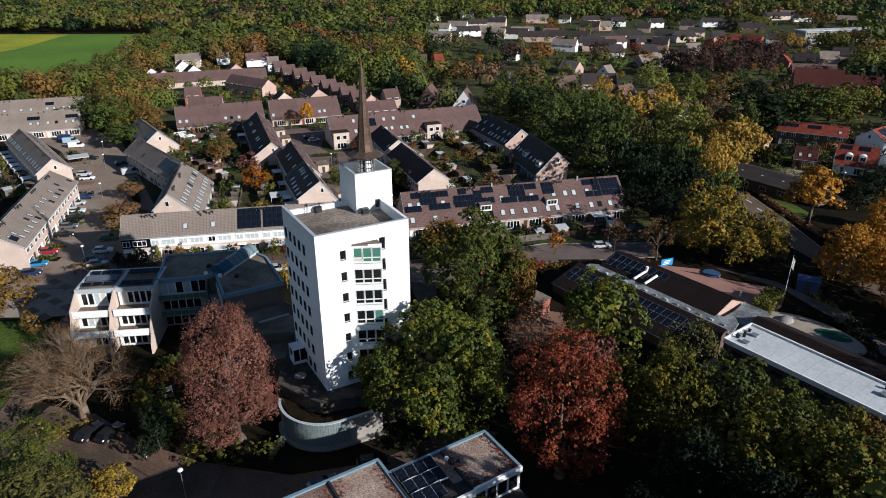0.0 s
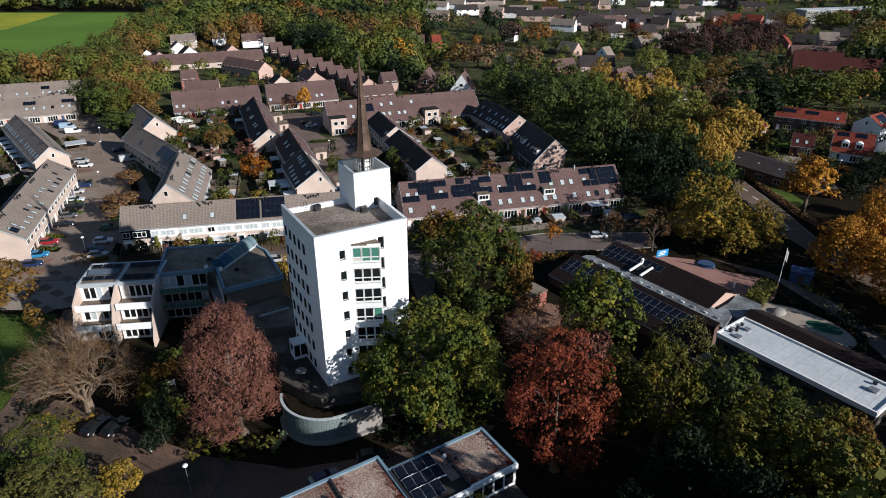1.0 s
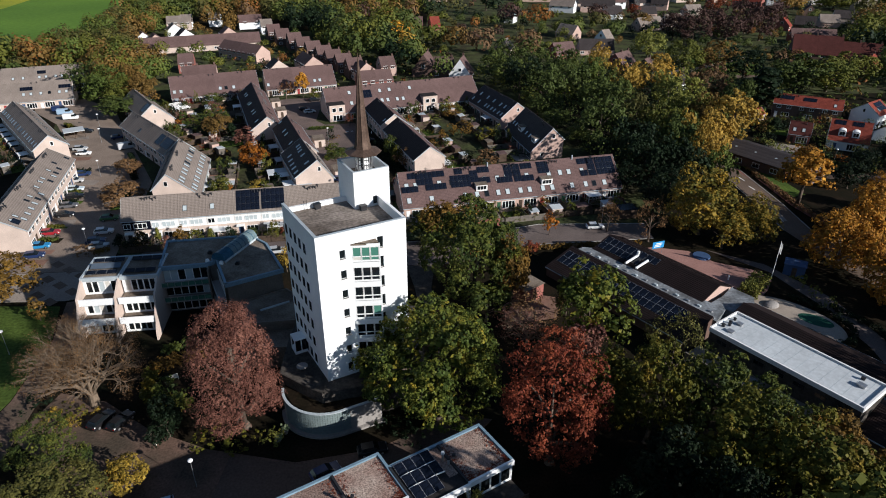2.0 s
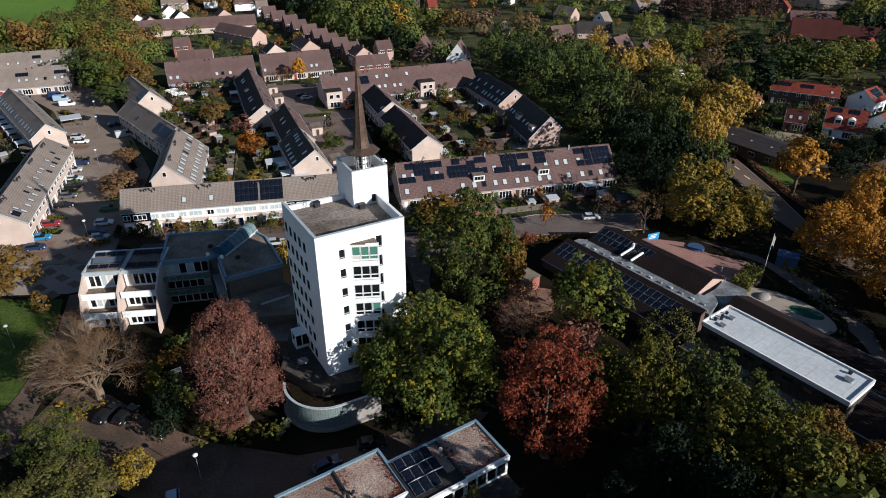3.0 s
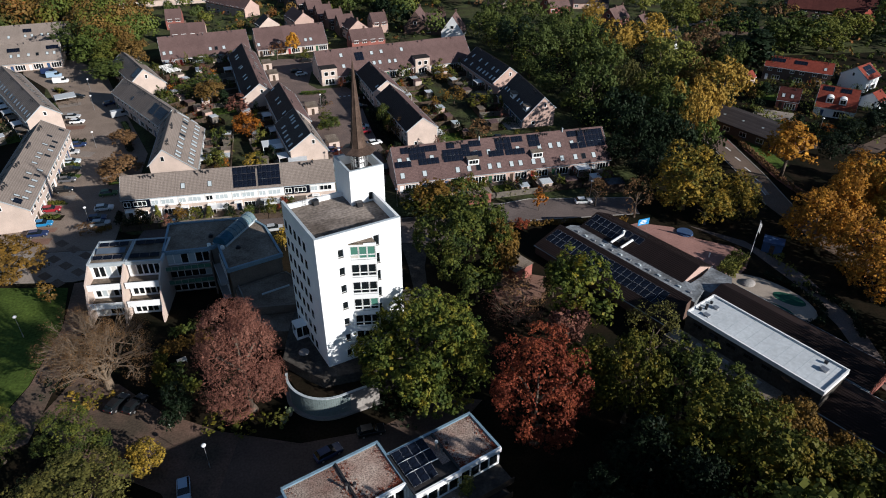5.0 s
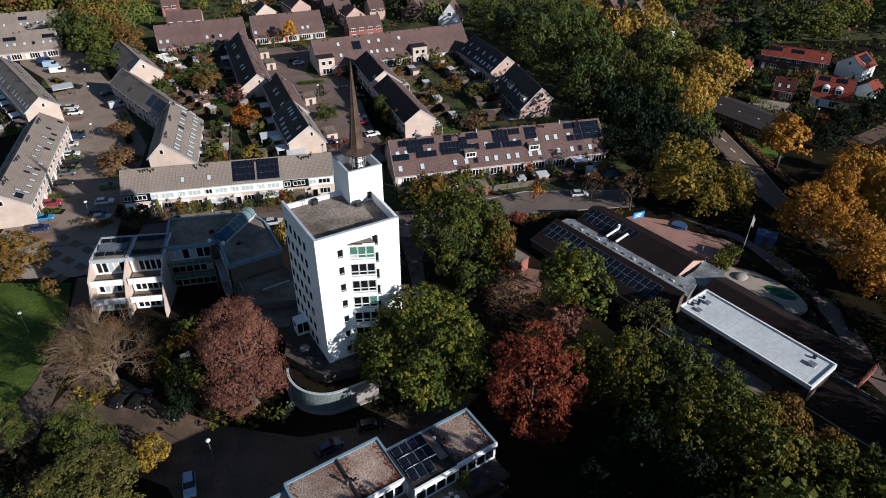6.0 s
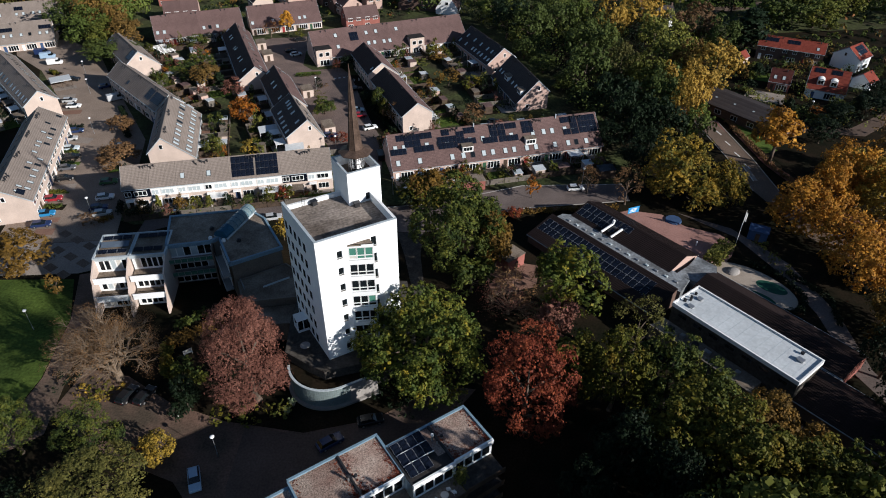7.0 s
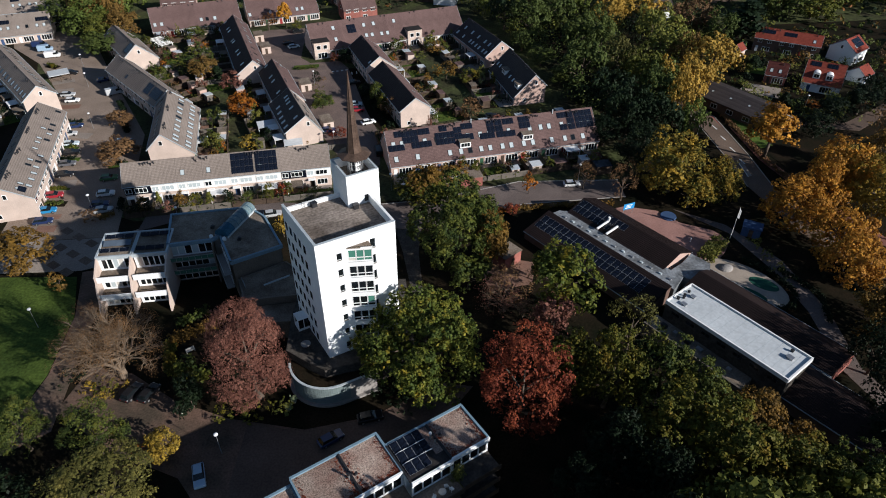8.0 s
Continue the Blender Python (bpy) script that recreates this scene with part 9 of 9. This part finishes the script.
def grove(poly, step, seed, h0, h1, hue_of, kind="wood", clear=8.0, far=False):
    """Trees at even but broken spacing over a polygon, each its own object unless far."""
    rng = random.Random(seed)
    xs, ys = [p[0] for p in poly], [p[1] for p in poly]
    spots = []
    y = min(ys)
    while y < max(ys):
        x = min(xs)
        while x < max(xs):
            a, b = x + rng.uniform(0, step * 0.8), y + rng.uniform(0, step * 0.8)
            if inside(a, b, poly) and a < 0.54 * b + 50 and not house_near(a, b, clear):
                h = rng.uniform(h0, h1)
                spots.append((a, b, h, h * rng.uniform(0.38, 0.52), hue_of(a, b, rng)))
            x += step
        y += step
    if far:
        crowns("woodland", "edge of the autumn woods", spots, 560 if h0 > 7 else 130, 0.95 if h0 > 7 else 1.0, seed)
    else:
        for a, b, h, r, hue in spots:
            plant(kind, a, b, h, r, hue, "woodland trees")


grove(BELT, 9.4, 6, 12, 17, lambda x, y, r: r.choice(("green_gold", "amber", "olive", "olive", "green", "drab")) if y > 300 else r.choice(("green_gold", "amber", "olive", "green_gold", "amber")), clear=7.0, far=True)
grove([(-246, 337), (-227, 350), (-208, 337), (-196, 314), (-196, 290), (-206, 278)], 8.4, 7, 9, 13, lambda x, y, r: r.choice(("green", "dark", "olive", "green")), far=True)
grove([(14, 285), (45, 305), (75, 300), (108, 300), (118, 262), (110, 238), (97, 196), (76, 178), (62, 158), (48, 166), (44, 192), (36, 236)], 6.2, 31, 5, 9.5, lambda x, y, r: r.choice(("dark", "green", "dark", "green", "olive")), clear=6.0, far=True)
# bushes, hedges and small trees of the gardens between the far houses
def far_planting(poly, count, hue, seed, size):
    g = np.random.default_rng(seed)
    xs, ys = [p[0] for p in poly], [p[1] for p in poly]
    spots = []
    while len(spots) < count:
        x, y = g.uniform(min(xs), max(xs)), g.uniform(min(ys), max(ys))
        if inside(x, y, poly) and not house_near(x, y, 6.0):
            spots.append((x, y))
    r = g.uniform(0.6, 1.25, count) * size
    q = np.array([(x, y, a * 0.7) for (x, y), a in zip(spots, r)])
    v, f = leaf_cloud(g, q, r, np.tile((0, 0, 1.0), (count, 1)), 22, 0.5 * size)
    v[:, 2] = np.maximum(v[:, 2], 0.05)
    tagged(new("garden_planting", cloud_mesh("garden_planting", v, f, FAR[hue])), "%s bushes in the gardens between far houses" % HUES[hue], "plants", kind="stuff")


VILLAGE = [(-112, 272), (-60, 262), (-4, 282), (10, 330), (-20, 400), (-110, 340)]
VILLAS = [(112, 236), (150, 196), (200, 240), (236, 330), (130, 350), (104, 300)]
GARDENS = [(97, 178), (118, 166), (160, 176), (176, 236), (120, 262), (104, 236)]
for k, (hue, share) in enumerate((("green", 1.0), ("dark", 0.9), ("olive", 0.6), ("amber", 0.3), ("rust", 0.2))):
    far_planting(VILLAGE, int(170 * share), hue, 300 + k, 1.35)
    far_planting(VILLAS, int(150 * share), hue, 320 + k, 2.0)
    far_planting(GARDENS, int(80 * share), hue, 340 + k, 1.3)
# single crowns that stand out of the far woods and gardens: (x, y, height, radius, hue)
FAR_CROWNS = (
    (-3, 360, 13, 8.9, "olive"),
    (8, 353, 13, 8.7, "amber"),
    (21, 338, 14, 9.6, "brown"),
    (45, 336, 13, 7.5, "brown"),
    (-21, 364, 14, 9.0, "orange"),
    (-16, 338, 12, 5.4, "gold"),
    (-31, 402, 14, 10.0, "amber"),
    (-73, 400, 15, 10.8, "dark"),
    (-60, 379, 15, 10.2, "dark"),
    (-49, 379, 15, 10.1, "green"),
    (-38, 371, 15, 9.9, "dark"),
    (-28, 349, 14, 8.0, "dark"),
    (-116, 562, 15, 12.6, "rust"),
    (-91, 503, 15, 12.6, "rust"),
    (-74, 489, 15, 11.3, "amber"),
    (-57, 472, 15, 10.9, "amber"),
    (-43, 446, 15, 10.3, "olive"),
    (-92, 443, 15, 9.6, "green"),
    (7, 467, 16, 11.5, "drab"),
    (-4, 454, 16, 8.8, "dark"),
    (-20, 491, 14, 9.5, "olive"),
    (-37, 529, 14, 12.1, "green"),
    (61, 418, 15, 10.4, "rust"),
    (46, 436, 14, 9.3, "plum"),
    (38, 473, 16, 7.5, "dark"),
    (134, 466, 9, 5.1, "red"),
    (126, 419, 10, 6.2, "amber"),
    (79, 395, 10, 7.1, "green"),
    (98, 419, 10, 7.6, "drab"),
    (100, 384, 10, 6.3, "green"),
    (251, 491, 14, 10.6, "amber"),
    (289, 503, 13, 15.3, "olive"),
    (321, 537, 11, 11.0, "rust"),
)
crowns("woodland", "row of tall autumn trees beyond the terraces", FAR_CROWNS, 420, 1.25, 21)
grove([(104, 150), (128, 150), (140, 110), (112, 100), (100, 128)], 11.0, 8, 10, 13, lambda x, y, r: r.choice(("gold", "gold", "amber", "gold")), "broad")
grove([(84, 60), (78, 72), (90, 92), (112, 92), (120, 60)], 10.0, 9, 11, 14, lambda x, y, r: r.choice(("gold", "gold", "amber", "olive")), "broad", 0)
grove([(128, 160), (165, 175), (190, 215), (170, 235), (160, 205), (140, 182)], 10.0, 10, 9, 13, lambda x, y, r: r.choice(("dark", "dark", "green", "brown")), far=True)
grove([(98, 188), (110, 232), (136, 230), (160, 214), (150, 190), (128, 172), (106, 168)], 6.5, 12, 3, 5.5, lambda x, y, r: r.choice(("dark", "green", "lime", "olive", "green", "dark", "amber")), "small", 6.5, True)
MIX = (("dark", 0.2), ("green", 0.22), ("olive", 0.16), ("drab", 0.1), ("amber", 0.18), ("brown", 0.06), ("rust", 0.05), ("plum", 0.05))
woods("woodland", "dense autumn woodland at the edge of town", 262, 480, 10.4, 200, 1.6, 5, MIX, 0.7)
woods("far_woods", "distant autumn woods beyond the houses", 480, 1080, 15.5, 62, 3.0, 6, (("dark", 0.24), ("green", 0.26), ("olive", 0.2), ("drab", 0.12), ("brown", 0.07), ("amber", 0.08), ("plum", 0.03)), 0.42)

# ---- trees added at the near edge, mostly out of view, to shade the garden ----
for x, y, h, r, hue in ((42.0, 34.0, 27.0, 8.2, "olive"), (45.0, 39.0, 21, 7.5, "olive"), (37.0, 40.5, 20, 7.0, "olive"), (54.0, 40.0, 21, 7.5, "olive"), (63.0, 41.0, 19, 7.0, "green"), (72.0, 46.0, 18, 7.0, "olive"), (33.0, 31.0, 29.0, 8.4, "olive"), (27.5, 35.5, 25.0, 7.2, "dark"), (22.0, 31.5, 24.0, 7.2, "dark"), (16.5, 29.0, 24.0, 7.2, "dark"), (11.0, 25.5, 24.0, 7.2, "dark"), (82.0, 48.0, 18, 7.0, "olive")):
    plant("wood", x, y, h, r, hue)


# ---- long block of flats beyond the village ----
fl = thing("apartment_block", 284.0, 530.0, 0, 14.0, "distant long grey-brown block of flats with a flat grey roof", "building")
bm = bmesh.new()
box(bm, 0, 120, 0, 12, 0, 9.6)
part("wall", bm, M["grey_wall"], fl)
bm = bmesh.new()
box(bm, -0.5, 120.5, -0.6, 12.6, 9.6, 10.2)
part("roof", bm, M["membrane"], fl)
for k in range(20):
    for z in (1.6, 4.7, 7.8):
        far_window(fl, Matrix.Translation((3.0 + k * 6.0, -0.03, z)), 4.2, 1.7, 2)


# rusty leaf drifts in the corners of the roofs
for i, (u0, u1, v0, v1, mt) in enumerate(secs[:4]):
    if mt != "gravel":
        continue
    rng_ = np.random.default_rng(40 + i)
    n_ = 260
    e_ = rng_.integers(0, 3, n_)
    a_, b_ = rng_.uniform(0, 1, n_), np.abs(rng_.normal(0, 0.45, n_))
    qx = np.where(e_ == 0, u0 + 0.3 + b_, np.where(e_ == 1, u1 - 0.35 - b_, u0 + 0.3 + a_ * (u1 - u0 - 0.6)))
    qy = np.where(e_ == 2, v0 + 0.4 + b_, v0 + 0.4 + a_ ** 1.6 * (v1 - v0 - 0.9))
    q_ = np.stack([qx, qy, np.full(n_, ZR + 0.02)], axis=1)
    v_, f_ = leaf_cloud(rng_, q_, np.full(n_, 0.12), np.tile((0, 0, 1.0), (n_, 1)), 5, 0.16, 0.2)
    v_[:, 2] = np.clip(v_[:, 2], ZR + 0.004, ZR + 0.1)
    ob = put("leaf_litter", cloud_mesh("leaf_litter", v_, f_, L["red"]), None, Matrix.Translation((-6.0, 54.8, 0)) @ Matrix.Rotation(radians(32.2), 4, "Z"))
    tagged(ob, "drift of red fallen leaves on a gravel roof", "leaves", kind="stuff")


# ---- terrace of the flat block: ivy, chairs, table ----
FBM = Matrix.Translation((-6.0, 54.8, 0)) @ Matrix.Rotation(radians(32.2), 4, "Z")
iv = thing("ivy", *(FBM @ Vector((6.8, -8.3, 0)))[:3], 32.2, "yellow-green ivy climbing a post of the terrace", "ivy")
bm = bmesh.new()
tube(bm, (0, 0, 0), (0, 0.3, 9.6), 0.14, 0.08, 8)
part("stem", bm, M["bark"], iv)
rng_ = np.random.default_rng(77)
n_ = 260
zz_ = rng_.uniform(0.4, 10.0, n_)
q_ = np.stack([rng_.normal(0, 0.34, n_), rng_.normal(0.15, 0.3, n_), zz_], axis=1)
v_, f_ = leaf_cloud(rng_, q_, np.full(n_, 0.42), np.tile((0, -0.6, 0.6), (n_, 1)), 24, 0.17)
put("foliage", cloud_mesh("foliage", v_, f_, L["lime"]), iv)


def garden_chair(u, v, z, a):
    t = thing("garden_chair", *(FBM @ Vector((u, v, z)))[:3], 32.2 + a, "white plastic garden chair on the terrace", "chair", "terrace chairs")
    for nm, b in (("seat", (-0.27, 0.27, -0.27, 0.27, 0.42, 0.47)), ("backrest", (-0.27, 0.27, 0.24, 0.29, 0.47, 0.95))):
        bm = bmesh.new()
        box(bm, *b)
        bmesh.ops.bevel(bm, geom=list(bm.edges), offset=0.015, segments=1, affect="EDGES")
        part(nm, bm, M["white_paint"], t)
    for x in (-0.23, 0.23):
        for y in (-0.23, 0.23):
            bm = bmesh.new()
            tube(bm, (x, y, 0), (x * 0.9, y * 0.9, 0.42), 0.03, 0.03, 6)
            part("leg", bm, M["white_paint"], t)


garden_chair(4.6, -8.6, 7.4, 160)
garden_chair(5.0, -9.4, 7.4, 100)
garden_chair(2.2, -9.2, 7.4, -60)
gt = thing("garden_table", *(FBM @ Vector((3.6, -9.2, 7.4)))[:3], 32.2, "small pale wooden table on the terrace", "table")
bm = bmesh.new()
tube(bm, (0, 0, 0.7), (0, 0, 0.74), 0.55, 0.55, 20)
part("tabletop", bm, M["curtain"], gt)
bm = bmesh.new()
tube(bm, (0, 0, 0), (0, 0, 0.7), 0.05, 0.05, 8)
part("leg", bm, M["steel"], gt)
